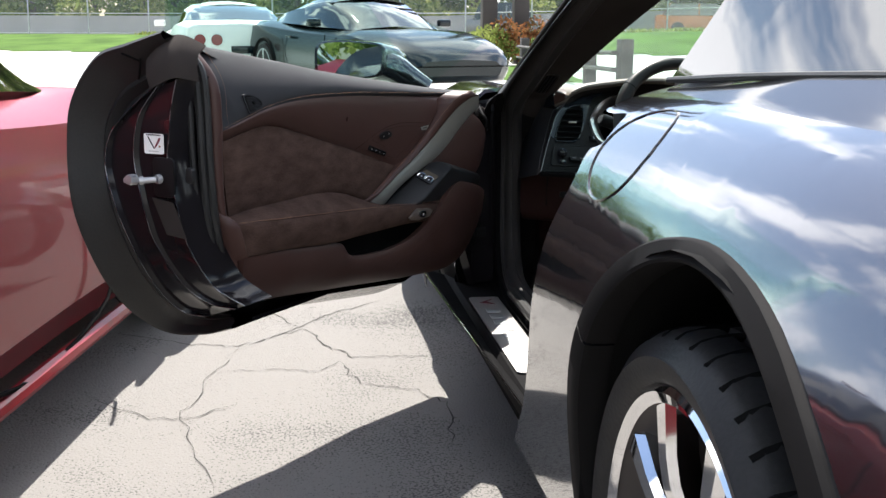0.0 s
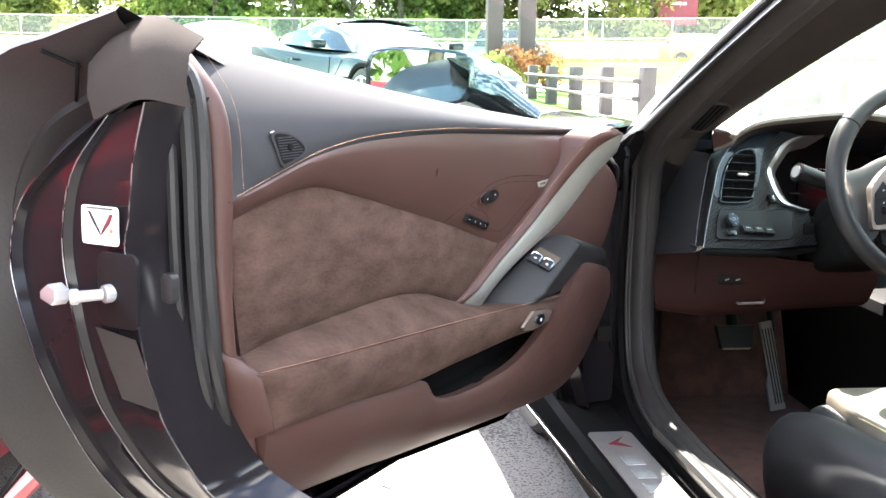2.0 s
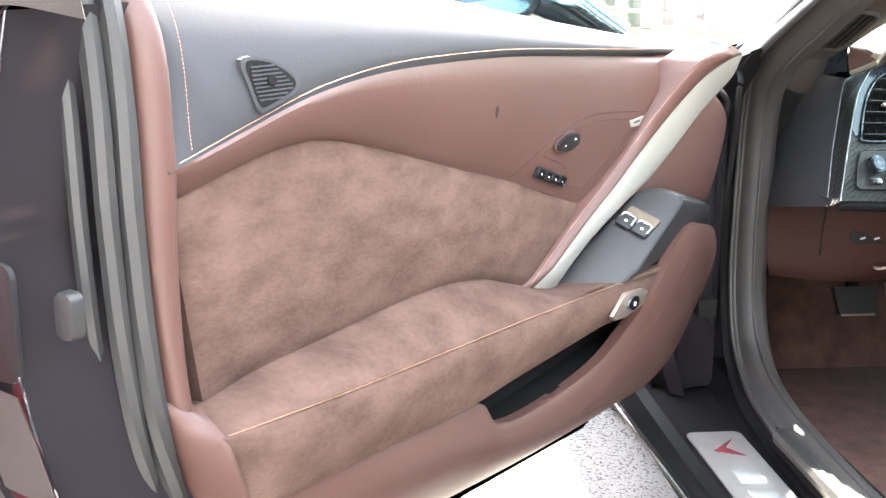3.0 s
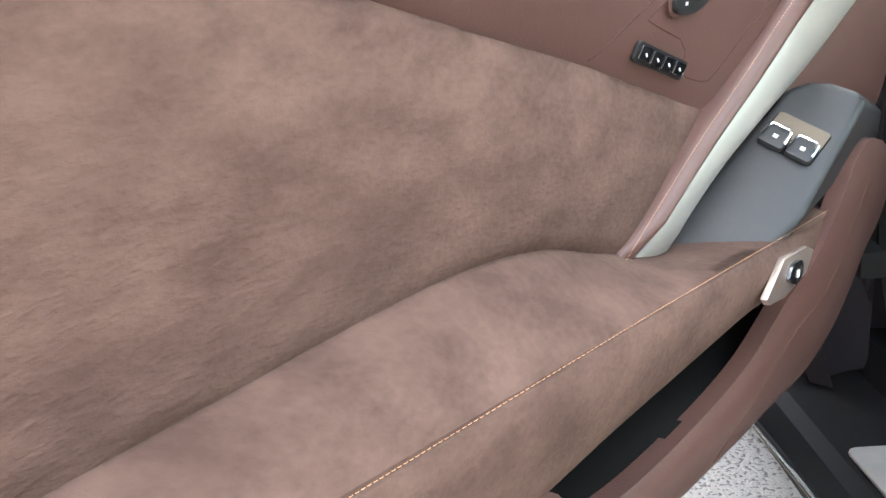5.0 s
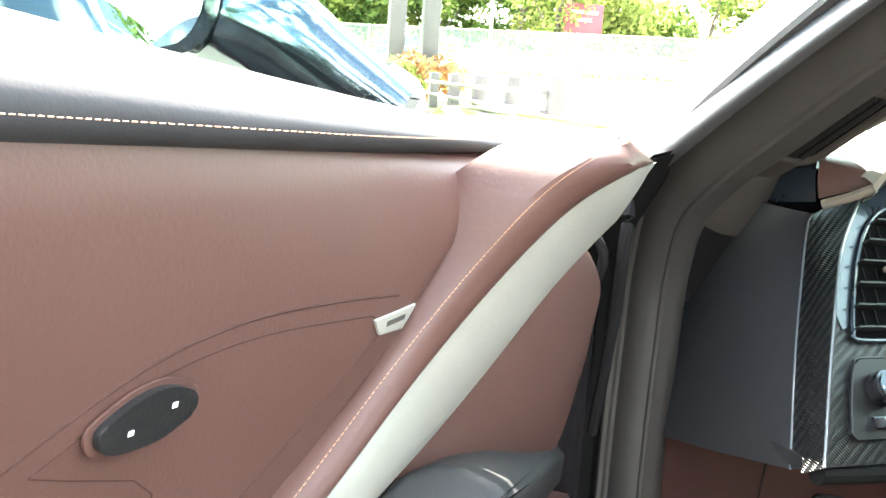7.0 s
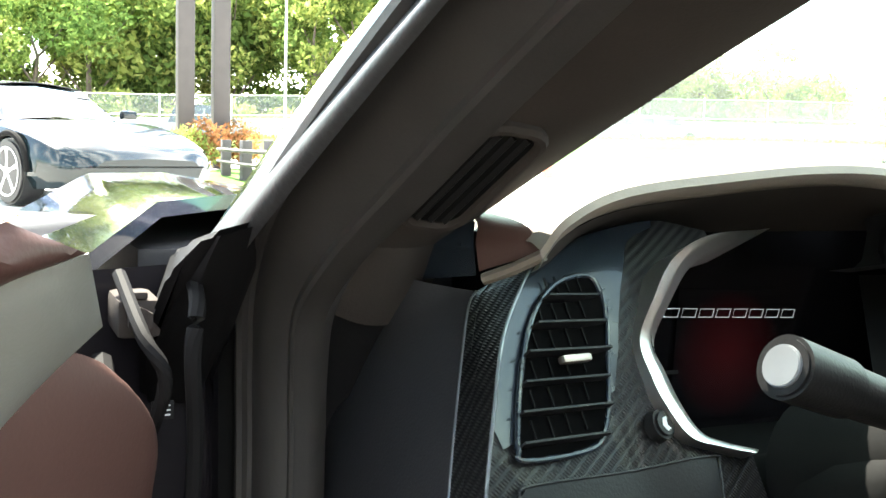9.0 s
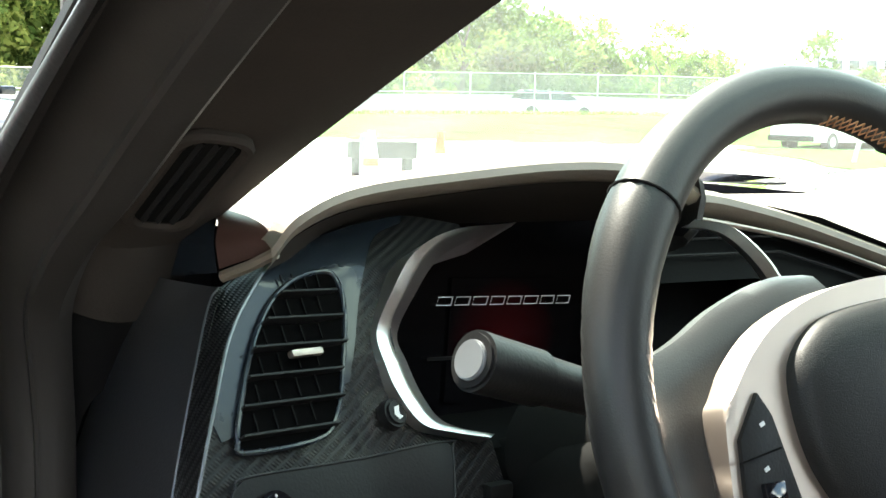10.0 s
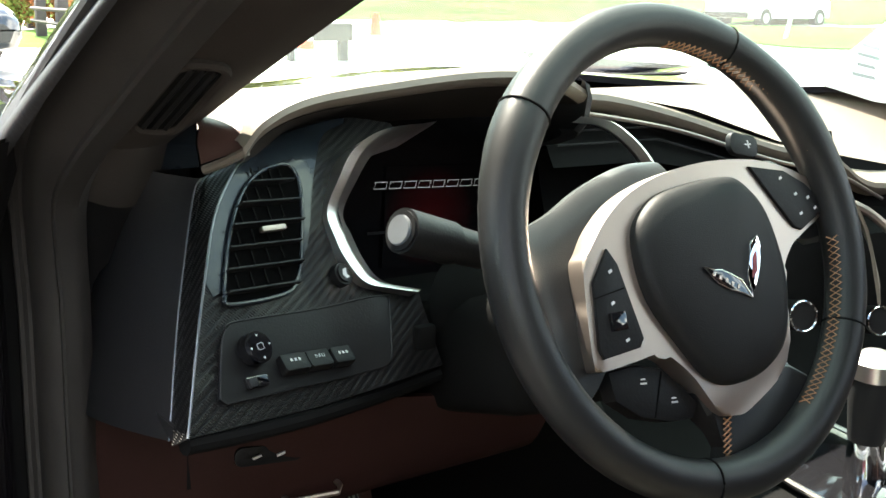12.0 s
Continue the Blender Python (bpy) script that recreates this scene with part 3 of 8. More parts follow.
part("rocker_strip", tube([Vector((-0.905 + 0.039 * (3.5 - y), y, 0.2655)) for y in (2.5, 2.9, 3.3, 3.7, 4.04)], 0.0018, 6), CHROME, car)
plate_m = Matrix.Translation((-0.803, 3.31, 0.266))
plate = part("sill_plate", prism(rounded(0.082, 0.70, 0.012), 0.003, plate_m, 0.001), PLATEMETAL, car, "brushed metal tread plate with raised lettering")
part("seal", tube(curve([(-0.742, 2.5, 0.31), (-0.742, 3.0, 0.306), (-0.742, 3.55, 0.305)], 30), 0.014, 10), RUBBER, car, "black rubber door seal")


# ---- the open door ----
def on_door(bm):
    bm.transform(DOOR)
    return bm


O_LINE = [(-0.045, 0.990), (-0.13, 0.967), (-0.215, 0.940), (-0.285, 0.857), (-0.303, 0.76), (-0.302, 0.65), (-0.296, 0.55), (-0.298, 0.46), (-0.290, 0.39), (-0.245, 0.348), (-0.135, 0.362), (-0.02, 0.40)]
L_ONE = [(-0.060, 0.895), (-0.128, 0.848), (-0.181, 0.800), (-0.199, 0.745), (-0.190, 0.690), (-0.170, 0.610), (-0.156, 0.530), (-0.146, 0.467), (-0.120, 0.427), (-0.068, 0.424)]
L_TWO = [(-0.058, 0.892), (-0.103, 0.842), (-0.120, 0.800), (-0.1245, 0.750), (-0.115, 0.697), (-0.105, 0.640), (-0.097, 0.585), (-0.069, 0.500), (-0.026, 0.462), (0.030, 0.458)]
L_THREE = [(-0.012, 0.905), (-0.028, 0.850), (-0.037, 0.790), (-0.041, 0.755), (-0.025, 0.674), (-0.018, 0.610), (-0.012, 0.575), (0.006, 0.511), (0.035, 0.485), (0.062, 0.470)]
I_LINE = [(0.016, 0.920), (0.012, 0.860), (0.012, 0.800), (0.015, 0.760), (0.023, 0.684), (0.028, 0.620), (0.031, 0.580), (0.038, 0.530), (0.050, 0.500), (0.070, 0.478)]


def tail_u(z):
    """How far back the trailing end of the door reaches at a height."""
    return 1.04 - 1.6 * max(0.0, 0.70 - z) ** 2


def tail_rows(steps):
    """Rows down the trailing end; steps: (line, line, share of the way, how far proud)."""
    lines = {k: curve([(w, z, 0) for w, z in v], 60) for k, v in (("o", O_LINE), ("1", L_ONE), ("2", L_TWO), ("3", L_THREE), ("i", I_LINE))}
    rows = []
    for k in range(60):
        row = []
        for a, b, f, proud in steps:
            p = lines[a][k].lerp(lines[b][k], f)
            row.append(Vector((tail_u(p.y) + proud, p.x, p.y)))
        rows.append(row)
    return rows


end_rows = tail_rows((("i", "3", 0.82, -0.085), ("i", "3", 0.87, -0.050), ("i", "3", 0.93, -0.032), ("i", "3", 0.985, -0.020), ("3", "2", 0.0, 0.0015), ("3", "2", 0.10, -0.004), ("3", "2", 0.5, -0.004), ("3", "2", 0.92, -0.005), ("2", "1", 0.0, 0.0015), ("2", "1", 0.10, -0.006), ("2", "1", 0.5, -0.008), ("2", "1", 0.92, -0.008), ("1", "o", 0.0, 0.0015), ("1", "o", 0.12, -0.035)))
rim_rows = tail_rows((("1", "o", 0.10, -0.036), ("1", "o", 0.30, -0.055), ("1", "o", 0.42, -0.040), ("1", "o", 0.50, -0.046), ("1", "o", 0.72, -0.030), ("1", "o", 0.90, -0.004), ("1", "o", 0.98, 0.002), ("1", "o", 1.03, -0.004)))
skin_rows = []
for row in rim_rows:
    p = row[-1]
    low, high = eased((0.5 - p.z) / 0.10), max(0.0, p.z - 0.70)
    line_ = [p]
    for u, dz in ((0.85, 0.0), (0.55, 0.0), (0.2, -0.04), (-0.15, 0.02)):
        f = (1.04 - u) / 1.19
        w = p.y * (1 - 0.42 * f) - 0.02 * f
        z = p.z + dz * low if p.z < 0.70 else 0.70 + high * (0.795 + 0.150 * u - 0.70) / 0.29
        line_.append(Vector((min(u, p.x - 0.02), w, z)))
    inner = line_[-1]
    skin_rows.append(line_ + [Vector((inner.x, -0.045, inner.z)), Vector((0.5, min(-0.045, line_[2].y), line_[2].z)), Vector((0.80, min(-0.045, p.y), line_[1].z))])
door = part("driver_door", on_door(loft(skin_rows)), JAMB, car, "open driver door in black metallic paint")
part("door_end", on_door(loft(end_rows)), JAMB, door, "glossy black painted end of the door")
part("end_flange", on_door(loft(rim_rows)), RUBBER, door, "black rubber lined flange round the door end")
cap_low, cap_high = curve([(1.018, 0.022, 0.900), (1.046, -0.010, 0.908), (1.050, -0.045, 0.897), (1.044, -0.075, 0.885)], 14), curve([(0.985, 0.012, 0.966), (1.000, -0.030, 0.985), (1.004, -0.070, 0.978), (1.0, -0.105, 0.955)], 14)
part("end_cap", on_door(thick(loft([[a, a.lerp(b, 0.3) + Vector((0.012, 0, 0.004)), a.lerp(b, 0.65) + Vector((0.014, 0, 0.008)), b] for a, b in zip(cap_low, cap_high)]), 0.004)), PILLAR, door, "grey brown plastic cap on the door end")

K0 = [(0.985, -0.085, 0.982), (0.94, -0.075, 0.970), (0.79, -0.06, 0.946), (0.66, -0.048, 0.925), (0.52, -0.038, 0.902), (0.255, -0.022, 0.868), (0.06, -0.01, 0.846), (-0.145, 0.0, 0.828)]
K1 = [(0.946, 0.012, 0.802), (0.872, 0.01, 0.820), (0.793, 0.01, 0.838), (0.702, 0.01, 0.848), (0.597, 0.01, 0.850), (0.48, 0.01, 0.848), (0.36, 0.01, 0.842), (0.19, 0.012, 0.833), (0.08, 0.016, 0.829), (-0.06, 0.022, 0.824)]
K2 = [(0.930, -0.008, 0.777), (0.882, -0.010, 0.787), (0.814, -0.010, 0.799), (0.755, -0.010, 0.799), (0.672, -0.012, 0.781), (0.557, -0.013, 0.750), (0.440, -0.014, 0.719), (0.358, -0.014, 0.694), (0.255, -0.012, 0.664)]
K2B = K2 + [(0.20, 0.0, 0.700), (0.155, 0.014, 0.742), (0.125, 0.028, 0.785), (0.09, 0.034, 0.812), (0.0, 0.034, 0.812)]
K3 = [(0.901, -0.012, 0.630), (0.841, -0.014, 0.635), (0.756, -0.014, 0.637), (0.637, -0.014, 0.639), (0.557, -0.014, 0.636), (0.488, -0.014, 0.625), (0.43, -0.014, 0.607), (0.37, -0.014, 0.589)]
K3B = K3 + [(0.31, -0.018, 0.575), (0.25, 0.015, 0.573), (0.16, 0.033, 0.567), (0.10, 0.037, 0.562)]
K4 = [(0.930, 0.034, 0.622), (0.875, 0.039, 0.619), (0.815, 0.04, 0.614), (0.69, 0.04, 0.605), (0.508, 0.04, 0.592), (0.354, 0.04, 0.580), (0.22, 0.04, 0.569), (0.095, 0.038, 0.558)]
K5 = [(0.898, 0.029, 0.553), (0.772, 0.031, 0.547), (0.614, 0.031, 0.533), (0.50, 0.03, 0.531), (0.38, 0.03, 0.529), (0.28, 0.03, 0.527), (0.182, 0.03, 0.521), (0.10, 0.03, 0.53)]
T5 = [(0.905, 0.026, 0.551), (0.772, 0.028, 0.545), (0.614, 0.028, 0.531), (0.562, 0.028, 0.523), (0.532, 0.028, 0.494), (0.47, 0.028, 0.480), (0.36, 0.028, 0.476), (0.266, 0.030, 0.484), (0.195, 0.034, 0.508), (0.165, 0.046, 0.536), (0.122, 0.050, 0.564), (0.078, 0.050, 0.592), (0.025, 0.048, 0.603), (-0.045, 0.042, 0.590), (-0.12, 0.030, 0.572), (-0.178, 0.016, 0.552)]
K6 = [(0.874, -0.012, 0.448), (0.78, -0.012, 0.438), (0.67, -0.012, 0.427), (0.582, -0.012, 0.416), (0.49, -0.012, 0.406), (0.395, -0.012, 0.395), (0.30, -0.012, 0.385), (0.193, -0.012, 0.374), (0.10, -0.012, 0.366), (0.012, -0.010, 0.362), (-0.05, -0.008, 0.370), (-0.10, -0.006, 0.390), (-0.14, -0.004, 0.420), (-0.155, 0.0, 0.445), (-0.168, 0.0, 0.48), (-0.180, 0.008, 0.53)]


def quilt(a, b, bulge=0.004, n=60, m=14, inset=0.004, depth=0.014, power=0.35):
    """A padded piece of trim between two seams, rolled in at its borders."""
    ca, cb = curve(a, n), curve(b, n)
    rows = []
    for i in range(n):
        row = []
        for k in range(m):
            f = k / (m - 1)
            p = ca[i].lerp(cb[i], f)
            ends = min(1, 4 * min(i, n - 1 - i) / n * 3)
            rim = (4 * f * (1 - f)) ** power
            p.y += bulge * 4 * f * (1 - f) * ends - inset * (1 - rim * (ends ** 0.4))
            row.append(p)
        rows.append(row + [row[-1] + Vector((0, -depth, 0)), row[0] + Vector((0, -depth, 0))])
    return on_door(loft(rows, ring=True, caps=True))


upper = part("upper_trim", quilt(K0, K1, 0.016, 70), SHOULDER, door, "dark grey leather shoulder of the door trim")
middle = part("middle_trim", quilt(K1, K2B, 0.003, 90), LEATHER, door, "smooth brown leather panel with stitched edge")
part("suede_insert", quilt(K2, K3, 0.004, 80, 20), SUEDE, door, "mottled brown suede insert")
part("armrest_top", quilt(K3B, K4, 0.006, 70), SUEDE, door, "brown suede armrest")
part("armrest_face", quilt(K4, K5, 0.005, 70, inset=0.002), SUEDE, door)
part("lower_trim", quilt(T5, K6, 0.014, 110, 18), LEATHER, door, "brown moulded lower door trim rising to the front")
E0 = [(0.972, -0.05, 0.966), (0.960, -0.008, 0.90), (0.957, -0.002, 0.83), (0.954, -0.002, 0.75), (0.949, -0.002, 0.69), (0.940, -0.002, 0.63), (0.927, -0.004, 0.57), (0.895, -0.01, 0.45)]
E1 = [(0.945, -0.05, 0.964), (0.940, 0.0, 0.90), (0.938, 0.008, 0.82), (0.934, 0.002, 0.75), (0.932, 0.0, 0.69), (0.925, 0.0, 0.63), (0.912, 0.008, 0.57), (0.875, -0.005, 0.45)]
part("edge_trim", quilt(E0, E1, 0.004, 50, 8, 0.002), LEATHER, door)
part("armrest_end", quilt([(0.950, -0.002, 0.648), (0.936, 0.0, 0.60), (0.915, 0.0, 0.54)], [(0.915, -0.006, 0.634), (0.928, 0.034, 0.618), (0.900, 0.03, 0.553)], 0.006, 20, 8, 0.002), LEATHER, door)
for (du, dw, r) in ((0.0, 0.0, 0.0085), (0.014, -0.006, 0.0075), (0.026, -0.018, 0.006)):
    up = [(0.970, -0.050, 0.952), (0.971, -0.015, 0.92), (0.967, -0.008, 0.85), (0.964, -0.008, 0.76), (0.959, -0.008, 0.68), (0.949, -0.008, 0.61), (0.930, -0.012, 0.545)]
    down = [(0.910, -0.018, 0.49), (0.884, -0.026, 0.452)]
    seal_path = [(u + du, w + dw, z) for u, w, z in up] + [(u + du * 0.6, w + dw, z - du * 0.7) for u, w, z in down]
    part("door_seal", on_door(tube(curve(seal_path, 60), r, 8)), RUBBER, door, "black ribbed rubber weather seal")

# swept pale trim with leather piping
S = [(0.390, -0.010, 0.587), (0.33, -0.008, 0.614), (0.27, -0.004, 0.643), (0.20, 0.003, 0.677), (0.14, 0.014, 0.716), (0.107, 0.038, 0.760), (0.090, 0.068, 0.800), (0.075, 0.092, 0.821), (0.045, 0.108, 0.831)]
SL = [(0.315, -0.024, 0.560), (0.275, -0.019, 0.588), (0.226, -0.010, 0.618), (0.155, -0.002, 0.645), (0.090, 0.006, 0.668), (0.052, 0.024, 0.704), (0.028, 0.046, 0.746), (0.005, 0.063, 0.775), (-0.02, 0.075, 0.795)]
PL = [Vector(p) + Vector((0.014 + 0.02 * f, -0.006 * f, 0.008 + 0.004 * f)) for f, p in zip([k / 8 for k in range(9)], S)]
part("swept_trim", quilt(S, SL, 0.005, 60, 10, 0.003), TRIM, door, "pale satin metal sweep from armrest to pillar")
part("piping", quilt(PL, S, 0.007, 60, 10, 0.004, 0.05), LEATHER, door, "rolled brown leather edge")


# window switch pod: its flat top slopes back, down and inwards


def pod_top(u, w):
    return Vector((u, w, 0.613 - 0.576 * (u - 0.177) - 0.40 * (w - 0.039)))


bm = bmesh.new()
for u, w in ((0.335, -0.032), (0.277, -0.028), (0.223, -0.020), (0.158, -0.006), (0.125, 0.001), (0.108, 0.013), (0.099, 0.030), (0.096, 0.052), (0.104, 0.058), (0.15, 0.055), (0.22, 0.048), (0.30, 0.020)):
    bm.verts.new(pod_top(u, w))
    bm.verts.new(pod_top(u, w * 0.8) + Vector((-0.01, -0.006, -0.028)))
for p in ((-0.13, -0.02, 0.615), (-0.14, 0.018, 0.602), (-0.14, 0.016, 0.575), (-0.13, -0.02, 0.575)):
    bm.verts.new(p)
bmesh.ops.convex_hull(bm, input=bm.verts[:])
bmesh.ops.dissolve_limit(bm, angle_limit=radians(3), verts=bm.verts[:], edges=bm.edges[:])
bmesh.ops.bevel(bm, geom=[e for e in bm.edges if e.calc_face_angle(0) > radians(20)], offset=0.006, segments=3, affect="EDGES", profile=0.6)
part("switch_pod", on_door(bm), BLACKLEATHER, door, "black moulded window switch pod", sharp=60)
# back and floor of the pocket are coloured black for its shade
part("door_pocket", on_door(join(block((0.46, 0.004, 0.11), pose(0.36, -0.024, 0.50)), block((0.46, 0.036, 0.004), pose(0.36, -0.004, 0.474)))), DARK, door, "storage pocket with its inner shade coloured black")



def stitches(points, n, length, r, mat, parent, name="stitching", label="", m=DOOR, lift=(0, 0.003, 0)):
    """A run of short sewn threads along a seam."""
    pts = curve([Vector(p) + Vector(lift) for p in points], n * 3 + 1)
    bm = bmesh.new()
    for k in range(n):
        a, b = pts[3 * k], pts[3 * k].lerp(pts[min(3 * k + 3, len(pts) - 1)], length)
        d = (b - a)
        if d.length < 1e-5:
            continue
        x = d.cross(Vector((0.3, 1, 0.2))).normalized() * r
        y = d.cross(x).normalized() * r
        ring = [[bm.verts.new(p + x * cx + y * cy) for cx, cy in ((1, 0), (0, 1), (-1, 0), (0, -1))] for p in (a, (a + b) / 2 + Vector((0, r, 0)), b)]
        for q in range(2):
            for j in range(4):
                bm.faces.new((ring[q][j], ring[q][(j + 1) % 4], ring[q + 1][(j + 1) % 4], ring[q + 1][j]))
    bm.transform(m)
    return part(name, bm, mat, parent, label)


stitches([Vector(p) + Vector((0, 0.003, 0.008)) for p in K1], 300, 0.62, 0.00022, THREAD, door, label="orange sewn seam along the shoulder")
stitches([(0.938, -0.045, 0.968), (0.933, 0.002, 0.90), (0.932, 0.012, 0.815)], 62, 0.62, 0.00022, THREAD, door)
stitches([Vector(p) + Vector((0, -0.003, 0.004)) for p in K4], 270, 0.62, 0.00022, THREAD, door, label="orange sewn seam along the armrest")
stitches([Vector(p) + Vector((0.004, 0.001, 0.003)) for p in PL], 170, 0.62, 0.00022, THREAD, door)


def drape(ob, u, z, off=0.0):
    """A frame on a door trim part at (u, z): x to the rear, y up, z out of the surface."""
    inv = DOOR.inverted()
    tree = BVHTree.FromPolygons([inv @ v.co for v in ob.data.vertices], [p.vertices[:] for p in ob.data.polygons])
    p, n, _, _ = tree.ray_cast(Vector((u, 0.3, z)), Vector((0, -1, 0)))
    n = n if n.y > 0 else -n
    x = (Vector((1, 0, 0)) - n * n.x).normalized()
    return DOOR @ frame_of(p + n * off, x, n.cross(x) * (1 if n.cross(x).z > 0 else -1), n)


def draped_line(ob, pts, r, off, close=True):
    return tube([drape(ob, u, z, off).translation for u, z in pts], r, 5, close=close)


# speaker grille
sm = drape(upper, 0.842, 0.851, 0.001) @ Matrix.Translation((0.002, 0.001, 0.0015)) @ pose(0, 0, 0, 0, 5, 0) @ Matrix.Diagonal((0.92, 0.84, 0.6, 1))
sp = smooth_outline([(0.026, 0.020), (0.002, 0.019), (-0.020, 0.008), (-0.030, -0.004), (-0.022, -0.013), (0.006, -0.023), (0.016, -0.023), (0.022, -0.004)], 40)
grille = part("speaker_grille", prism(sp, 0.008, sm, 0.0015, -0.006), SHOULDER, door, "small ribbed speaker grille")
part("grille_recess", prism([(x * 0.84, y * 0.84) for x, y in sp], 0.0006, sm, 0, 0.0021), MOULDING, grille)
for k in range(9):
    yy = -0.0145 + 0.0034 * k
    x0, x1 = -0.021 + 0.9 * max(0, yy + 0.004) + 0.006 * (yy < -0.011), 0.018 - 0.25 * abs(yy) + 0.3 * max(0, yy)
    part("rib", block((x1 - x0, 0.0014, 0.002), sm @ Matrix.Translation(((x0 + x1) / 2, yy, 0.0030))), SHOULDER, grille)

part("grille_boss", revolve([(0.0, 0.0042), (0.003, 0.0042), (0.004, 0.003), (0.004, 0.0), (0.0, 0.0)], sm @ Vector((0.0, 0.0, 0.0)), sm.to_3x3() @ Vector((0, 0, 1)), 20), DARK, grille)

# seat memory and lock panel
edge = [(p.x, p.y) for p in curve([(0.440, 0.722, 0), (0.41, 0.738, 0), (0.37, 0.755, 0), (0.328, 0.767, 0), (0.275, 0.772, 0), (0.21, 0.769, 0), (0.165, 0.765, 0)], 36)]
part("panel_seam", draped_line(middle, edge, 0.0006, -0.0001, False), SEAM, door, "fine seam of the switch panel")
inner = [(p.x, p.y) for p in curve([(0.385, 0.739, 0), (0.36, 0.750, 0), (0.328, 0.760, 0), (0.27, 0.764, 0), (0.185, 0.758, 0)], 24)] + [(p.x, p.y) for p in curve([(0.172, 0.750, 0), (0.213, 0.720, 0), (0.262, 0.690, 0)], 16)] + [(0.270, 0.6865), (0.282, 0.6875), (0.308, 0.694), (0.317, 0.700), (0.321, 0.713), (0.333, 0.722), (0.368, 0.733)]
part("panel_line", draped_line(middle, inner, 0.0004, -0.0001), SEAM, door)
lockm = drape(middle, 0.337, 0.7485, 0.001) @ Matrix.Diagonal((0.80, 0.84, 0.8, 1))
lock_o = smooth_outline([(0.030, -0.006), (0.031, 0.001), (0.022, 0.006), (0.006, 0.011), (-0.012, 0.0115), (-0.030, 0.005), (-0.031, -0.003), (-0.022, -0.007), (-0.008, -0.011), (0.010, -0.0115), (0.023, -0.010)], 44)
part("switch_bezel", prism([(x * 1.14, y * 1.2) for x, y in lock_o], 0.0015, lockm, 0.0006), LEATHER, door)
lock = part("lock_switch", prism(lock_o, 0.0055, lockm, 0.002), PLASTIC, door, "black rocker lock switch")
for x, y in ((0.013, -0.003), (-0.014, 0.003)):
    part("lock_mark", block((0.0036, 0.0024, 0.0006), lockm @ Matrix.Translation((x, y, 0.0056)), 0.0002), WHITEPRINT, lock)
memm = drape(middle, 0.357, 0.7118, 0.001) @ pose(0, 0, 0, 0, 0, 16) @ Matrix.Diagonal((0.93, 0.9, 0.8, 1))
mem = part("memory_switch", prism(rounded(0.084, 0.0145, 0.003), 0.003, memm, 0.001), PLASTIC, door, "black strip of four seat memory buttons")
for k in range(4):
    b = part("button", prism(rounded(0.0175, 0.0105, 0.0015), 0.0015, memm @ Matrix.Translation((0.0295 - 0.0195 * k, 0, 0.003)), 0.0005), GLOSS, mem)
    part("button_mark", block((0.0034, 0.0013, 0.0004), memm @ Matrix.Translation((0.0295 - 0.0195 * k, 0, 0.0047)) @ pose(0, 0, 0, 0, 0, 25)), WHITEPRINT, b)
badge_m = drape(middle, 0.166, 0.7535, 0.0005) @ Matrix.Diagonal((0.85, 0.9, 1, 1))
badge = part("speaker_badge", prism([(0.022, 0.0025), (-0.020, 0.0065), (-0.010, -0.0065), (0.014, -0.0065)], 0.0015, badge_m, 0.0005), TRIM, door, "small silver badge")
part("badge_mark", block((0.018, 0.0028, 0.0004), badge_m @ Matrix.Translation((0, 0, 0.0016)) @ pose(0, 0, 0, 0, 0, -6)), BROWNSTEEL, badge)
part("scuff", prism(smooth_outline([(0.003, 0.0), (0.001, 0.006), (-0.003, 0.002), (-0.001, -0.006)], 20), 0.0003, drape(middle, 0.503, 0.797, 0.0003)), SEAM, door, "small dark scuff on the leather")

# window switches on the sloping top of the pod
px = (pod_top(0.17, 0.0) - pod_top(0.17, 0.04)).normalized()
nrm = Vector((0.576, 0.40, 1)).normalized()
WSW = DOOR @ frame_of(pod_top(0.1645, 0.0205), -px, -nrm.cross(px), nrm)
part("switch_recess", prism(rounded(0.0445, 0.040, 0.004), 0.0010, WSW @ Matrix.Translation((0.0, 0.002, 0)), 0.0005), DARK, door, "recessed window switch well")
part("well_floor", prism(rounded(0.0425, 0.023, 0.003), 0.0008, WSW @ Matrix.Translation((0.0, 0.0100, 0.0006)), 0.0), WELL, door)
for x in (0.0112, -0.0112):
    k = part("window_switch", prism(rounded(0.020, 0.021, 0.003), 0.0042, WSW @ Matrix.Translation((x, -0.0085, 0.001)), 0.002), BLACKLEATHER, door, "black window switch with silver edge")
    part("silver_edge", tube([WSW @ Vector((x + a, b - 0.0085, 0.0066)) for a, b in ((0.0095, -0.006), (0.0085, 0.0075), (0.006, 0.0095), (-0.006, 0.0095), (-0.0085, 0.0075), (-0.0095, -0.006))], 0.0012, 6), CHROME, k)
    part("switch_mark", block((0.0035, 0.0035, 0.0004), WSW @ Matrix.Translation((x, -0.009, 0.0053))), WHITEPRINT, k)

# inner release
relm = DOOR @ frame_of((0.238, 0.0405, 0.543), Vector((0.978, 0.02, 0.10)).normalized(), Vector((-0.1, 0.0, 0.978)).normalized(), Vector((0, 1, 0)))
rel = part("door_release", prism([(0.058, -0.004), (0.048, -0.010), (0.012, -0.012), (-0.045, -0.004), (-0.062, 0.011), (-0.040, 0.017), (0.02, 0.018)], 0.005, relm, 0.002), SATIN, door, "silver surround of the electric door release")
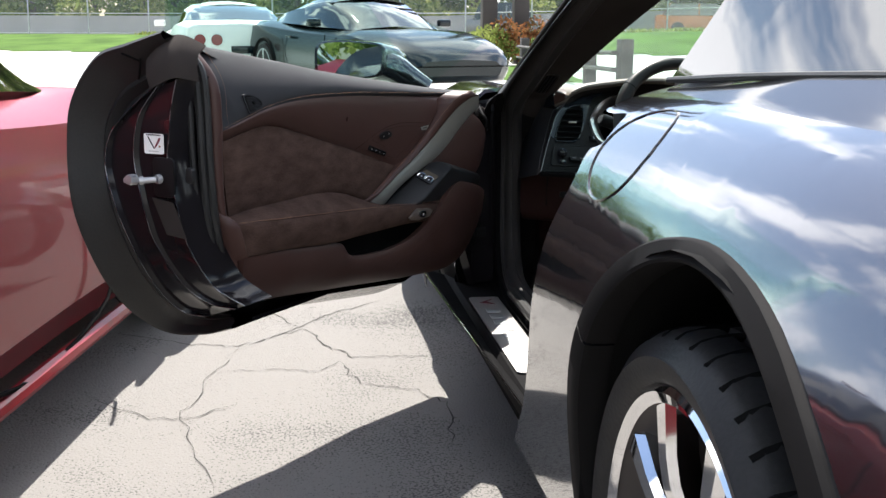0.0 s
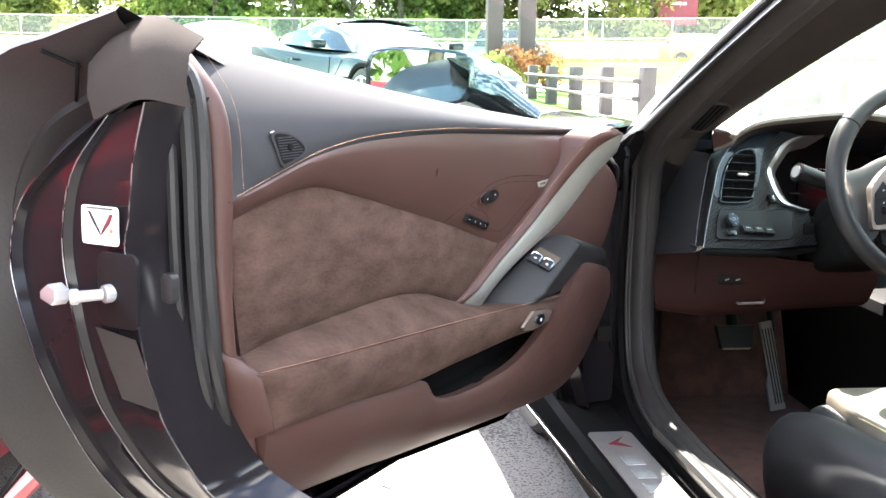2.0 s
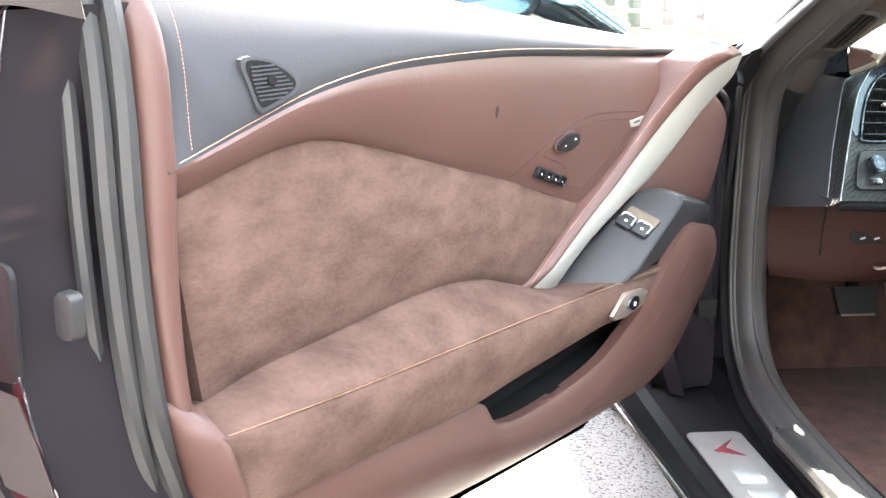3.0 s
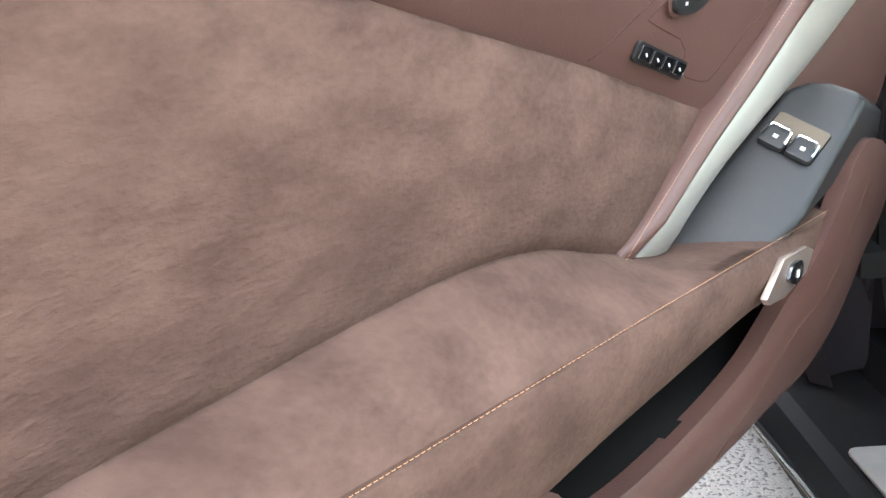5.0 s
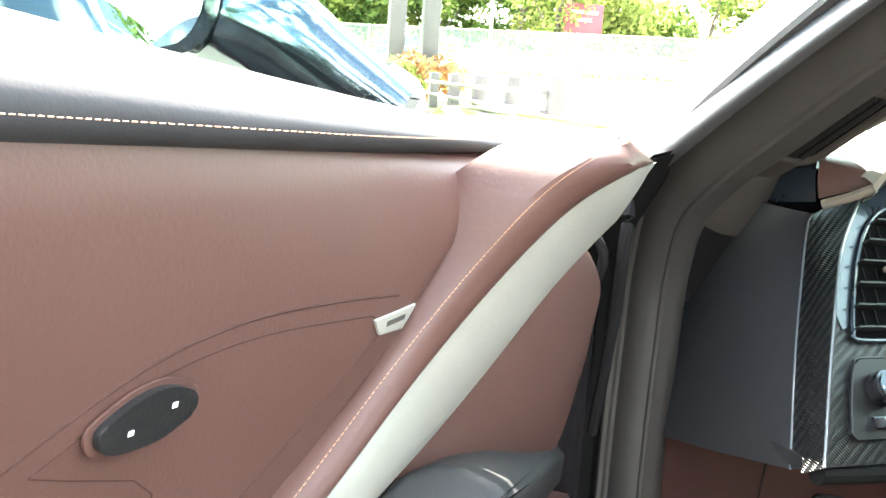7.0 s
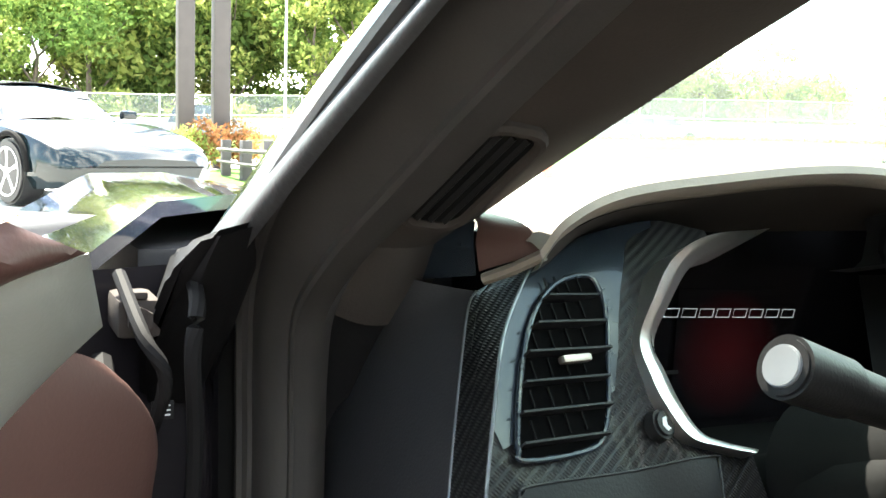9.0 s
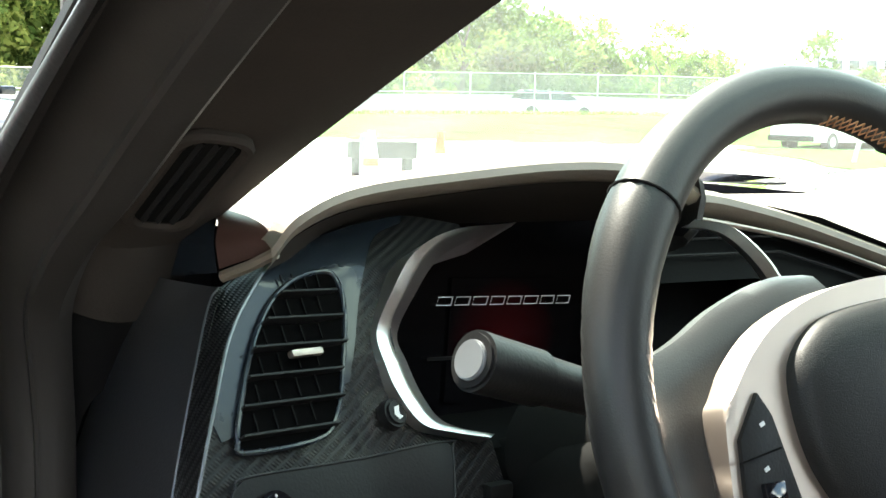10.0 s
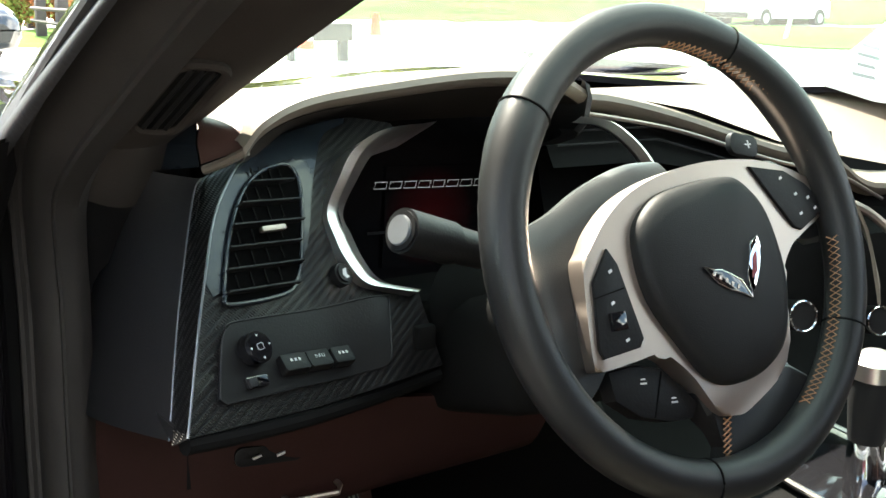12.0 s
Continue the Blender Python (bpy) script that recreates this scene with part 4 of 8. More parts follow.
part("release_button", prism(smooth_outline([(0.012, 0.0), (0.004, 0.010), (-0.018, 0.010), (-0.024, 0.001), (-0.010, -0.006)], 24), 0.004, relm @ Matrix.Translation((0.002, 0.001, 0.004)), 0.0015), GLOSS, rel)
part("release_mark", block((0.006, 0.005, 0.0006), relm @ Matrix.Translation((-0.005, 0.003, 0.0085)), 0.0002), WHITEPRINT, rel)

# leather behind the sweep
part("front_trim", quilt([(0.16, -0.02, 0.64), (0.10, -0.005, 0.675), (0.04, 0.01, 0.72), (0.0, 0.02, 0.765), (-0.05, 0.028, 0.776), (-0.095, 0.030, 0.764), (-0.125, 0.029, 0.742)], [(0.14, -0.025, 0.60), (0.08, -0.01, 0.60), (-0.02, 0.01, 0.60), (-0.10, 0.02, 0.605), (-0.140, 0.024, 0.645), (-0.152, 0.027, 0.69), (-0.146, 0.029, 0.72)], 0.006, 40, 10, 0.003), LEATHER, door, "brown leather behind the pale sweep")
lower = next(o for o in door.children if o.name.startswith("lower_trim"))
crease = [(p.x, p.y) for p in curve([(0.015, 0.575, 0), (0.06, 0.548, 0), (0.15, 0.490, 0), (0.24, 0.455, 0), (0.31, 0.437, 0), (0.31, 0.424, 0), (0.22, 0.412, 0), (0.09, 0.405, 0), (0.02, 0.415, 0)], 50)]
part("moulded_crease", draped_line(lower, crease, 0.0016, -0.0011, False), LEATHER, door)

# trailing end of the door
ENDM = DOOR @ frame_of((1.04, 0, 0), (0, 1, 0), (0, 0, 1), (1, 0, 0))
stick = part("sticker", prism(rounded(0.048, 0.038, 0.004, 4, -0.0745, 0.784), 0.0012, ENDM, 0.0), PAPER, door, "white square service sticker with a plain crest")
part("crest", prism([(-0.090, 0.798), (-0.086, 0.797), (-0.0745, 0.779), (-0.0735, 0.774), (-0.077, 0.778), (-0.084, 0.788)], 0.0006, ENDM, 0, 0.0012), BROWNSTEEL, stick)
part("crest", prism([(-0.057, 0.796), (-0.061, 0.796), (-0.0715, 0.780), (-0.0735, 0.774), (-0.070, 0.777), (-0.061, 0.787)], 0.0006, ENDM, 0, 0.0012), SIGNRED, stick)
part("print_bar", prism([(-0.093, 0.8005), (-0.056, 0.8005), (-0.056, 0.7995), (-0.093, 0.7995)], 0.0006, ENDM, 0, 0.0012), CONCRETE, stick)
part("print_bar", prism([(-0.088, 0.7705), (-0.062, 0.7705), (-0.062, 0.7695), (-0.088, 0.7695)], 0.0006, ENDM, 0, 0.0012), CONCRETE, stick)
part("crest_dot", prism(smooth_outline([(-0.0575, 0.7795), (-0.060, 0.782), (-0.0625, 0.7795), (-0.060, 0.777)], 12), 0.0006, ENDM, 0, 0.0012), THREAD, stick)
part("print_bar", block((0.034, 0.0025, 0.0006), ENDM @ Matrix.Translation((-0.0745, 0.8005, 0.0014))), BROWNSTEEL, stick)
part("data_plate", prism([(-0.085, 0.682), (-0.033, 0.675), (-0.004, 0.608), (-0.052, 0.613)], 0.0012, ENDM), PILLAR, door, "grey printed data plate")
latch = part("latch_pin", join(rod(ENDM @ Vector((-0.060, 0.719, -0.004)), ENDM @ Vector((-0.064, 0.7185, 0.010)), 0.010, 20, 0.009, 0.001), rod(ENDM @ Vector((-0.064, 0.7185, 0.010)), ENDM @ Vector((-0.084, 0.717, 0.030)), 0.0055, 16, 0.006, 0.0008), rod(ENDM @ Vector((-0.080, 0.7175, 0.026)), ENDM @ Vector((-0.086, 0.717, 0.032)), 0.0085, 16, 0.008, 0.001)), ZINC, door, "polished metal door latch pin")
part("latch_claw", prism([(-0.020, -0.006), (-0.020, 0.002), (-0.004, 0.011), (0.012, 0.007), (0.012, -0.003), (0.004, -0.009)], 0.016, ENDM @ Matrix.Translation((-0.102, 0.717, 0.024)) @ pose(0, 0, 0, 0, -18, 0), 0.003), ZINC, latch)
part("latch_base", prism(rounded(0.052, 0.075, 0.010, 4, -0.052, 0.722), 0.004, ENDM, 0.002), PLASTIC, door)
part("bump_stop", prism(rounded(0.016, 0.030, 0.006, 4, -0.008, 0.7255), 0.010, ENDM @ Matrix.Translation((0, 0, -0.026)), 0.003), RUBBER, door)
for pts in ([(-1.630, 2.867, 0.950), (-1.614, 2.871, 0.943), (-1.594, 2.872, 0.934)], [(-1.604, 2.898, 0.901), (-1.598, 2.872, 0.918), (-1.594, 2.856, 0.940)]):
    part("pressed_fold", tube(curve(pts, 14), 0.0022, 6), MOULDING, door, "fold pressed into the door edge")
for rib in (L_ONE, L_TWO, L_THREE):
    pts = curve([(tail_u(z) + 0.0025, w, z) for w, z in rib], 60)
    part("pressed_rib", on_door(tube(pts, 0.0012, 8)), PAINT, door)

# door glass
rows = [[DOOR @ Vector((u, -0.085 - 0.10 * (h / 0.42) ** 1.6, (0.985 - 0.13 * (1 - u)) - 0.04 + h)) for u in [0.02 + 0.98 * i / 20 - (0.28 * h if i == 20 else 0) + (0.95 * h * (1 - i / 20)) for i in range(21)]] for h in [0.42 * k / 10 for k in range(11)]]
window = part("window_glass", thick(loft(rows), 0.004), GLASS, door, "raised frameless green tinted door glass")
window.visible_shadow = False

# mirror
MN = Vector((-0.314, -0.949, 0.018)).normalized()
MX = Vector((0, 0, 1)).cross(MN).normalized()
mm = frame_of(DOOR @ Vector((0.075, -0.265, 0.915)), MX, MN.cross(MX), MN)
mo = smooth_outline([(0.085, 0.036), (0.03, 0.046), (-0.05, 0.048), (-0.088, 0.036), (-0.095, 0.0), (-0.086, -0.040), (-0.03, -0.050), (0.05, -0.046), (0.082, -0.034), (0.092, 0.0)], 48)
rows = [[mm @ Vector((x * f + du, y * f - dz, -d)) for x, y in mo] for f, du, dz, d in ((0.97, 0, 0, 0.0), (1.05, 0, 0, 0.002), (1.08, 0.0, 0, 0.02), (1.02, 0.025, 0.004, 0.07), (0.85, 0.05, 0.012, 0.11), (0.5, 0.08, 0.02, 0.135), (0.1, 0.10, 0.025, 0.14))]
shell = part("wing_mirror", loft(rows, ring=True, caps=True), PAINT, door, "dark body coloured door mirror")
part("mirror_glass", prism([(x * 0.95, y * 0.95) for x, y in mo], 0.003, mm, 0.0), MIRROR, shell, "mirror glass")
arm_to = mm.inverted() @ (DOOR @ Vector((-0.05, -0.10, 0.835)))
part("mirror_arm", tube(curve([mm @ Vector((0.03, -0.01, -0.05)), mm @ Vector((0.10, -0.02, -0.045)), mm @ arm_to.lerp(Vector((0.10, -0.02, -0.045)), 0.45), mm @ arm_to], 14), [0.045 - 0.017 * k / 13 for k in range(14)], 14), PAINT, shell)
# ---- pillars and roof ----
def raked(x0, x1, y0, y1, y2):
    """A line of the raked windscreen pillar as a function of the height."""
    return lambda z: Vector((x0 + x1 * (z - 0.9), y0 + y1 * (z - 0.9) + y2 * (z - 0.9) ** 2, z))


P_EDGE = raked(-0.683, 0.34, 3.783, -1.65, -2.6)
P_OUT = raked(-0.689, 0.34, 3.733, -1.65, -2.6)
P_BEAD = raked(-0.715, 0.36, 3.630, -1.9, -1.6)
P_SEAL = raked(-0.716, 0.30, 3.585, -1.75, -1.2)
P_COVER = raked(-0.643, 0.28, 3.648, -1.65, -2.4)
P_IN = raked(-0.538, 0.47, 3.652, -2.15, -2.0)


def pillar_strip(fa, fb, out, depth, sx, name, mat, label="", z0=0.785, z1=1.10):
    """A padded strip between two lines of the pillar; out: how far it swells towards the cabin."""
    rows = []
    for i in range(41):
        z = z0 + (z1 - z0) * i / 40
        a, b = fa(z), fb(z)
        row = [a.lerp(b, k / 8) + Vector(out) * math.sin(math.pi * k / 8) for k in range(9)]
        back = Vector((0.25, 0.9, 0.30)).normalized() * depth
        row += [row[-1] + back, row[0] + back]
        rows.append([Vector((v.x * sx, v.y, v.z)) for v in row])
    return part(name, loft(rows, ring=True, caps=True), mat, car, label)


for sx in (1, -1):
    pillar_strip(P_EDGE, P_OUT, (-0.006, -0.002, 0.010), 0.02, sx, "windscreen_pillar", PAINT, "glossy dark painted windscreen pillar", 0.80)
    pillar_strip(P_OUT, P_BEAD, (0.004, 0.004, -0.004), 0.03, sx, "pillar_gap", RUBBER, "black rubber channel along the pillar", 0.80)
    pillar_strip(P_BEAD, P_SEAL, (-0.007, -0.008, 0.0), 0.03, sx, "pillar_bead", RUBBER, "rounded rubber bead along the pillar", 0.79)
    cover = pillar_strip(P_COVER, P_IN, (-0.004, -0.014, -0.004), 0.02, sx, "pillar_cover", PILLAR, "grey brown cloth covered pillar trim", 0.765)
    if sx > 0:
        vx = (P_COVER(0.92).lerp(P_IN(0.92), 0.1) - P_COVER(0.82).lerp(P_IN(0.82), 0.1)).normalized()
        across = (P_IN(0.85) - P_COVER(0.85)).normalized()
        vn = vx.cross(across)
        vn = vn if vn.y < 0 else -vn
        eye = Vector((-0.87, 3.12, 0.88))
        at, vn, _, _ = BVHTree.FromPolygons([v.co for v in cover.data.vertices], [p.vertices[:] for p in cover.data.polygons]).ray_cast(eye, (Vector((-0.634, 3.690, 0.853)) - eye).normalized())
        vn = vn if vn.dot(eye - at) > 0 else -vn
        vx = (vx - vn * vx.dot(vn)).normalized()
        pm = frame_of(at + vn * 0.002, vx, vn.cross(vx), vn)
        part("vent_bezel", tube([pm @ Vector((x, y, 0.001)) for x, y in rounded(0.104, 0.040, 0.014)], 0.0042, 8, close=True), PILLAR, cover, "rounded frame of the demister vent")
        # no hollow here: a black plate gives the demister's shade by colour
        part("vent_shade", prism(rounded(0.102, 0.038, 0.013), 0.001, pm, 0, 0.0005), DARK, cover, "flat black plate for the shade inside the demister vent")
        for k in range(3):
            part("vent_fin", block((0.092, 0.0018, 0.004), pm @ Matrix.Translation((0, -0.009 + 0.009 * k, 0.002)) @ pose(0, 0, 0, 35)), PLASTIC, cover)
part("roof", thick(loft([[Vector((x, y - 0.08 * (x / 0.46) ** 2, z + 0.045 * (1 - (x / 0.46) ** 2))) for x in [-0.50 + 1.0 * k / 16 for k in range(17)]] for y, z in ((3.22, 1.095), (3.0, 1.14), (2.7, 1.17), (2.3, 1.18), (1.95, 1.155))]), 0.03), PAINT, car, "dark roof panel")
part("rear_hatch", thick(loft([[Vector((x, y, 0.945 + h * (1 - (x / 0.64) ** 2) ** 0.8)) for x in [-0.64 + 1.28 * k / 16 for k in range(17)]] for y, h in ((1.95, 0.235), (1.5, 0.17), (1.0, 0.10), (0.5, 0.045), (0.12, 0.02))]), 0.012), DARKGLASS, car, "dark sloping rear window")
part("rear_deck", thick(loft([[Vector((x, y, z + 0.02 * (1 - (x / 0.8) ** 2))) for x in [-0.80 + 1.6 * k / 16 for k in range(17)]] for y, z in ((0.14, 0.935), (0.0, 0.945), (-0.12, 0.955), (-0.16, 0.93))]), 0.012), PAINT, car, "dark rear deck with a small lip")
part("tail_panel", loft([[Vector((x, -0.10 - 0.06 * (1 - (x / 0.95) ** 2) + dy, z)) for x in [-0.93 + 1.86 * k / 16 for k in range(17)]] for z, dy in ((0.94, 0.0), (0.75, 0.05), (0.55, 0.0), (0.40, -0.06), (0.25, 0.0))]), PAINT, car, "dark tail panel and bumper")
for x in (-0.66, -0.40, 0.40, 0.66):
    part("tail_lamp", block((0.18, 0.04, 0.12), pose(x, -0.11, 0.75, 0, 0, -6 * (1 if x > 0 else -1)), 0.03), TAILLIGHT, car)
part("nose", loft([[Vector((x, y - 0.22 * (abs(x) / 0.92) ** 3, z)) for x in [-0.90 + 1.8 * k / 16 for k in range(17)]] for y, z in ((5.55, 0.49), (5.62, 0.42), (5.64, 0.30), (5.58, 0.18), (5.40, 0.13))]), PAINT, car, "dark nose and front bumper")
part("far_door_skin", loft([[Vector((-x, y, z)) for y in (2.2, 2.6, 3.0, 3.4, 3.75)] for x, z in [(p.y + 0.015, p.z) for p in SECTION[:70:3]]]), PAINT, car, "dark closed passenger door")
part("far_window", loft([[Vector((0.66 - 0.14 * k / 6, y, 0.925 + 0.24 * k / 6)) for k in range(7)] for y in (2.45, 2.8, 3.1, 3.35)]), GLASS, car, "clear passenger side window").visible_shadow = False
part("header", block((0.78, 0.07, 0.035), pose(0, 3.15, 1.095, -16), 0.012), PILLAR, car, "grey windscreen header trim")
visor = part("sun_visor", block((0.36, 0.16, 0.018), pose(-0.24, 3.02, 1.115, 10), 0.008), PILLAR, car, "folded grey sun visor with a label")
part("visor_label", block((0.12, 0.07, 0.001), pose(-0.24, 3.015, 1.104, 10)), PAPER, visor)
for sx in (1, -1):
    q = [[(-0.652, 2.592, 0.912), (-0.645, 2.2, 0.935), (-0.625, 1.7, 0.955), (-0.585, 1.2, 0.965)], [(-0.62, 2.43, 1.05), (-0.59, 2.1, 1.07), (-0.56, 1.7, 1.06), (-0.52, 1.3, 1.02)], [(-0.565, 2.28, 1.19), (-0.54, 2.05, 1.18), (-0.50, 1.75, 1.14), (-0.47, 1.4, 1.06)]]
    part("quarter_glass", thick(loft([[Vector((p.x * sx, p.y, p.z)) for p in curve(r, 14)] for r in q]), 0.01), DARKGLASS, car, "dark rear quarter glass mirroring clouds")
    part("glass_gasket", tube([Vector((p.x * sx - 0.004 * sx, p.y, p.z - 0.002)) for p in curve(q[0], 20)], 0.006, 8), RUBBER, car)

# windscreen
lo = curve([(-0.665, 3.86, 0.812), (-0.40, 4.20, 0.822), (0, 4.33, 0.83), (0.40, 4.20, 0.822), (0.665, 3.86, 0.812)], 25)
hi = curve([(-0.455, 3.19, 1.098), (-0.22, 3.24, 1.125), (0, 3.255, 1.132), (0.22, 3.24, 1.125), (0.455, 3.19, 1.098)], 25)
screen = part("windscreen", loft([[a.lerp(b, k / 10) + Vector((0, 0.02, 0.02)) * math.sin(math.pi * k / 10) for k in range(11)] for a, b in zip(lo, hi)]), SCREENGLASS, car, "clear windscreen")
screen.visible_shadow = False

# bonnet and front wings
rows = []
for k in range(25):
    x = -0.92 + 1.84 * k / 24
    fx = abs(x) / 0.92
    crown = 0.035 * math.exp(-((abs(x) - 0.72) / 0.14) ** 2) + 0.03 * math.exp(-(x / 0.30) ** 2)
    drop = max(0, fx - 0.86) ** 2 * 9
    rows.append([Vector((x, y, z + crown * (1 - 0.4 * j / 6) - drop)) for j, (y, z) in enumerate(((4.30 - 0.60 * fx ** 2, 0.795), (4.36, 0.798), (4.5, 0.785), (4.8, 0.745), (5.1, 0.68), (5.4, 0.58), (5.55, 0.48)))])
part("bonnet", thick(loft(rows), 0.01), PAINT, car, "dark bonnet and front wings")
for sx in (1, -1):
    part("front_wing", loft([[Vector((sx * x, y, z)) for x, z in ((-0.80 - f * 0.05, 0.13), (-0.85 - f * 0.055, 0.3), (-0.915 - f * 0.045, 0.55), (-0.91 - f * 0.02, 0.70), (-0.885, 0.765), (-0.85, 0.79))] for y, f in ((3.86, 0.0), (3.93, 0.15), (4.02, 0.4), (4.10, 0.55), (4.115, 0.4))]), MOULDING, car)
    part("front_wing", loft([[Vector((sx * x, y, z)) for x, z in ((-0.905, 0.70), (-0.90, 0.74), (-0.885, 0.765), (-0.85, 0.79))] for y in (4.0, 4.4, 4.9, 5.4)]), PAINT, car)
    sides = []
    for k in range(41):
        y = 4.095 + 1.265 * k / 40
        low = 0.33 + math.sqrt(0.375 ** 2 - (y - 4.46) ** 2) if abs(y - 4.46) < 0.365 else 0.20
        low, top = min(low, 0.68), 0.70 - 0.10 * max(0, (y - 4.9) / 0.46)
        sides.append([Vector((sx * -(0.905 + 0.028 * math.sin(math.pi * (1 - f) * 0.9) - 0.06 * max(0, (y - 5.0) / 0.36) ** 2), y, low + (top - low) * f)) for f in (0, 0.2, 0.4, 0.6, 0.8, 1.0)])
    part("front_fender", thick(loft(sides), 0.008), PAINT, car, "dark front wing round the wheel")
    part("wing_shut", block((0.12, 0.012, 0.55), pose(sx * -0.790, 3.885, 0.50), 0.004), DARK, car)
    part("hinge_post", block((0.07, 0.26, 0.66), pose(sx * -0.72, 4.03, 0.46), 0.01), JAMB, car, "black painted hinge post")

# floor and footwell
part("carpet", join(block((0.56, 2.0, 0.02), Matrix.Translation((-0.44, 3.40, 0.13)), 0.005), block((0.56, 0.02, 0.5), pose(-0.44, 4.36, 0.33, -22), 0.005), block((0.02, 1.1, 0.16), Matrix.Translation((-0.69, 3.75, 0.21)), 0.005)), CARPET, car, "brown carpet in the footwell")
part("floor_mat", prism(rounded(0.42, 0.55, 0.04), 0.012, Matrix.Translation((-0.42, 3.72, 0.141)), 0.004), CARPET, car, "brown carpet mat")
part("footwell_wall", block((0.02, 0.44, 0.38), pose(-0.672, 4.18, 0.38), 0.005), DARK, car, "dark lining of the footwell")
part("footwell_front", block((1.5, 0.03, 0.7), pose(0, 4.46, 0.45), 0.005), DARK, car)
part("footwell_top", block((0.5, 0.6, 0.02), pose(-0.42, 4.15, 0.60), 0.005), DARK, car)
part("tunnel", block((0.30, 2.1, 0.36), Matrix.Translation((0.02, 3.40, 0.27)), 0.03), PLASTIC, car, "black trimmed centre tunnel")
part("bulkhead", block((1.2, 0.04, 0.7), Matrix.Translation((0, 2.28, 0.5)), 0.01), CARPET, car)
part("underbody", block((1.60, 5.0, 0.04), Matrix.Translation((0, 2.6, 0.11))), DARK, car)
part("far_door", block((0.06, 1.5, 0.62), Matrix.Translation((0.74, 3.0, 0.52)), 0.02), LEATHER, car, "closed passenger door trim")
# one thick seal runs down the pillar, bends and follows the opening to the sill
seal_line = [P_SEAL(z).lerp(P_COVER(z), 0.5) for z in (1.09, 1.03, 0.97, 0.91, 0.86, 0.82)] + [Vector(p) for p in ((-0.703, 3.800, 0.775), (-0.697, 3.835, 0.72), (-0.693, 3.850, 0.66), (-0.693, 3.855, 0.52), (-0.694, 3.842, 0.42), (-0.700, 3.785, 0.345), (-0.710, 3.66, 0.308), (-0.715, 3.43, 0.297), (-0.715, 3.1, 0.297), (-0.715, 2.7, 0.305))]
seal_outs = [Vector((-0.45, -0.75, -0.4))] * 6 + [Vector((-0.5, -0.8, -0.1))] + [Vector((-0.5, -0.85, 0.0))] * 3 + [Vector((-0.45, -0.75, 0.3)), Vector((-0.35, -0.3, 0.8)), Vector((-0.25, -0.05, 1)), Vector((-0.25, 0, 1)), Vector((-0.25, 0, 1)), Vector((-0.25, 0, 1))]
seal_path, seal_out = curve(seal_line, 121), curve(seal_outs, 121)
seal_wide = [1.32 - 0.32 * eased((k - 30) / 25) for k in range(121)]
seal_form = [(-0.029, -0.012), (-0.0295, 0.003), (-0.027, 0.0065), (-0.0235, 0.006), (-0.021, 0.0025), (-0.018, 0.002), (-0.012, 0.009), (-0.004, 0.0125), (0.004, 0.013), (0.0085, 0.0122), (0.0105, 0.0142), (0.013, 0.0142), (0.015, 0.0118), (0.021, 0.009), (0.026, 0.003), (0.0275, -0.012)]
for sx in (1, -1):
    bm = sweep(seal_path, seal_form, seal_out, seal_wide)
    if sx < 0:
        bm.transform(Matrix.Diagonal((-1, 1, 1, 1)))
    part("opening_seal", bm, GREYSEAL, car, "broad grey rubber seal round the door opening")
gap_at = range(48, 121)
part("seal_gap", sweep([seal_path[k] for k in gap_at], [(-0.045, -0.02), (-0.045, -0.010), (-0.037, -0.014), (-0.027, -0.010), (-0.027, -0.02)], [seal_out[k] for k in gap_at]), DARK, car, "black gap beside the seal")
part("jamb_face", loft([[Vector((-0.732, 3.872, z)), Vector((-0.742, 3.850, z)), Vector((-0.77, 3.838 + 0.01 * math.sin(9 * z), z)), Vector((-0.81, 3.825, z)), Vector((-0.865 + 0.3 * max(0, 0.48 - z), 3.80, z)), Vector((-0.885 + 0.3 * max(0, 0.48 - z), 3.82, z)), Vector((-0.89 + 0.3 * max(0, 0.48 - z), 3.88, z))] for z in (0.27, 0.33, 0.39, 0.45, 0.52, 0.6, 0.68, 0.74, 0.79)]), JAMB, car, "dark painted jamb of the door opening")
bm = bmesh.new()
for p in ((-0.766, 3.706, 0.822), (-0.738, 3.715, 0.828), (-0.728, 3.76, 0.80), (-0.782, 3.745, 0.795), (-0.79, 3.80, 0.745), (-0.735, 3.82, 0.74), (-0.745, 3.845, 0.70), (-0.785, 3.835, 0.705), (-0.76, 3.86, 0.80)):
    bm.verts.new(p)
bmesh.ops.convex_hull(bm, input=bm.verts[:])
bmesh.ops.bevel(bm, geom=bm.edges[:], offset=0.005, segments=2, affect="EDGES")
part("pillar_foot", bm, MOULDING, car, "black plastic cap at the pillar foot", sharp=50)
hem_l = curve([(-0.664, 3.768, 0.822), (-0.675, 3.795, 0.795), (-0.684, 3.815, 0.770)], 9)
hem_r = curve([(-0.585, 3.845, 0.801), (-0.592, 3.852, 0.775), (-0.605, 3.850, 0.750)], 9)
hem_m = curve([(-0.628, 3.790, 0.818), (-0.634, 3.808, 0.784), (-0.645, 3.828, 0.7535)], 9)
part("pillar_hem", thick(loft([curve([a, m, b], 13) for a, m, b in zip(hem_l, hem_m, hem_r)]), 0.004), PILLAR, car, "curved lower hem of the cloth pillar trim")
part("hem_edge", tube([p + Vector((0, -0.001, 0)) for p in curve([hem_l[-1], hem_m[-1], hem_r[-1]], 20)], 0.0014, 6), PILLAR, car)
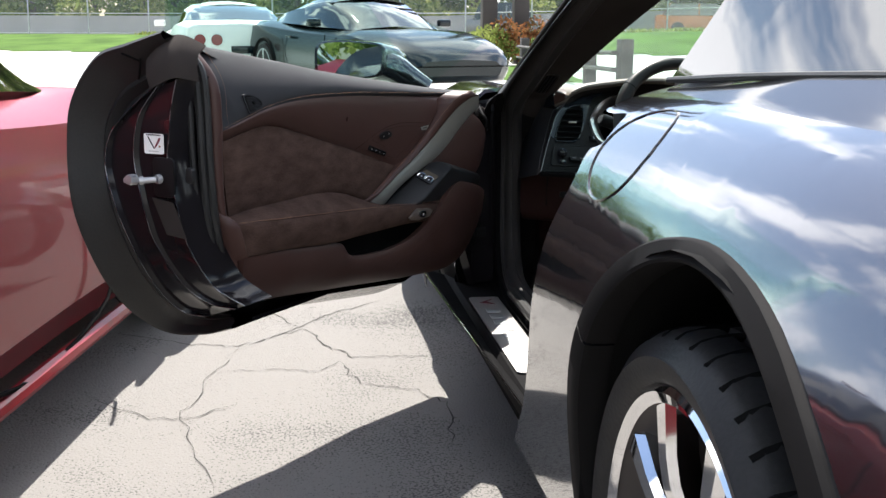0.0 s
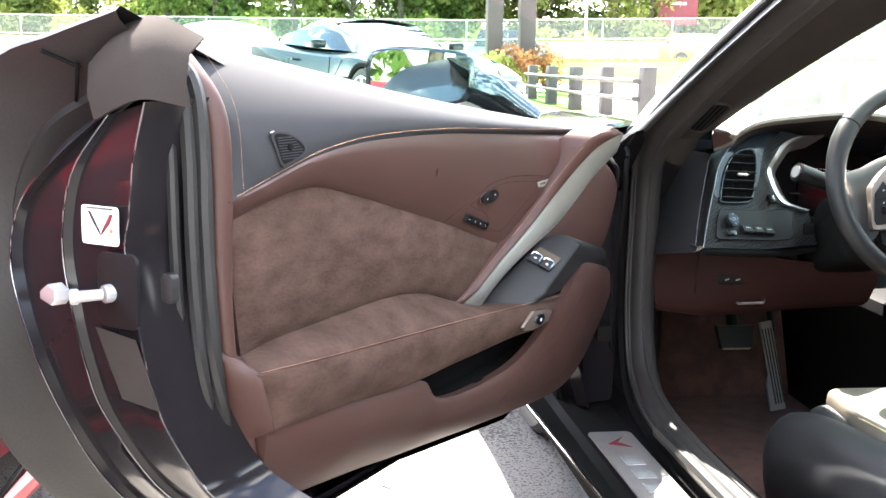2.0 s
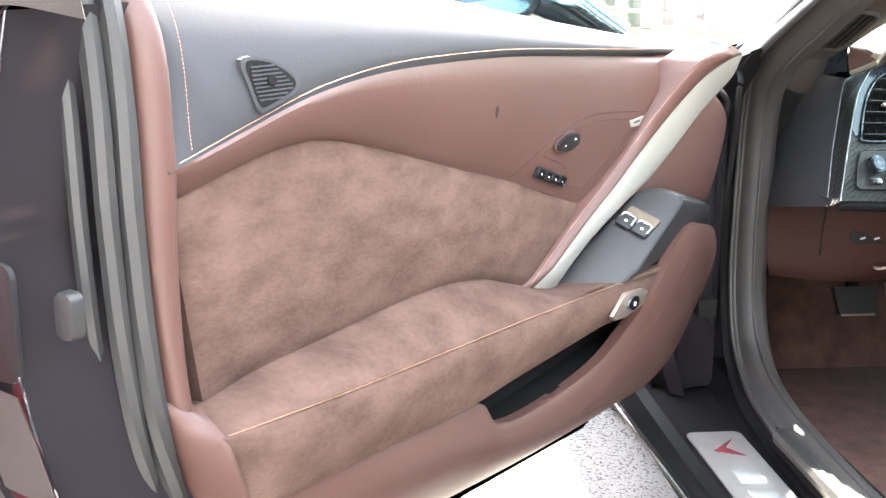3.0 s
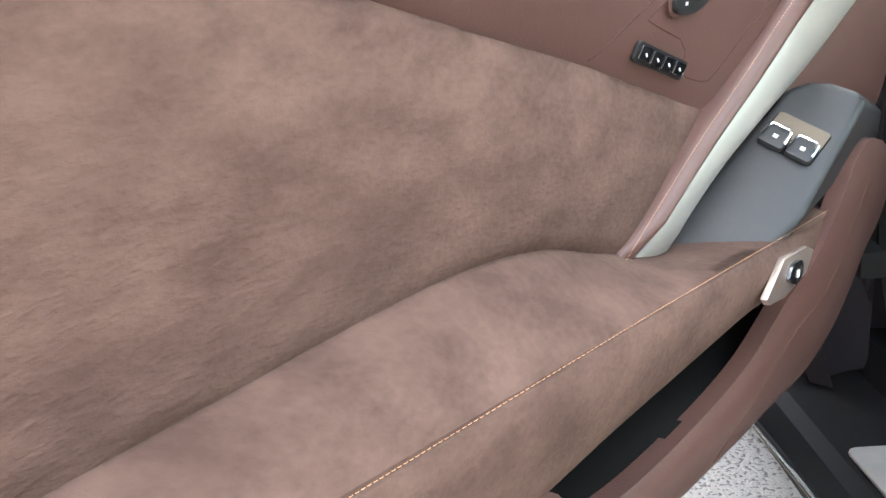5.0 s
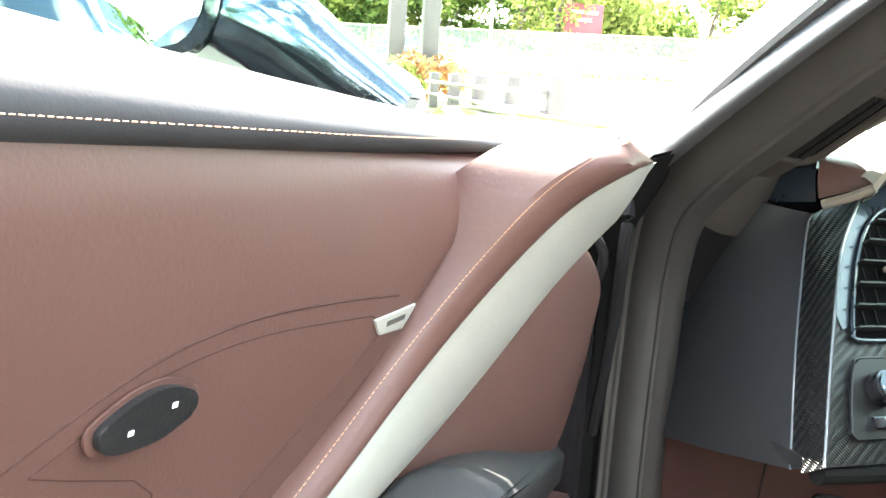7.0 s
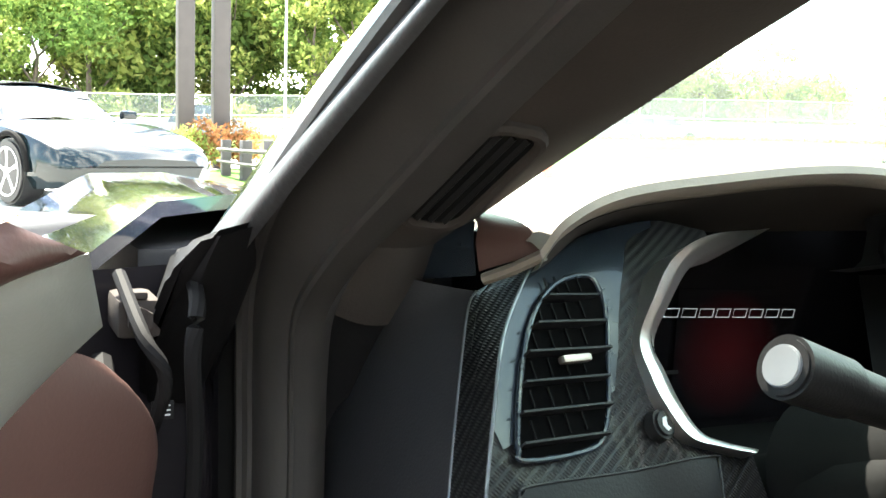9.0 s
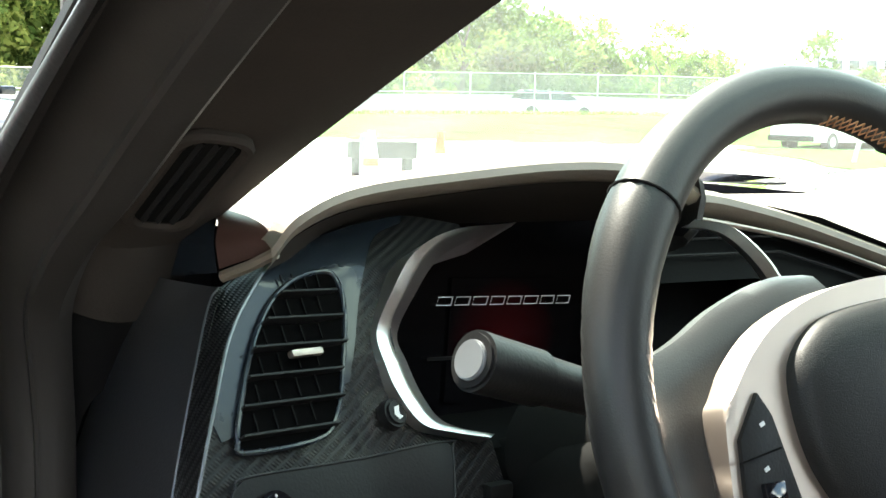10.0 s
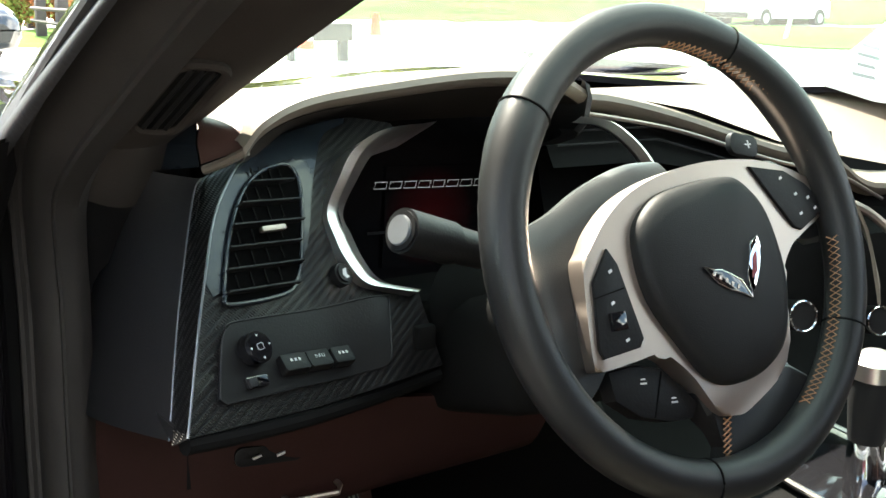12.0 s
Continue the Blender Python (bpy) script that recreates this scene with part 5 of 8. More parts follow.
base_l = curve([(-0.684, 3.818, 0.770), (-0.696, 3.83, 0.74), (-0.700, 3.85, 0.70), (-0.700, 3.86, 0.62)], 14)
base_m = curve([(-0.645, 3.831, 0.7535), (-0.664, 3.845, 0.725), (-0.680, 3.86, 0.69), (-0.688, 3.87, 0.62)], 14)
base_r = curve([(-0.605, 3.853, 0.750), (-0.626, 3.862, 0.712), (-0.655, 3.866, 0.684), (-0.668, 3.872, 0.62)], 14)
# added block: keeps the sun off the dash cheek and plugs a gap
part("sun_block", block((0.22, 0.36, 0.044), pose(-0.67, 4.06, 0.775), 0.004), CHEEK, car, "dark block added to stop the sun at the dash corner")
part("pillar_base", thick(loft([curve([a, m, b], 11) for a, m, b in zip(base_l, base_m, base_r)]), 0.004), MOULDING, car, "black plastic foot of the pillar trim")
hinge = part("door_hinge", block((0.024, 0.05, 0.022), pose(-0.792, 3.80, 0.768), 0.004), PILLAR, car, "grey cast steel door hinge")
part("hinge_bolt", rod((-0.792, 3.777, 0.768), (-0.792, 3.769, 0.768), 0.0075, 6), PILLAR, hinge)
part("hinge_clip", block((0.009, 0.01, 0.004), pose(-0.792, 3.78, 0.781), 0.001), PILLAR, hinge)
part("door_hinge", block((0.03, 0.06, 0.03), pose(-0.80, 3.75, 0.44), 0.006), DARK, car)

for pts, r in (([(-0.800, 3.80, 0.79), (-0.795, 3.74, 0.765), (-0.785, 3.73, 0.74), (-0.80, 3.75, 0.69), (-0.83, 3.72, 0.66)], 0.004), ([(-0.765, 3.80, 0.80), (-0.768, 3.735, 0.785), (-0.772, 3.725, 0.755), (-0.768, 3.74, 0.70), (-0.77, 3.76, 0.60)], 0.0045), ([(-0.81, 3.80, 0.74), (-0.815, 3.74, 0.725), (-0.83, 3.70, 0.70), (-0.84, 3.70, 0.64)], 0.007)):
    part("wiring", tube(curve(pts, 24), r, 8), MOULDING, car, "black door wiring")
part("label_plate", block((0.012, 0.001, 0.010), pose(-0.783, 3.752, 0.722), 0.0002), PLASTIC, car)
for k in range(3):
    part("print_bar", block((0.008, 0.0004, 0.0008), pose(-0.783, 3.751, 0.7195 + 0.0026 * k)), WHITEPRINT, car)

# pedals
PED = pose(-0.262, 4.165, 0.245, 78, -10, 0)
ped = part("accelerator_pedal", prism([(-0.024, -0.105), (0.014, -0.105), (0.018, 0.105), (-0.012, 0.105), (-0.012, -0.02), (-0.022, -0.04)], 0.008, PED, 0.003), TRIM, car, "ribbed alloy accelerator pedal")
for k in range(4):
    part("rubber_rib", block((0.0030, 0.18, 0.003), PED @ Matrix.Translation((-0.0085 + 0.0068 * k, 0, 0.0085)), 0.001), RUBBER, ped)
brake = part("brake_pedal", prism([(-0.038, -0.028), (0.038, -0.028), (0.046, 0.026), (-0.046, 0.026)], 0.014, pose(-0.365, 4.15, 0.32, 68), 0.006), RUBBER, car, "black brake pedal with alloy edge")
part("pedal_edge", block((0.066, 0.004, 0.004), pose(-0.365, 4.13, 0.297, 68), 0.001), SATIN, brake)
part("pedal_arm", rod((-0.36, 4.17, 0.33), (-0.35, 4.30, 0.54), 0.014), PLASTIC, brake)
part("pedal_arm", rod((-0.255, 4.19, 0.32), (-0.24, 4.30, 0.50), 0.010), PLASTIC, ped)

# ---- dashboard ----
a22, e30 = radians(22), radians(30)
DN = Vector((math.sin(a22) * math.cos(e30), -math.cos(a22) * math.cos(e30), math.sin(e30)))
DR = Vector((math.cos(a22), math.sin(a22), 0))
DASH = frame_of((-0.549, 3.736, 0.738), DR, DN.cross(DR), DN)
LIP = [(-0.562, 3.745, 0.803), (-0.542, 3.747, 0.824), (-0.498, 3.752, 0.841), (-0.41, 3.762, 0.851), (-0.335, 3.771, 0.8565), (-0.272, 3.778, 0.856), (-0.215, 3.785, 0.848), (-0.188, 3.788, 0.836)]


def roll(lip, back, n, drop=0.012):
    """A padded top with a rolled front edge."""
    rows = []
    for p in curve(lip, n):
        row = [p + Vector((0, 0.012, -drop)), p + Vector((0, 0.002, -drop * 0.7)), p + Vector((0, -0.003, -drop * 0.2)), p + Vector((0, 0.0, 0.003)), p + Vector((0, 0.012, 0.007))]
        for f in (0.15, 0.35, 0.6, 0.8, 1.0):
            row.append(Vector((p.x * (1 + 0.04 * f), (p.y + 0.012) * (1 - f) + back[0] * f, (p.z + 0.007) * (1 - f) + back[1] * f)))
        rows.append(row)
    return loft(rows)


dash = part("dashboard", roll(LIP, (4.16, 0.815), 40), DASHTAN, car, "tan leather dashboard with black driver console")
part("right_pad", roll([(-0.150, 3.84, 0.828), (-0.10, 3.848, 0.822), (-0.01, 3.85, 0.802), (0.15, 3.85, 0.757), (0.255, 3.85, 0.737), (0.36, 3.86, 0.695), (0.62, 3.9, 0.70)], (4.16, 0.805), 40, 0.016), DASHTAN, dash, "tan leather passenger side pad")
part("brow_end", loft([[Vector(p) + Vector((dx, dy, dz)) for dx, dy, dz in ((0.0, 0.0, 0.006), (0.006, -0.004, 0.002), (0.010, -0.004, -0.012), (0.008, -0.002, -0.034), (0.002, 0.006, -0.046), (-0.008, 0.02, -0.046))] for p in ((-0.200, 3.786, 0.846), (-0.192, 3.789, 0.842), (-0.186, 3.80, 0.836), (-0.182, 3.83, 0.826), (-0.180, 3.90, 0.812))]), BLACKLEATHER, dash, "rounded black end of the instrument hood")
part("louvre_panel", loft([[Vector((x, y, z + dz - 0.30 * max(0, x + 0.02))) for y, z, dz in ((3.858, 0.818, 0), (3.872, 0.806, 0), (3.874, 0.788, 0), (3.862, 0.770, 0), (3.85, 0.752, 0))] for x in (-0.178, -0.12, -0.05, 0.02, 0.10, 0.20, 0.30)]), MOULDING, dash, "gloss black strip under the pad")
for k, dz in enumerate((0.803, 0.789, 0.775)):
    part("louvre_line", tube([Vector((x, 3.862 - 0.003 * k, dz - 0.30 * max(0, x + 0.02))) for x in (-0.17, -0.10, -0.03, 0.05, 0.14, 0.24)], 0.0012, 6), SATIN if k == 0 else CHEEK, dash, "thin bright line along the strip" if k == 0 else "")
under = curve([Vector(p) + Vector((0, 0.01, -0.012)) for p in LIP], 30)
part("brow_lining", loft([[p, p.lerp(Vector((-0.40 + 0.25 * (p.x + 0.562) / 0.374, 3.925, 0.80)), 0.5) + Vector((0, 0, 0.006)), Vector((-0.42 + 0.36 * (p.x + 0.562) / 0.374, 3.93, 0.80))] for p in under]), PILLAR, dash, "dark lining under the instrument hood")
part("dash_body", loft([[Vector((x, y, z)) for y, z in ((3.80, 0.50), (3.79, 0.58), (3.84, 0.64), (3.89, 0.70), (3.90, 0.76), (3.95, 0.80), (4.2, 0.81))] for x in (-0.60, -0.5, -0.42)]), PLASTIC, dash, "black dash substructure")
part("right_face", loft([[Vector((x, y + 0.0 * x, z)) for y, z in ((3.84, 0.42), (3.82, 0.55), (3.83, 0.64), (3.88, 0.70 - 0.10 * x), (3.90, 0.79 - 0.18 * x))] for x in (-0.05, 0.1, 0.25, 0.4, 0.66)]), DARK, dash, "black passenger side fascia")
part("chrome_bead", tube(curve([(-0.16, 3.845, 0.812), (-0.01, 3.848, 0.785), (0.15, 3.848, 0.741), (0.255, 3.848, 0.72), (0.36, 3.855, 0.678)], 24), 0.0025, 6), SATIN, dash)
part("bowl_edge", tube(curve([(0.18, 3.82, 0.70), (0.26, 3.80, 0.68), (0.31, 3.76, 0.62), (0.32, 3.70, 0.54), (0.30, 3.62, 0.47)], 24), 0.006, 8), SATIN, dash, "satin rim sweeping down the centre console")

# left corner of the dash
pad_rows = (((-0.583, 3.786, 0.789), (-0.5845, 3.789, 0.806), (-0.580, 3.80, 0.820), (-0.575, 3.85, 0.826)), ((-0.570, 3.772, 0.796), (-0.571, 3.774, 0.810), (-0.567, 3.786, 0.821), (-0.562, 3.84, 0.828)), ((-0.556, 3.756, 0.803), (-0.555, 3.757, 0.812), (-0.551, 3.770, 0.822), (-0.548, 3.83, 0.830)))
part("corner_pad", loft([list(r) for r in zip(*[curve(c, 12) for c in zip(*[curve(r, 12) for r in pad_rows])])]), LEATHER, dash, "brown leather dash corner")
part("corner_cap", loft([curve(r, 8) for r in (((-0.640, 3.90, 0.770), (-0.642, 3.90, 0.800), (-0.634, 3.91, 0.812), (-0.620, 3.96, 0.814)), ((-0.606, 3.84, 0.778), (-0.608, 3.842, 0.806), (-0.602, 3.854, 0.818), (-0.594, 3.90, 0.822)), ((-0.583, 3.790, 0.786), (-0.585, 3.792, 0.808), (-0.580, 3.804, 0.822), (-0.574, 3.86, 0.828)))]), LACQUER, dash, "blue black cap at the dash corner")
part("corner_strip", tube([Vector((-0.583, 3.779, 0.785)), Vector((-0.570, 3.764, 0.793)), Vector((-0.558, 3.748, 0.803))], 0.0040, 8), DASHTAN, dash, "pale gold edging")


# driver fascia of carbon weave
def dash_z(x, y):
    """The fascia swells towards the instruments and rolls back along its top."""
    return 0.012 * eased((x - 0.02) / 0.06) - 13.0 * max(0.0, y - 0.048) ** 2 * eased((0.15 - x) / 0.10)


def dash_sheet(outline, off, depth, step=0.007):
    """A plate that follows the swell of the fascia."""
    bm = bmesh.new()
    bm.faces.new([bm.verts.new((x, y, 0)) for x, y in outline])
    for axis, lo, hi in ((0, min(p[0] for p in outline), max(p[0] for p in outline)), (1, min(p[1] for p in outline), max(p[1] for p in outline))):
        for k in range(1, int((hi - lo) / step)):
            at = lo + k * step
            bmesh.ops.bisect_plane(bm, geom=bm.verts[:] + bm.edges[:] + bm.faces[:], plane_co=(at, 0, 0) if axis == 0 else (0, at, 0), plane_no=(1, 0, 0) if axis == 0 else (0, 1, 0))
    for v in bm.verts:
        v.co.z = dash_z(v.co.x, v.co.y) + off
    rim = bmesh.ops.extrude_edge_only(bm, edges=[e for e in bm.edges if len(e.link_faces) == 1])
    for v in rim["geom"]:
        if isinstance(v, bmesh.types.BMVert):
            v.co.z -= depth
    bm.transform(DASH)
    return bm


left_edge = [(-0.141, -0.134), (-0.101, -0.067), (-0.071, -0.020), (-0.044, 0.020), (-0.015, 0.048), (0.009, 0.065), (0.038, 0.078), (0.079, 0.086), (0.131, 0.087), (0.19, 0.076)]
edge_line = [(p.x, p.y) for p in curve([(x, y, 0) for x, y in left_edge], 46)]
face = edge_line + [(0.20, 0.060), (0.150, 0.055), (0.115, 0.045), (0.090, 0.022), (0.078, 0.002), (0.074, -0.021), (0.073, -0.041), (0.081, -0.062), (0.102, -0.073), (0.135, -0.084), (0.128, -0.152), (0.06, -0.150), (-0.018, -0.146)]
fas = part("driver_fascia", dash_sheet(face, 0.0, 0.02), CARBON, dash, "carbon fibre weave driver fascia")
part("fascia_edge", tube([DASH @ Vector((x, y, dash_z(x, y) + 0.0004)) for x, y in edge_line[:34]], 0.0012, 6), SILVERCAR, dash, "thin bright edge of the fascia")
band = edge_line[9:41] + [(p.x, p.y) for p in curve([(0.128, 0.082, 0), (0.099, 0.074, 0), (0.074, 0.050, 0), (0.058, 0.024, 0), (0.048, 0.003, 0), (0.034, -0.022, 0)], 16)] + [(0.0, -0.030), (-0.04, -0.034), (-0.075, -0.040)]
part("lacquer_band", dash_sheet([(x + 0.0008, y - 0.0008) for x, y in band], 0.0010, 0.0014), LACQUER, fas, "smooth blue black band round the vent")
vent = [(0.045, 0.052), (0.050, 0.040), (0.047, 0.022), (0.036, -0.005), (0.021, -0.034), (0.003, -0.051), (-0.025, -0.0535), (-0.064, -0.050), (-0.0655, -0.044), (-0.0605, -0.033), (-0.043, -0.004), (-0.025, 0.020), (-0.003, 0.040), (0.022, 0.0515)]
vent_ring = smooth_outline(vent, 70)
part("vent_bezel", tube([DASH @ Vector((x, y, dash_z(x, y) + 0.0028)) for x, y in vent_ring], 0.0019, 8, close=True), LACQUER, fas, "rounded bezel of the air vent")
# flat plate on the fascia; the vent's inner shade is its black colour
part("vent_shade", dash_sheet(vent_ring, 0.0022, 0.001, 0.012), VENTSHADE, fas, "flat black plate for the shade inside the air vent")
for k in range(6):
    b = -0.0435 + 0.0168 * k
    inside = [x for (x, y), (x2, y2) in zip(vent_ring, vent_ring[1:] + vent_ring[:1]) if (y - b) * (y2 - b) <= 0]
    lo_x, hi_x = min(inside) + 0.002, max(inside) - 0.004
    zz = dash_z(hi_x, b)
    part("vent_slat", block((hi_x - lo_x, 0.0017, 0.010), DASH @ Matrix.Translation(((lo_x + hi_x) / 2, b - 0.0015, 0.0035 + 0.6 * zz)) @ pose(0, 0, 0, -8, 0, -4.5), 0.0006), PLASTIC, fas)
    for q in range(1, 5):
        x = lo_x + (hi_x - lo_x) * q / 5
        part("vent_vane", block((0.0011, 0.0125, 0.001), DASH @ Matrix.Translation((x, b + 0.008, 0.0034 + dash_z(x, b))) @ pose(0, 0, 0, 0, 0, -4)), DARK, fas)
part("vent_tab", block((0.026, 0.0050, 0.006), DASH @ Matrix.Translation((0.001, -0.0005, 0.010)) @ pose(0, 0, 0, 0, 0, -3), 0.002), SATIN, fas, "chrome thumb tab")
dim = part("dimmer_knob", rod(DASH @ Vector((0.054, -0.0515, 0.005)), DASH @ Vector((0.054, -0.0515, 0.0155)), 0.0105, 24, 0.0095, 0.002), PLASTIC, fas, "black dimmer knob")
part("dimmer_mark", prism([(0.0025, 0.004), (-0.002, 0.0035), (-0.004, -0.001), (-0.001, -0.005), (0.003, -0.004), (0.0005, -0.0015), (0.001, 0.001)], 0.0004, DASH @ Matrix.Translation((0.054, -0.0515, 0.0156))), WHITEPRINT, dim)
pan = [(-0.068, -0.064), (-0.003, -0.070), (0.088, -0.079), (0.090, -0.086), (0.068, -0.132), (0.060, -0.136), (-0.033, -0.127), (-0.100, -0.121), (-0.105, -0.116), (-0.087, -0.081), (-0.078, -0.069)]
spn = part("switch_panel", dash_sheet(pan, 0.0032, 0.004), PLASTIC, dash, "black light switch panel")
part("panel_edge", tube([DASH @ Vector((x, y, dash_z(x, y) + 0.0034)) for x, y in [(q.x, q.y) for q in curve([(-0.105, -0.116, 0), (-0.087, -0.081, 0), (-0.078, -0.069, 0), (-0.068, -0.064, 0), (-0.003, -0.070, 0), (0.088, -0.079, 0), (0.090, -0.086, 0), (0.068, -0.132, 0)], 50)]], 0.0009, 6), CHEEK, spn)
part("panel_slot", block((0.0012, 0.020, 0.0008), DASH @ Matrix.Translation((0.036, -0.101, 0.0036)) @ pose(0, 0, 0, 0, 0, -22)), CHEEK, spn)
kn = part("mirror_knob", rod(DASH @ Vector((-0.062, -0.089, 0.003)), DASH @ Vector((-0.062, -0.089, 0.016)), 0.0135, 28, 0.0125, 0.002), GLOSS, dash, "round mirror adjustment knob")
for x, y in ((0.009, 0), (-0.009, 0), (0, 0.009), (0, -0.009)):
    part("arrow_mark", block((0.0015, 0.0015, 0.0004), DASH @ Matrix.Translation((-0.062 + x, -0.089 + y, 0.0163)) @ pose(0, 0, 0, 0, 0, 45)), WHITEPRINT, kn)
part("mirror_mark", tube([DASH @ Vector((-0.062 + x, -0.089 + y, 0.0163)) for x, y in rounded(0.006, 0.005, 0.0015)], 0.0003, 4, close=True), WHITEPRINT, kn)
ls = part("selector_switch", prism(rounded(0.022, 0.009, 0.002), 0.004, DASH @ Matrix.Translation((-0.068, -0.1125, 0.002)) @ pose(0, 0, 0, 0, 0, -5), 0.001), GLOSS, dash, "small left right mirror selector")
part("selector_slide", prism(rounded(0.008, 0.0075, 0.001), 0.003, DASH @ Matrix.Translation((-0.074, -0.1122, 0.006)), 0.001), BLACKLEATHER, ls)
bm_ = DASH @ Matrix.Translation((-0.004, -0.113, 0.003)) @ pose(0, 0, 0, -18, 0, -7.5)
for k, wd in ((-1, 0.027), (0, 0.025), (1, 0.023)):
    b = part("function_button", prism(rounded(wd - 0.001, 0.0155, 0.0025), 0.008, bm_ @ Matrix.Translation((0.0255 * k, 0, 0)), 0.002), PLASTIC, dash, "black function button with white legend")
    mid = b if k == 0 else mid if k > 0 else None
    for x in (-0.004, 0.0, 0.004) if k else ():
        part("legend_bar", block((0.0020, 0.0024, 0.0004), bm_ @ Matrix.Translation((0.0255 * k + x, 0.001, 0.0082))), WHITEPRINT, b)

legend = bpy.data.curves.new("legend", "FONT")
legend.body, legend.size, legend.align_x, legend.align_y = "INFO", 0.0046, "CENTER", "CENTER"
tmp = bpy.data.objects.new("legend", legend)
words = bmesh.new()
words.from_mesh(bpy.data.meshes.new_from_object(tmp))
bpy.data.objects.remove(tmp)
words.transform(bm_ @ Matrix.Translation((0, 0.001, 0.0084)))
part("legend", words, WHITEPRINT, mid, smooth=False)

# end cheek of the dash
strip = [DASH @ Vector((x, y, -0.04)) for x, y in ((-0.127, -0.129), (-0.088, -0.057), (-0.055, -0.002), (-0.020, 0.053), (-0.006, 0.066))]
rear = [Vector(p) for p in ((-0.668, 3.93, 0.553), (-0.662, 3.92, 0.60), (-0.650, 3.90, 0.66), (-0.636, 3.87, 0.72), (-0.620, 3.845, 0.785))]
part("dash_cheek", loft([[a.lerp(b, f) + Vector((-0.012 * math.sin(math.pi * f), 0, 0)) for f in [k / 8 for k in range(9)]] for a, b in zip(curve(strip, 14), curve(rear, 14))]), CHEEK, dash, "dark grey moulded end of the dash")
part("cheek_edge", loft([[a, a.lerp(b, 0.12) + DN * 0.003, a.lerp(b, 0.2), a.lerp(b, 0.55) + DN * 0.003, b] for a, b in zip(curve(strip, 30), curve([DASH @ Vector((x, y, -0.001)) for x, y in left_edge[:7]], 30))]), CARBON, dash, "narrow carbon flank of the fascia")
part("strip_bead", tube(curve(strip, 30), 0.0010, 6), SILVERCAR, dash)
part("cheek_floor", loft([[p, p.lerp(Vector((p.x, 3.95, p.z - 0.02)), 0.5), Vector((p.x, 3.95, p.z - 0.02))] for p in [strip[0]] + [DASH @ Vector(q) for q in ((-0.141, -0.134, -0.001), (-0.08, -0.140, -0.003), (-0.018, -0.146, -0.003), (0.06, -0.150, -0.003), (0.128, -0.152, 0.008))]]), CHEEK, dash)

# knee panel
kn_top, kn_mid, kn_low = [(-0.668, 3.87, 0.585), (-0.55, 3.765, 0.592), (-0.40, 3.74, 0.575), (-0.25, 3.74, 0.56)], [(-0.668, 3.86, 0.51), (-0.55, 3.778, 0.52), (-0.40, 3.755, 0.525), (-0.25, 3.755, 0.52)], [(-0.65, 3.87, 0.455), (-0.55, 3.81, 0.458), (-0.40, 3.80, 0.470), (-0.25, 3.80, 0.478)]
knee = part("knee_panel", thick(loft([[*curve([a, b, c, Vector(c) + Vector((0, 0.12, 0.01))], 12)] for a, b, c in zip(curve(kn_top, 20), curve(kn_mid, 20), curve(kn_low, 20))]), 0.006), KNEE, dash, "brown knee panel with shade put into its colour")
socket = part("panel_socket", prism(rounded(0.060, 0.018, 0.007), 0.003, frame_of((-0.537, 3.7655, 0.5345), Vector((0.985, -0.17, 0)), Vector((0, -0.05, 0.998)), Vector((-0.17, -0.985, -0.05))), 0.001), PLASTIC, knee, "small dark diagnostic socket")
for x, y in ((-0.549, 3.7615), (-0.528, 3.7585)):
    part("slot_mark", block((0.008, 0.002, 0.002), pose(x, y, 0.535, 0, -18, -10)), WHITEPRINT, socket)
part("release_lever", tube([Vector(p) for p in ((-0.517, 3.81, 0.484), (-0.520, 3.765, 0.486), (-0.516, 3.758, 0.488), (-0.476, 3.752, 0.490), (-0.472, 3.757, 0.494), (-0.470, 3.81, 0.496))], 0.0028, 8), SATIN, dash, "bonnet release lever")
part("fascia_lip", tube(curve([DASH @ Vector(q) for q in ((-0.138, -0.137, -0.010), (-0.08, -0.145, -0.008), (-0.018, -0.151, -0.008), (0.06, -0.155, -0.008), (0.128, -0.157, 0.002))], 24), 0.0075, 10), DARK, dash, "black lower lip of the fascia")

# instrument cluster
part("cluster_screen", prism([(-0.205, -0.13), (0.19, -0.12), (0.20, 0.06), (0.08, 0.075), (-0.12, 0.075), (-0.19, 0.04)], 0.004, frame_of((-0.205, 3.952, 0.735), Vector((0.993, 0.117, 0)), Vector((0, 0, 1)), Vector((0.117, -0.993, 0)))), SCREEN, dash, "black glossy instrument display, switched on")
SCR = frame_of((-0.2765, 3.9375, 0.7295), Vector((0.9933, 0.113, -0.055)).normalized(), Vector((0.05, 0.02, 0.998)).normalized(), Vector((0.113, -0.9935, 0)).normalized())
for k in range(8):
    x = -0.0665 + 0.019 * k
    o = [(x - 0.0085, -0.0035), (x + 0.0065, -0.0035), (x + 0.0085, 0.0035), (x - 0.0065, 0.0035)]
    part("lit_bar", tube([SCR @ Vector((a, b, 0.002)) for a, b in o], 0.0003, 4, close=True), GLOW, dash, "outlined white bars in place of lit writing")
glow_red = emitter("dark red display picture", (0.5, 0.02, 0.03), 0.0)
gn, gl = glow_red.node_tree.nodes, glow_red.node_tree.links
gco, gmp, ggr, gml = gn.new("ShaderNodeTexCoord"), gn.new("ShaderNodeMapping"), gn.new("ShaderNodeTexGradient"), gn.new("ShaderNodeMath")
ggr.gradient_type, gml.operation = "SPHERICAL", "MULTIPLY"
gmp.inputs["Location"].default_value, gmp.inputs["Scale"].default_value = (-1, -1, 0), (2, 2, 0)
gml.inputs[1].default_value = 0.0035
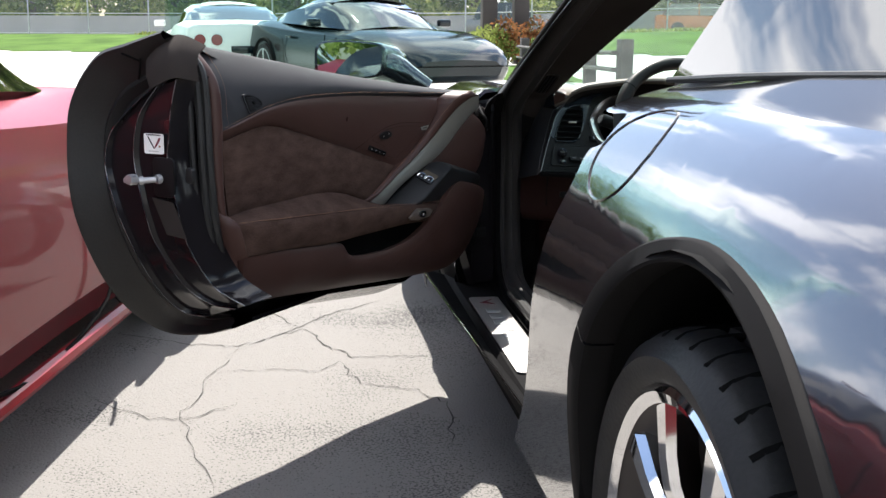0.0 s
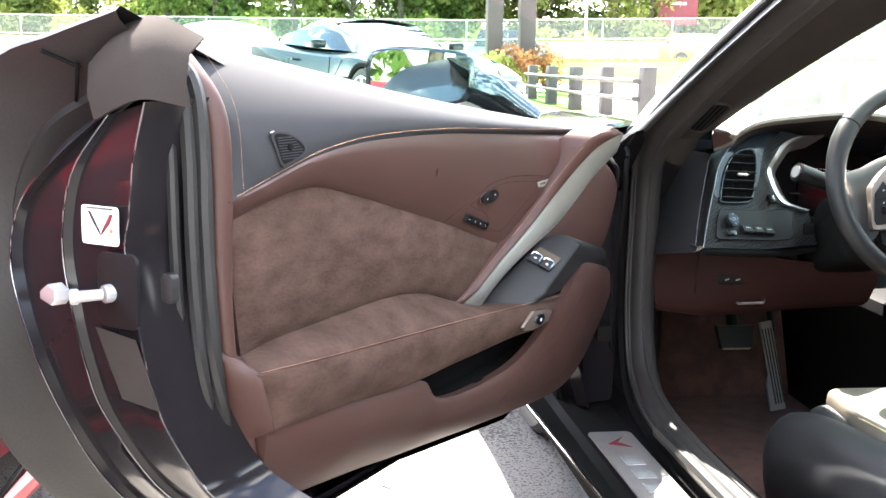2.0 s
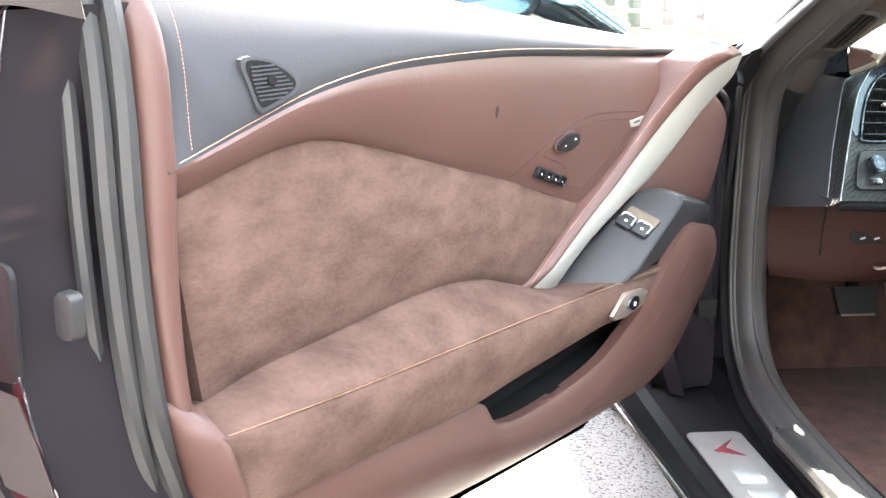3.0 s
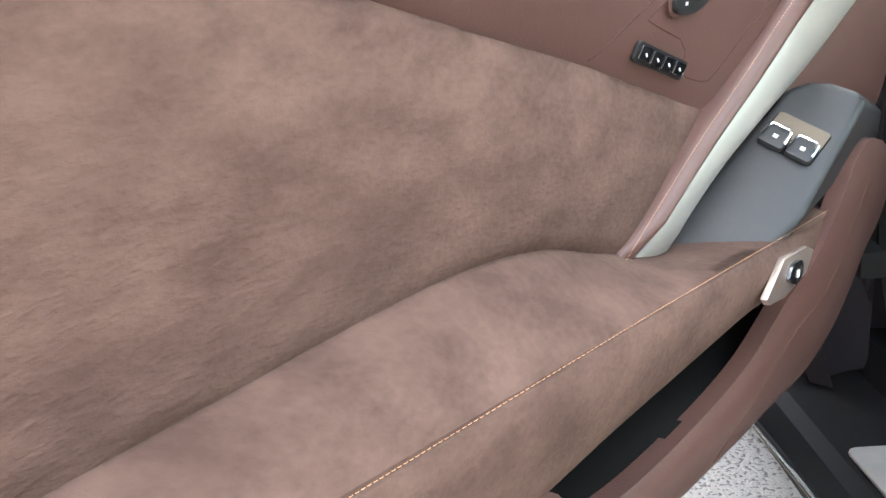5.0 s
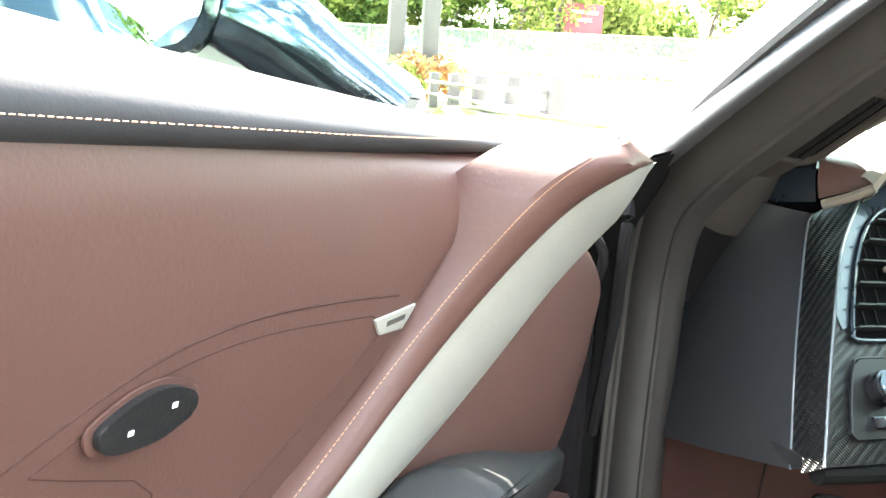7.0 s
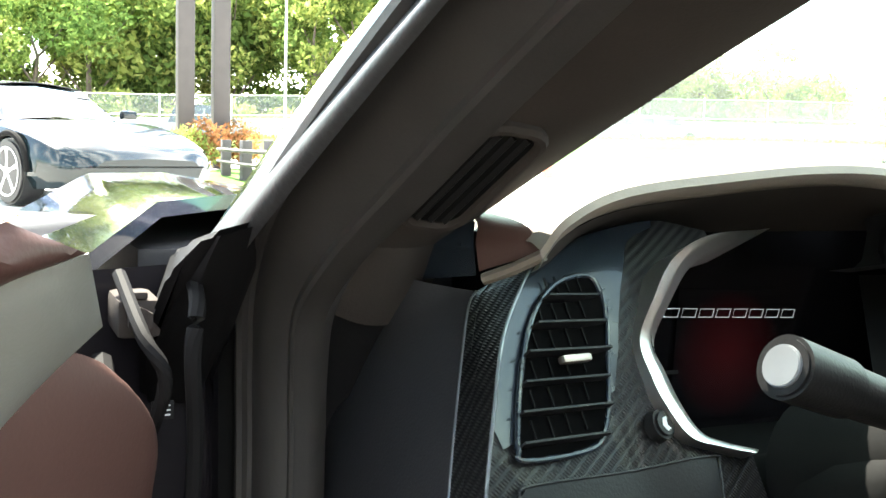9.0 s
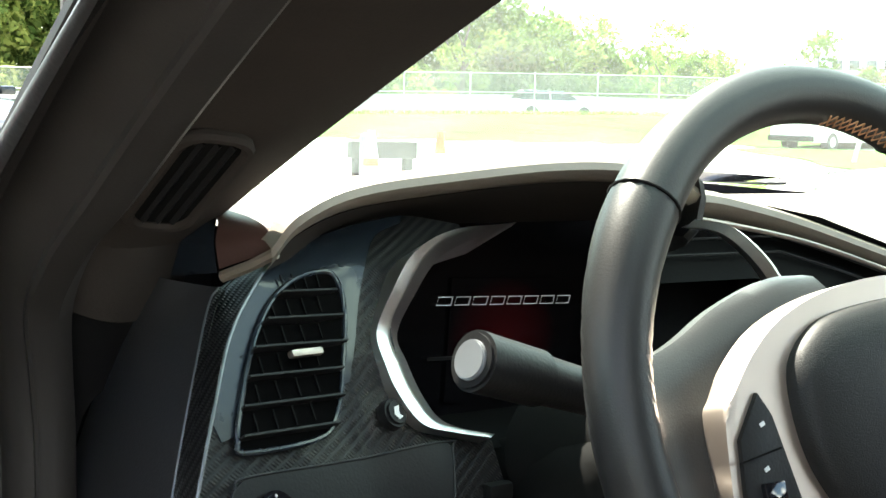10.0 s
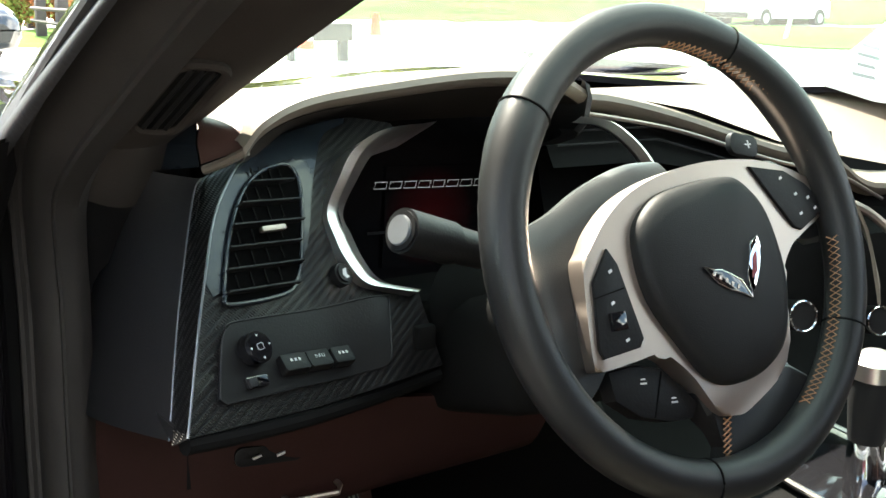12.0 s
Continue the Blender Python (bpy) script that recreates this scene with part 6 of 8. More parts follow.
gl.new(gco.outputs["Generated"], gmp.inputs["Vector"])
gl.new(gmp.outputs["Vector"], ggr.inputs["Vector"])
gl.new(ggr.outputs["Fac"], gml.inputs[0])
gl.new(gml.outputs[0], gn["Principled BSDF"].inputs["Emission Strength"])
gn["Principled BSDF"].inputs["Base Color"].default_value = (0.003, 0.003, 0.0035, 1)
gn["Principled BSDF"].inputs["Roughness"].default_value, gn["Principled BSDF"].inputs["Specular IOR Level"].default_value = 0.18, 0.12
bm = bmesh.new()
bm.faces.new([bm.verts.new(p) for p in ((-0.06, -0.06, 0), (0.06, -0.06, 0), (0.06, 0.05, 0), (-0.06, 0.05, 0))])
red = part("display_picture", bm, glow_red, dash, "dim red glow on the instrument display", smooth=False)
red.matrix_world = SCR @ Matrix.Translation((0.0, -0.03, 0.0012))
part("odometer_bar", block((0.026, 0.003, 0.0006), SCR @ Matrix.Translation((-0.068, -0.050, 0.002))), PLASTIC, dash)
ring_out = [(0.194, 0.055, 0.055), (0.138, 0.058, 0.045), (0.102, 0.048, 0.034), (0.077, 0.025, 0.024), (0.061, 0.003, 0.014), (0.058, -0.021, 0.014), (0.058, -0.041, 0.016), (0.067, -0.064, 0.018), (0.09, -0.075, 0.020), (0.121, -0.086, 0.022)]
ring_in = [(0.210, 0.058, 0.043), (0.169, 0.054, 0.033), (0.140, 0.046, 0.022), (0.115, 0.026, 0.012), (0.095, 0.003, 0.001), (0.093, -0.018, 0.002), (0.093, -0.041, 0.004), (0.098, -0.060, 0.006), (0.111, -0.071, 0.008), (0.137, -0.082, 0.010)]
RO, RI = curve([DASH @ Vector(p) for p in ring_out], 60), curve([DASH @ Vector(p) for p in ring_in], 60)
part("cluster_ring", loft([[a - DN * 0.03, a, a + DN * 0.002, a.lerp(b, 0.30) + DN * 0.005, a.lerp(b, 0.42) + DN * 0.0055, a.lerp(b, 0.5) + DN * 0.004, b, b - DN * 0.004, b - DN * 0.05] for a, b in zip(RO, RI)]), RINGMETAL, dash, "brushed silver ring round the instruments")
part("cluster_cowl", loft([[a, a.lerp(b, 0.5), b] for a, b in zip([p - DN * 0.05 for p in RI], curve([(-0.37, 3.94, 0.82), (-0.40, 3.94, 0.815), (-0.41, 3.94, 0.79), (-0.415, 3.94, 0.74), (-0.40, 3.94, 0.63), (-0.34, 3.94, 0.60)], 60))]), DARK, dash)
RR = [(-0.226, 3.756, 0.812), (-0.19, 3.757, 0.806), (-0.155, 3.761, 0.786), (-0.13, 3.763, 0.763), (-0.112, 3.764, 0.735)]
part("cluster_ring", loft([[a, a + Vector((0.004, -0.006, 0.006)), a + Vector((0.013, 0.0, 0.004)), a + Vector((0.02, 0.03, -0.004))] for a in curve(RR, 24)]), RINGMETAL, dash)
part("cluster_floor", loft([[Vector((x, y, z)) for y, z in ((3.76, 0.655), (3.82, 0.65), (3.94, 0.63))] for x in (-0.47, -0.35, -0.2, -0.05)]), DARK, dash)

# ---- steering wheel ----
w3, w20 = radians(3.3), radians(20.5)
WN = Vector((math.sin(w3) * math.cos(w20), -math.cos(w3) * math.cos(w20), math.sin(w20)))
WR = Vector((math.cos(w3), math.sin(w3), 0))
WHEEL = frame_of((-0.31, 3.498, 0.7495), WR, WN.cross(WR), WN)


def rim_at(a, r=0.1695, z=0.0):
    return WHEEL @ Vector((r * math.cos(a), r * math.sin(a), z))


radii = [0.0165 + 0.0022 * math.exp(-((math.degrees(2 * math.pi * k / 120) - 35) / 16) ** 2) + 0.0022 * math.exp(-((math.degrees(2 * math.pi * k / 120) - 145) / 16) ** 2) for k in range(120)]
steer = part("steering_wheel", tube([rim_at(2 * math.pi * k / 120) for k in range(120)], radii, 18, close=True), WHEELLEATHER, car, "black leather steering wheel with silver bezel and orange stitching")
for x, y in ((-0.139, 0.113), (0.081, 0.162), (-0.031, -0.165), (0.150, -0.080)):
    a = math.atan2(y, x)
    c, t = rim_at(a), (rim_at(a + 0.01) - rim_at(a - 0.01)).normalized()
    k = min(range(120), key=lambda q: abs(2 * math.pi * q / 120 - a % (2 * math.pi)))
    ux, uy = WN, t.cross(WN)
    part("leather_joint", tube([c + (radii[k] + 0.0002) * (math.cos(q) * ux + math.sin(q) * uy) for q in [2 * math.pi * j / 20 for j in range(20)]], 0.0009, 5, close=True), DARK, steer)
# sewn zigzag on the inner side of the rim
for a0, a1, flip in ((-58, -3, 0), (24, 86, 0), (-58, -3, 1), (24, 86, 1)):
    n = int((a1 - a0) * 0.5)
    zig = []
    for k in range(n + 1):
        a = radians(a0 + (a1 - a0) * k / n)
        s = 0.2 if (k + flip) % 2 else 0.75
        zig.append(rim_at(a, 0.1695 - 0.0172 * math.cos(s - 0.25), 0.0172 * math.sin(s - 0.25)))
    part("stitching", tube(zig, 0.00065, 5), THREAD, steer, "orange cross stitching on the rim")
hub = [(-0.054, 0.021), (-0.032, 0.040), (-0.001, 0.048), (0.048, 0.052), (0.067, 0.044), (0.085, 0.020), (0.093, -0.025), (0.086, -0.064), (0.073, -0.088), (0.046, -0.103), (0.012, -0.106), (-0.012, -0.095), (-0.033, -0.067), (-0.052, -0.036), (-0.058, -0.007)]
ho = [(0.020 + (x - 0.020) * 0.98, -0.027 + (y + 0.027) * 0.98) for x, y in smooth_outline(hub, 60)]
hcx, hcy = sum(p[0] for p in ho) / 60, sum(p[1] for p in ho) / 60
rows = [[WHEEL @ Vector((hcx + (x - hcx) * f, hcy + (y - hcy) * f, h)) for x, y in ho] for f, h in ((1.0, -0.024), (1.0, -0.004), (0.99, 0.001), (0.96, 0.005), (0.90, 0.008), (0.8, 0.0102), (0.6, 0.0125), (0.35, 0.014), (0.02, 0.0145))]
part("airbag_cover", loft(rows, ring=True, caps=True), AIRBAG, steer, "black grained airbag cover")
silver = [(-0.093, 0.009), (-0.102, -0.002), (-0.107, -0.036), (-0.109, -0.067), (-0.104, -0.075), (-0.072, -0.073), (-0.045, -0.072), (-0.022, -0.090), (-0.001, -0.121), (0.015, -0.127), (0.034, -0.124), (0.080, -0.100), (0.093, -0.064), (0.097, -0.031), (0.112, -0.011), (0.128, -0.002), (0.165, 0.018), (0.151, 0.040), (0.12, 0.054), (0.082, 0.062), (0.033, 0.063), (-0.011, 0.057), (-0.048, 0.045), (-0.073, 0.029)]
part("silver_bezel", prism(smooth_outline(silver, 110), 0.022, WHEEL, 0.003, -0.026, 3), SATIN, steer, "satin silver wheel bezel")
for pts, marks in (([(-0.098, -0.014), (-0.080, 0.008), (-0.073, -0.004), (-0.062, -0.058), (-0.067, -0.064), (-0.101, -0.067), (-0.104, -0.06)], ((-0.082, -0.008), (-0.085, -0.030), (-0.082, -0.044), (-0.078, -0.057))), ([(0.080, 0.056), (0.118, 0.050), (0.140, 0.038), (0.160, 0.019), (0.156, 0.014), (0.126, 0.001), (0.118, 0.004)], ((0.112, 0.044), (0.126, 0.030), (0.140, 0.026), (0.128, 0.014), (0.146, 0.017)))):
    pad = part("button_pad", prism(pts, 0.004, WHEEL, 0.0015, -0.005), PLASTIC, steer, "black button pad with white symbols")
    for x, y in marks:
        part("symbol", block((0.0034, 0.0020, 0.0004), WHEEL @ Matrix.Translation((x, y, -0.0006)) @ pose(0, 0, 0, 0, 0, 20)), WHITEPRINT, pad)
part("pad_split", block((0.030, 0.001, 0.001), WHEEL @ Matrix.Translation((-0.087, -0.023, -0.0008)) @ pose(0, 0, 0, 0, 0, 8)), DARK, steer)
part("rocker_button", block((0.014, 0.013, 0.004), WHEEL @ Matrix.Translation((-0.084, -0.043, 0.0)), 0.001), GLOSS, steer)


def spoke(pts, depth, base, bevel, label=""):
    return part("wheel_spoke", prism(pts, depth, WHEEL, bevel, base, 3), WHEELLEATHER, steer, label)


arm_o = curve([(-0.154, 0.050, -0.004), (-0.138, 0.032, -0.022), (-0.100, 0.040, -0.030), (-0.060, 0.058, -0.034), (-0.015, 0.072, -0.036), (0.02, 0.074, -0.04)], 30)
arm_i = curve([(-0.148, -0.092, -0.010), (-0.130, -0.104, -0.016), (-0.108, -0.100, -0.020), (-0.088, -0.082, -0.022), (-0.045, -0.02, -0.020), (0.02, 0.03, -0.02)], 30)
part("wheel_spoke", loft([[WHEEL @ (p + Vector((0, 0, -0.014))), WHEEL @ (p + Vector((0, 0, -0.006)))] + [WHEEL @ (p.lerp(q, f) + Vector((0, 0, 0.006 * math.sin(math.pi * f) + 0.004 * f))) for f in (0.06, 0.15, 0.3, 0.5, 0.75, 0.94)] + [WHEEL @ (q + Vector((0, 0, -0.006))), WHEEL @ (q + Vector((0, 0, -0.014)))] for p, q in zip(arm_o, arm_i)]), WHEELLEATHER, steer, "leather wheel spoke in the sun")
spoke([(0.166, 0.045), (0.125, 0.062), (0.080, 0.062), (0.08, -0.01), (0.12, -0.008), (0.150, 0.0), (0.166, -0.01)], 0.020, -0.036, 0.006)
spoke([(-0.012, -0.172), (0.008, -0.160), (0.013, -0.150), (0.008, -0.138), (-0.004, -0.124), (-0.012, -0.105), (0.06, -0.098), (0.092, -0.100), (0.112, -0.112), (0.122, -0.126), (0.10, -0.142), (0.05, -0.168)], 0.022, -0.034, 0.006, "lower leather wheel spoke")
for flip in (0, 1):
    seam = [Vector((0.008 + (k + flip) % 2 * 0.008, -0.128 - 0.004 * k, -0.0105)) for k in range(9)]
    part("stitching", tube([WHEEL @ (p + Vector((-0.010 * max(0, 1 - abs(k - 9) / 9), 0, 0))) for k, p in enumerate(seam)], 0.0009, 5), THREAD, steer)
low_pad = part("button_pad", prism([(-0.088, -0.077), (-0.060, -0.076), (-0.038, -0.082), (-0.022, -0.098), (-0.008, -0.113), (-0.016, -0.123), (-0.040, -0.121), (-0.066, -0.113), (-0.086, -0.098)], 0.014, WHEEL, 0.003, -0.030), PLASTIC, steer, "black lower button pad with white symbols")
part("pad_split", block((0.001, 0.034, 0.001), WHEEL @ Matrix.Translation((-0.046, -0.100, -0.0157)) @ pose(0, 0, 0, 0, 0, -24)), DARK, low_pad)
for x, y in ((-0.058, -0.090), (-0.032, -0.108)):
    part("symbol", block((0.006, 0.0014, 0.0004), WHEEL @ Matrix.Translation((x, y, -0.0155)) @ pose(0, 0, 0, 0, 0, -6)), WHITEPRINT, low_pad)
    part("symbol", block((0.0044, 0.0012, 0.0004), WHEEL @ Matrix.Translation((x, y + 0.003, -0.0155)) @ pose(0, 0, 0, 0, 0, -6)), WHITEPRINT, low_pad)
# plain emblem of two raised wings
EMB = WHEEL @ Matrix.Translation((0, 0, 0.0135))
wing_l = [(-0.008, -0.016), (0.002, -0.0195), (0.010, -0.0205), (0.020, -0.0255), (0.028, -0.030), (0.036, -0.044), (0.028, -0.040), (0.016, -0.036), (0.003, -0.029)]
em = part("emblem", prism(wing_l, 0.002, EMB, 0.0005), GLOSS, steer, "plain winged emblem in black and chrome")
part("emblem_edge", tube([EMB @ Vector((x, y, 0.002)) for x, y in wing_l], 0.0005, 5, close=True), RINGMETAL, em)
for k in range(5):
    x, y = 0.001 + 0.0056 * k, -0.0225 - 0.0030 * k
    part("emblem_square", block((0.0024, 0.0030, 0.0005), EMB @ Matrix.Translation((x, y, 0.0022)) @ pose(0, 0, 0, 0, 0, -28)), SATIN, em)
part("emblem_wing", prism([(0.036, -0.044), (0.0335, -0.029), (0.040, -0.015), (0.0435, -0.004), (0.053, 0.001), (0.0555, -0.009), (0.0465, -0.027)], 0.003, EMB, 0.0007), CHROME, em)
part("emblem_inlay", prism([(0.0385, -0.030), (0.0435, -0.015), (0.0475, -0.011), (0.0445, -0.025)], 0.001, EMB @ Matrix.Translation((0, 0, 0.0027))), SIGNRED, em)

# column, stalk, paddle
part("column_shroud", loft([[WHEEL @ Vector((r * math.cos(q), r * 0.85 * math.sin(q) - 0.01, z)) for q in [2 * math.pi * j / 28 for j in range(28)]] for r, z in ((0.040, -0.04), (0.046, -0.07), (0.052, -0.10), (0.058, -0.16), (0.07, -0.26))], ring=True, caps=True), DARK, dash, "black steering column shroud")
part("lower_shroud", block((0.13, 0.22, 0.11), pose(-0.325, 3.72, 0.615, -16), 0.03, 4), DARK, dash)
st = part("stalk", join(rod((-0.36, 3.628, 0.714), (-0.452, 3.606, 0.745), 0.0125, 20, 0.0145), rod((-0.452, 3.606, 0.745), (-0.502, 3.594, 0.762), 0.0165, 28, 0.0170, 0.002)), PLASTIC, dash, "black indicator stalk with grey end button")
part("end_button", rod((-0.5015, 3.5941, 0.7618), (-0.504, 3.5935, 0.7627), 0.0115, 28, 0.011, 0.0006), SILVERCAR, st, "grey end button")
sd = (Vector((-0.502, 3.594, 0.762)) - Vector((-0.36, 3.628, 0.714))).normalized()
for k, q in ((0.022, 0.2), (0.022, -0.35), (0.030, 0.0), (0.038, -0.25)):
    c = Vector((-0.502, 3.594, 0.762)) - sd * (k + 0.012)
    out = (Vector((-0.1, -0.95, 0.3 + q)) - sd * sd.dot(Vector((-0.1, -0.95, 0.3 + q)))).normalized()
    part("stalk_symbol", block((0.004, 0.004, 0.0006), frame_of(c + out * 0.0158, sd, out.cross(sd), out)), WHITEPRINT, st)
part("ignition_button", block((0.020, 0.01, 0.022), pose(-0.425, 3.69, 0.645, 0, 0, 5), 0.004), DARK, dash)
pad_m = frame_of((-0.150, 3.615, 0.802), WR, WN.cross(WR), WN)
part("shift_paddle", prism(rounded(0.034, 0.020, 0.007), 0.006, pad_m @ pose(0, 0, 0, 0, 0, -12), 0.002), PLASTIC, dash, "black shift paddle")
part("paddle_mark", join(block((0.007, 0.0012, 0.0004), pad_m @ Matrix.Translation((0.004, 0, 0.0062))), block((0.0012, 0.007, 0.0004), pad_m @ Matrix.Translation((0.004, 0, 0.0066)))), WHITEPRINT, dash)

# centre stack and shifter
part("console_face", loft([[Vector((x, y, z)) for y, z in ((3.48, 0.44), (3.66, 0.455), (3.78, 0.49), (3.85, 0.56), (3.90, 0.66), (3.93, 0.76))] for x in (-0.145, 0.05, 0.15, 0.27, 0.34)]), DARK, dash, "black centre console face")
for x, y, z in ((0.125, 3.765, 0.572), (0.262, 3.765, 0.548)):
    knob = part("climate_knob", rod((x + 0.012, y + 0.05, z - 0.01), (x, y, z), 0.017, 28, 0.0185, 0.003), PLASTIC, dash, "black climate knob with a chrome ring")
    part("knob_ring", tube([Vector((x, y - 0.001, z)) + 0.0175 * (math.cos(q) * Vector((0.97, -0.24, 0)) + math.sin(q) * Vector((0.05, 0.2, 0.98))) for q in [2 * math.pi * k / 28 for k in range(28)]], 0.0016, 6, close=True), CHROME, knob)
for k in range(6):
    part("climate_mark", block((0.010, 0.0008, 0.003), pose(0.07 + 0.022 * (k % 3), 3.776 + 0.004 * (k // 3), 0.512 - 0.022 * (k // 3), -30)), WHITEPRINT, dash)
part("console_panel", thick(loft([curve(r, 10) for r in (((0.195, 3.775, 0.715), (0.225, 3.765, 0.665), (0.240, 3.755, 0.60), (0.242, 3.75, 0.575)), ((0.200, 3.80, 0.71), (0.250, 3.79, 0.66), (0.272, 3.78, 0.60), (0.272, 3.775, 0.575)))]), 0.004), DASHTAN, dash, "tan leather side of the centre console")
sh = part("gear_shifter", rod((0.047, 3.60, 0.45), (0.042, 3.60, 0.50), 0.022, 24, 0.017), CHROME, car, "chrome and black gear selector")
part("shift_knob", revolve([(0.0, 0.085), (0.022, 0.082), (0.024, 0.06), (0.021, 0.03), (0.018, 0.0), (0.0, 0.0)], (0.042, 3.60, 0.495), (-0.02, -0.05, 1), 28), BLACKLEATHER, sh)
part("knob_cap", revolve([(0.0, 0.022), (0.014, 0.019), (0.023, 0.010), (0.0255, -0.006), (0.0, -0.006)], (0.040, 3.596, 0.570), (-0.02, -0.05, 1), 28), RINGMETAL, sh)
part("shift_plate", prism(rounded(0.15, 0.30, 0.03), 0.006, pose(0.03, 3.57, 0.452, 4), 0.002), GLOSS, car, "gloss black shifter surround")
part("plate_edge", tube([pose(0.03, 3.57, 0.458, 4) @ Vector((x, y, 0)) for x, y in rounded(0.152, 0.302, 0.03)], 0.003, 6, close=True), RINGMETAL, car)
part("armrest", block((0.13, 0.26, 0.05), pose(-0.005, 3.32, 0.425), 0.018, 3), DASHTAN, car, "tan centre armrest")

# seat
seat = part("driver_seat", block((0.40, 0.50, 0.14), pose(-0.40, 3.18, 0.255, 6), 0.04, 4), BLACKLEATHER, car, "black leather sports seat with pale stitching")
for sx in (-1, 1):
    rows = []
    for y, h, w in ((2.85, 0.35, 0.055), (3.0, 0.362, 0.06), (3.2, 0.36, 0.062), (3.34, 0.347, 0.060), (3.43, 0.325, 0.052), (3.475, 0.29, 0.024)):
        c = Vector((-0.40 + sx * 0.205, y, h - 0.075))
        rows.append([c + Vector((w * math.cos(q), 0, 0.075 * math.sin(q) * (1 if math.sin(q) > 0 else 1.4))) for q in [2 * math.pi * j / 18 for j in range(18)]])
    part("side_bolster", loft([list(r) for r in zip(*[curve(list(c), 24) for c in zip(*rows)])], ring=True, caps=True), BLACKLEATHER, seat, "padded side bolster")
part("seat_insert", block((0.33, 0.44, 0.05), pose(-0.40, 3.20, 0.330, 5), 0.022, 4), SEATTAN, seat, "grey tan leather seat centre")
stitches([(-0.560, 2.9, 0.358), (-0.562, 3.2, 0.357), (-0.560, 3.35, 0.344), (-0.55, 3.45, 0.315)], 90, 0.7, 0.0012, STITCHED, seat, m=Matrix(), lift=(0, 0, 0.004))
part("backrest", block((0.44, 0.14, 0.62), pose(-0.40, 2.72, 0.60, -16), 0.05, 4), BLACKLEATHER, seat)
seat.location = (0.055, 0.0, 0.05)
part("seat_panel", block((0.05, 0.52, 0.17), pose(-0.598, 3.19, 0.145), 0.012), PLASTIC, seat, "black plastic seat side panel")
part("seat_switches", block((0.03, 0.20, 0.05), pose(-0.632, 3.22, 0.24), 0.01), PLASTIC, seat, "black seat control panel")
for y in (3.26, 3.18):
    part("seat_lever", block((0.012, 0.055, 0.014), pose(-0.652, y, 0.245), 0.004), GLOSS, seat)

# sheet of paper behind the windscreen
SHEET = frame_of((0.475, 4.0, 0.850), Vector((0.97, 0.2, 0.05)).normalized(), Vector((-0.12, 0.48, 0.87)).normalized(), Vector((0.15, -0.85, 0.49)).normalized())
note = tagged(part("price_sheet", prism([(-0.10, -0.006), (-0.13, -0.030), (-0.02, -0.066), (0.16, -0.10), (0.20, -0.02), (0.16, 0.066)], 0.0012, SHEET), PAPER), "white printed price sheet lying under the windscreen", "paper")
for k in range(4):
    part("print_bar", block((0.055 - 0.012 * (k % 2), 0.005, 0.0004), SHEET @ Matrix.Translation((-0.02 + 0.018 * k, -0.026 + 0.014 * k, 0.0015)) @ pose(0, 0, 0, 0, 0, -14)), CONCRETE, note)

# tread plate lettering bars
for k in range(8):
    part("plate_bar", prism([(-0.017, -0.020), (0.017, -0.020), (0.017, 0.012), (-0.017, 0.018)], 0.0012, Matrix.Translation((-0.803, 3.07 + 0.062 * k, 0.2692)), 0.0004), STEEL, plate)
part("plate_emblem", prism([(-0.02, -0.01), (0.02, -0.03), (0.0, 0.0), (0.02, 0.03)], 0.0012, Matrix.Translation((-0.803, 3.60, 0.2692))), SIGNRED, plate)


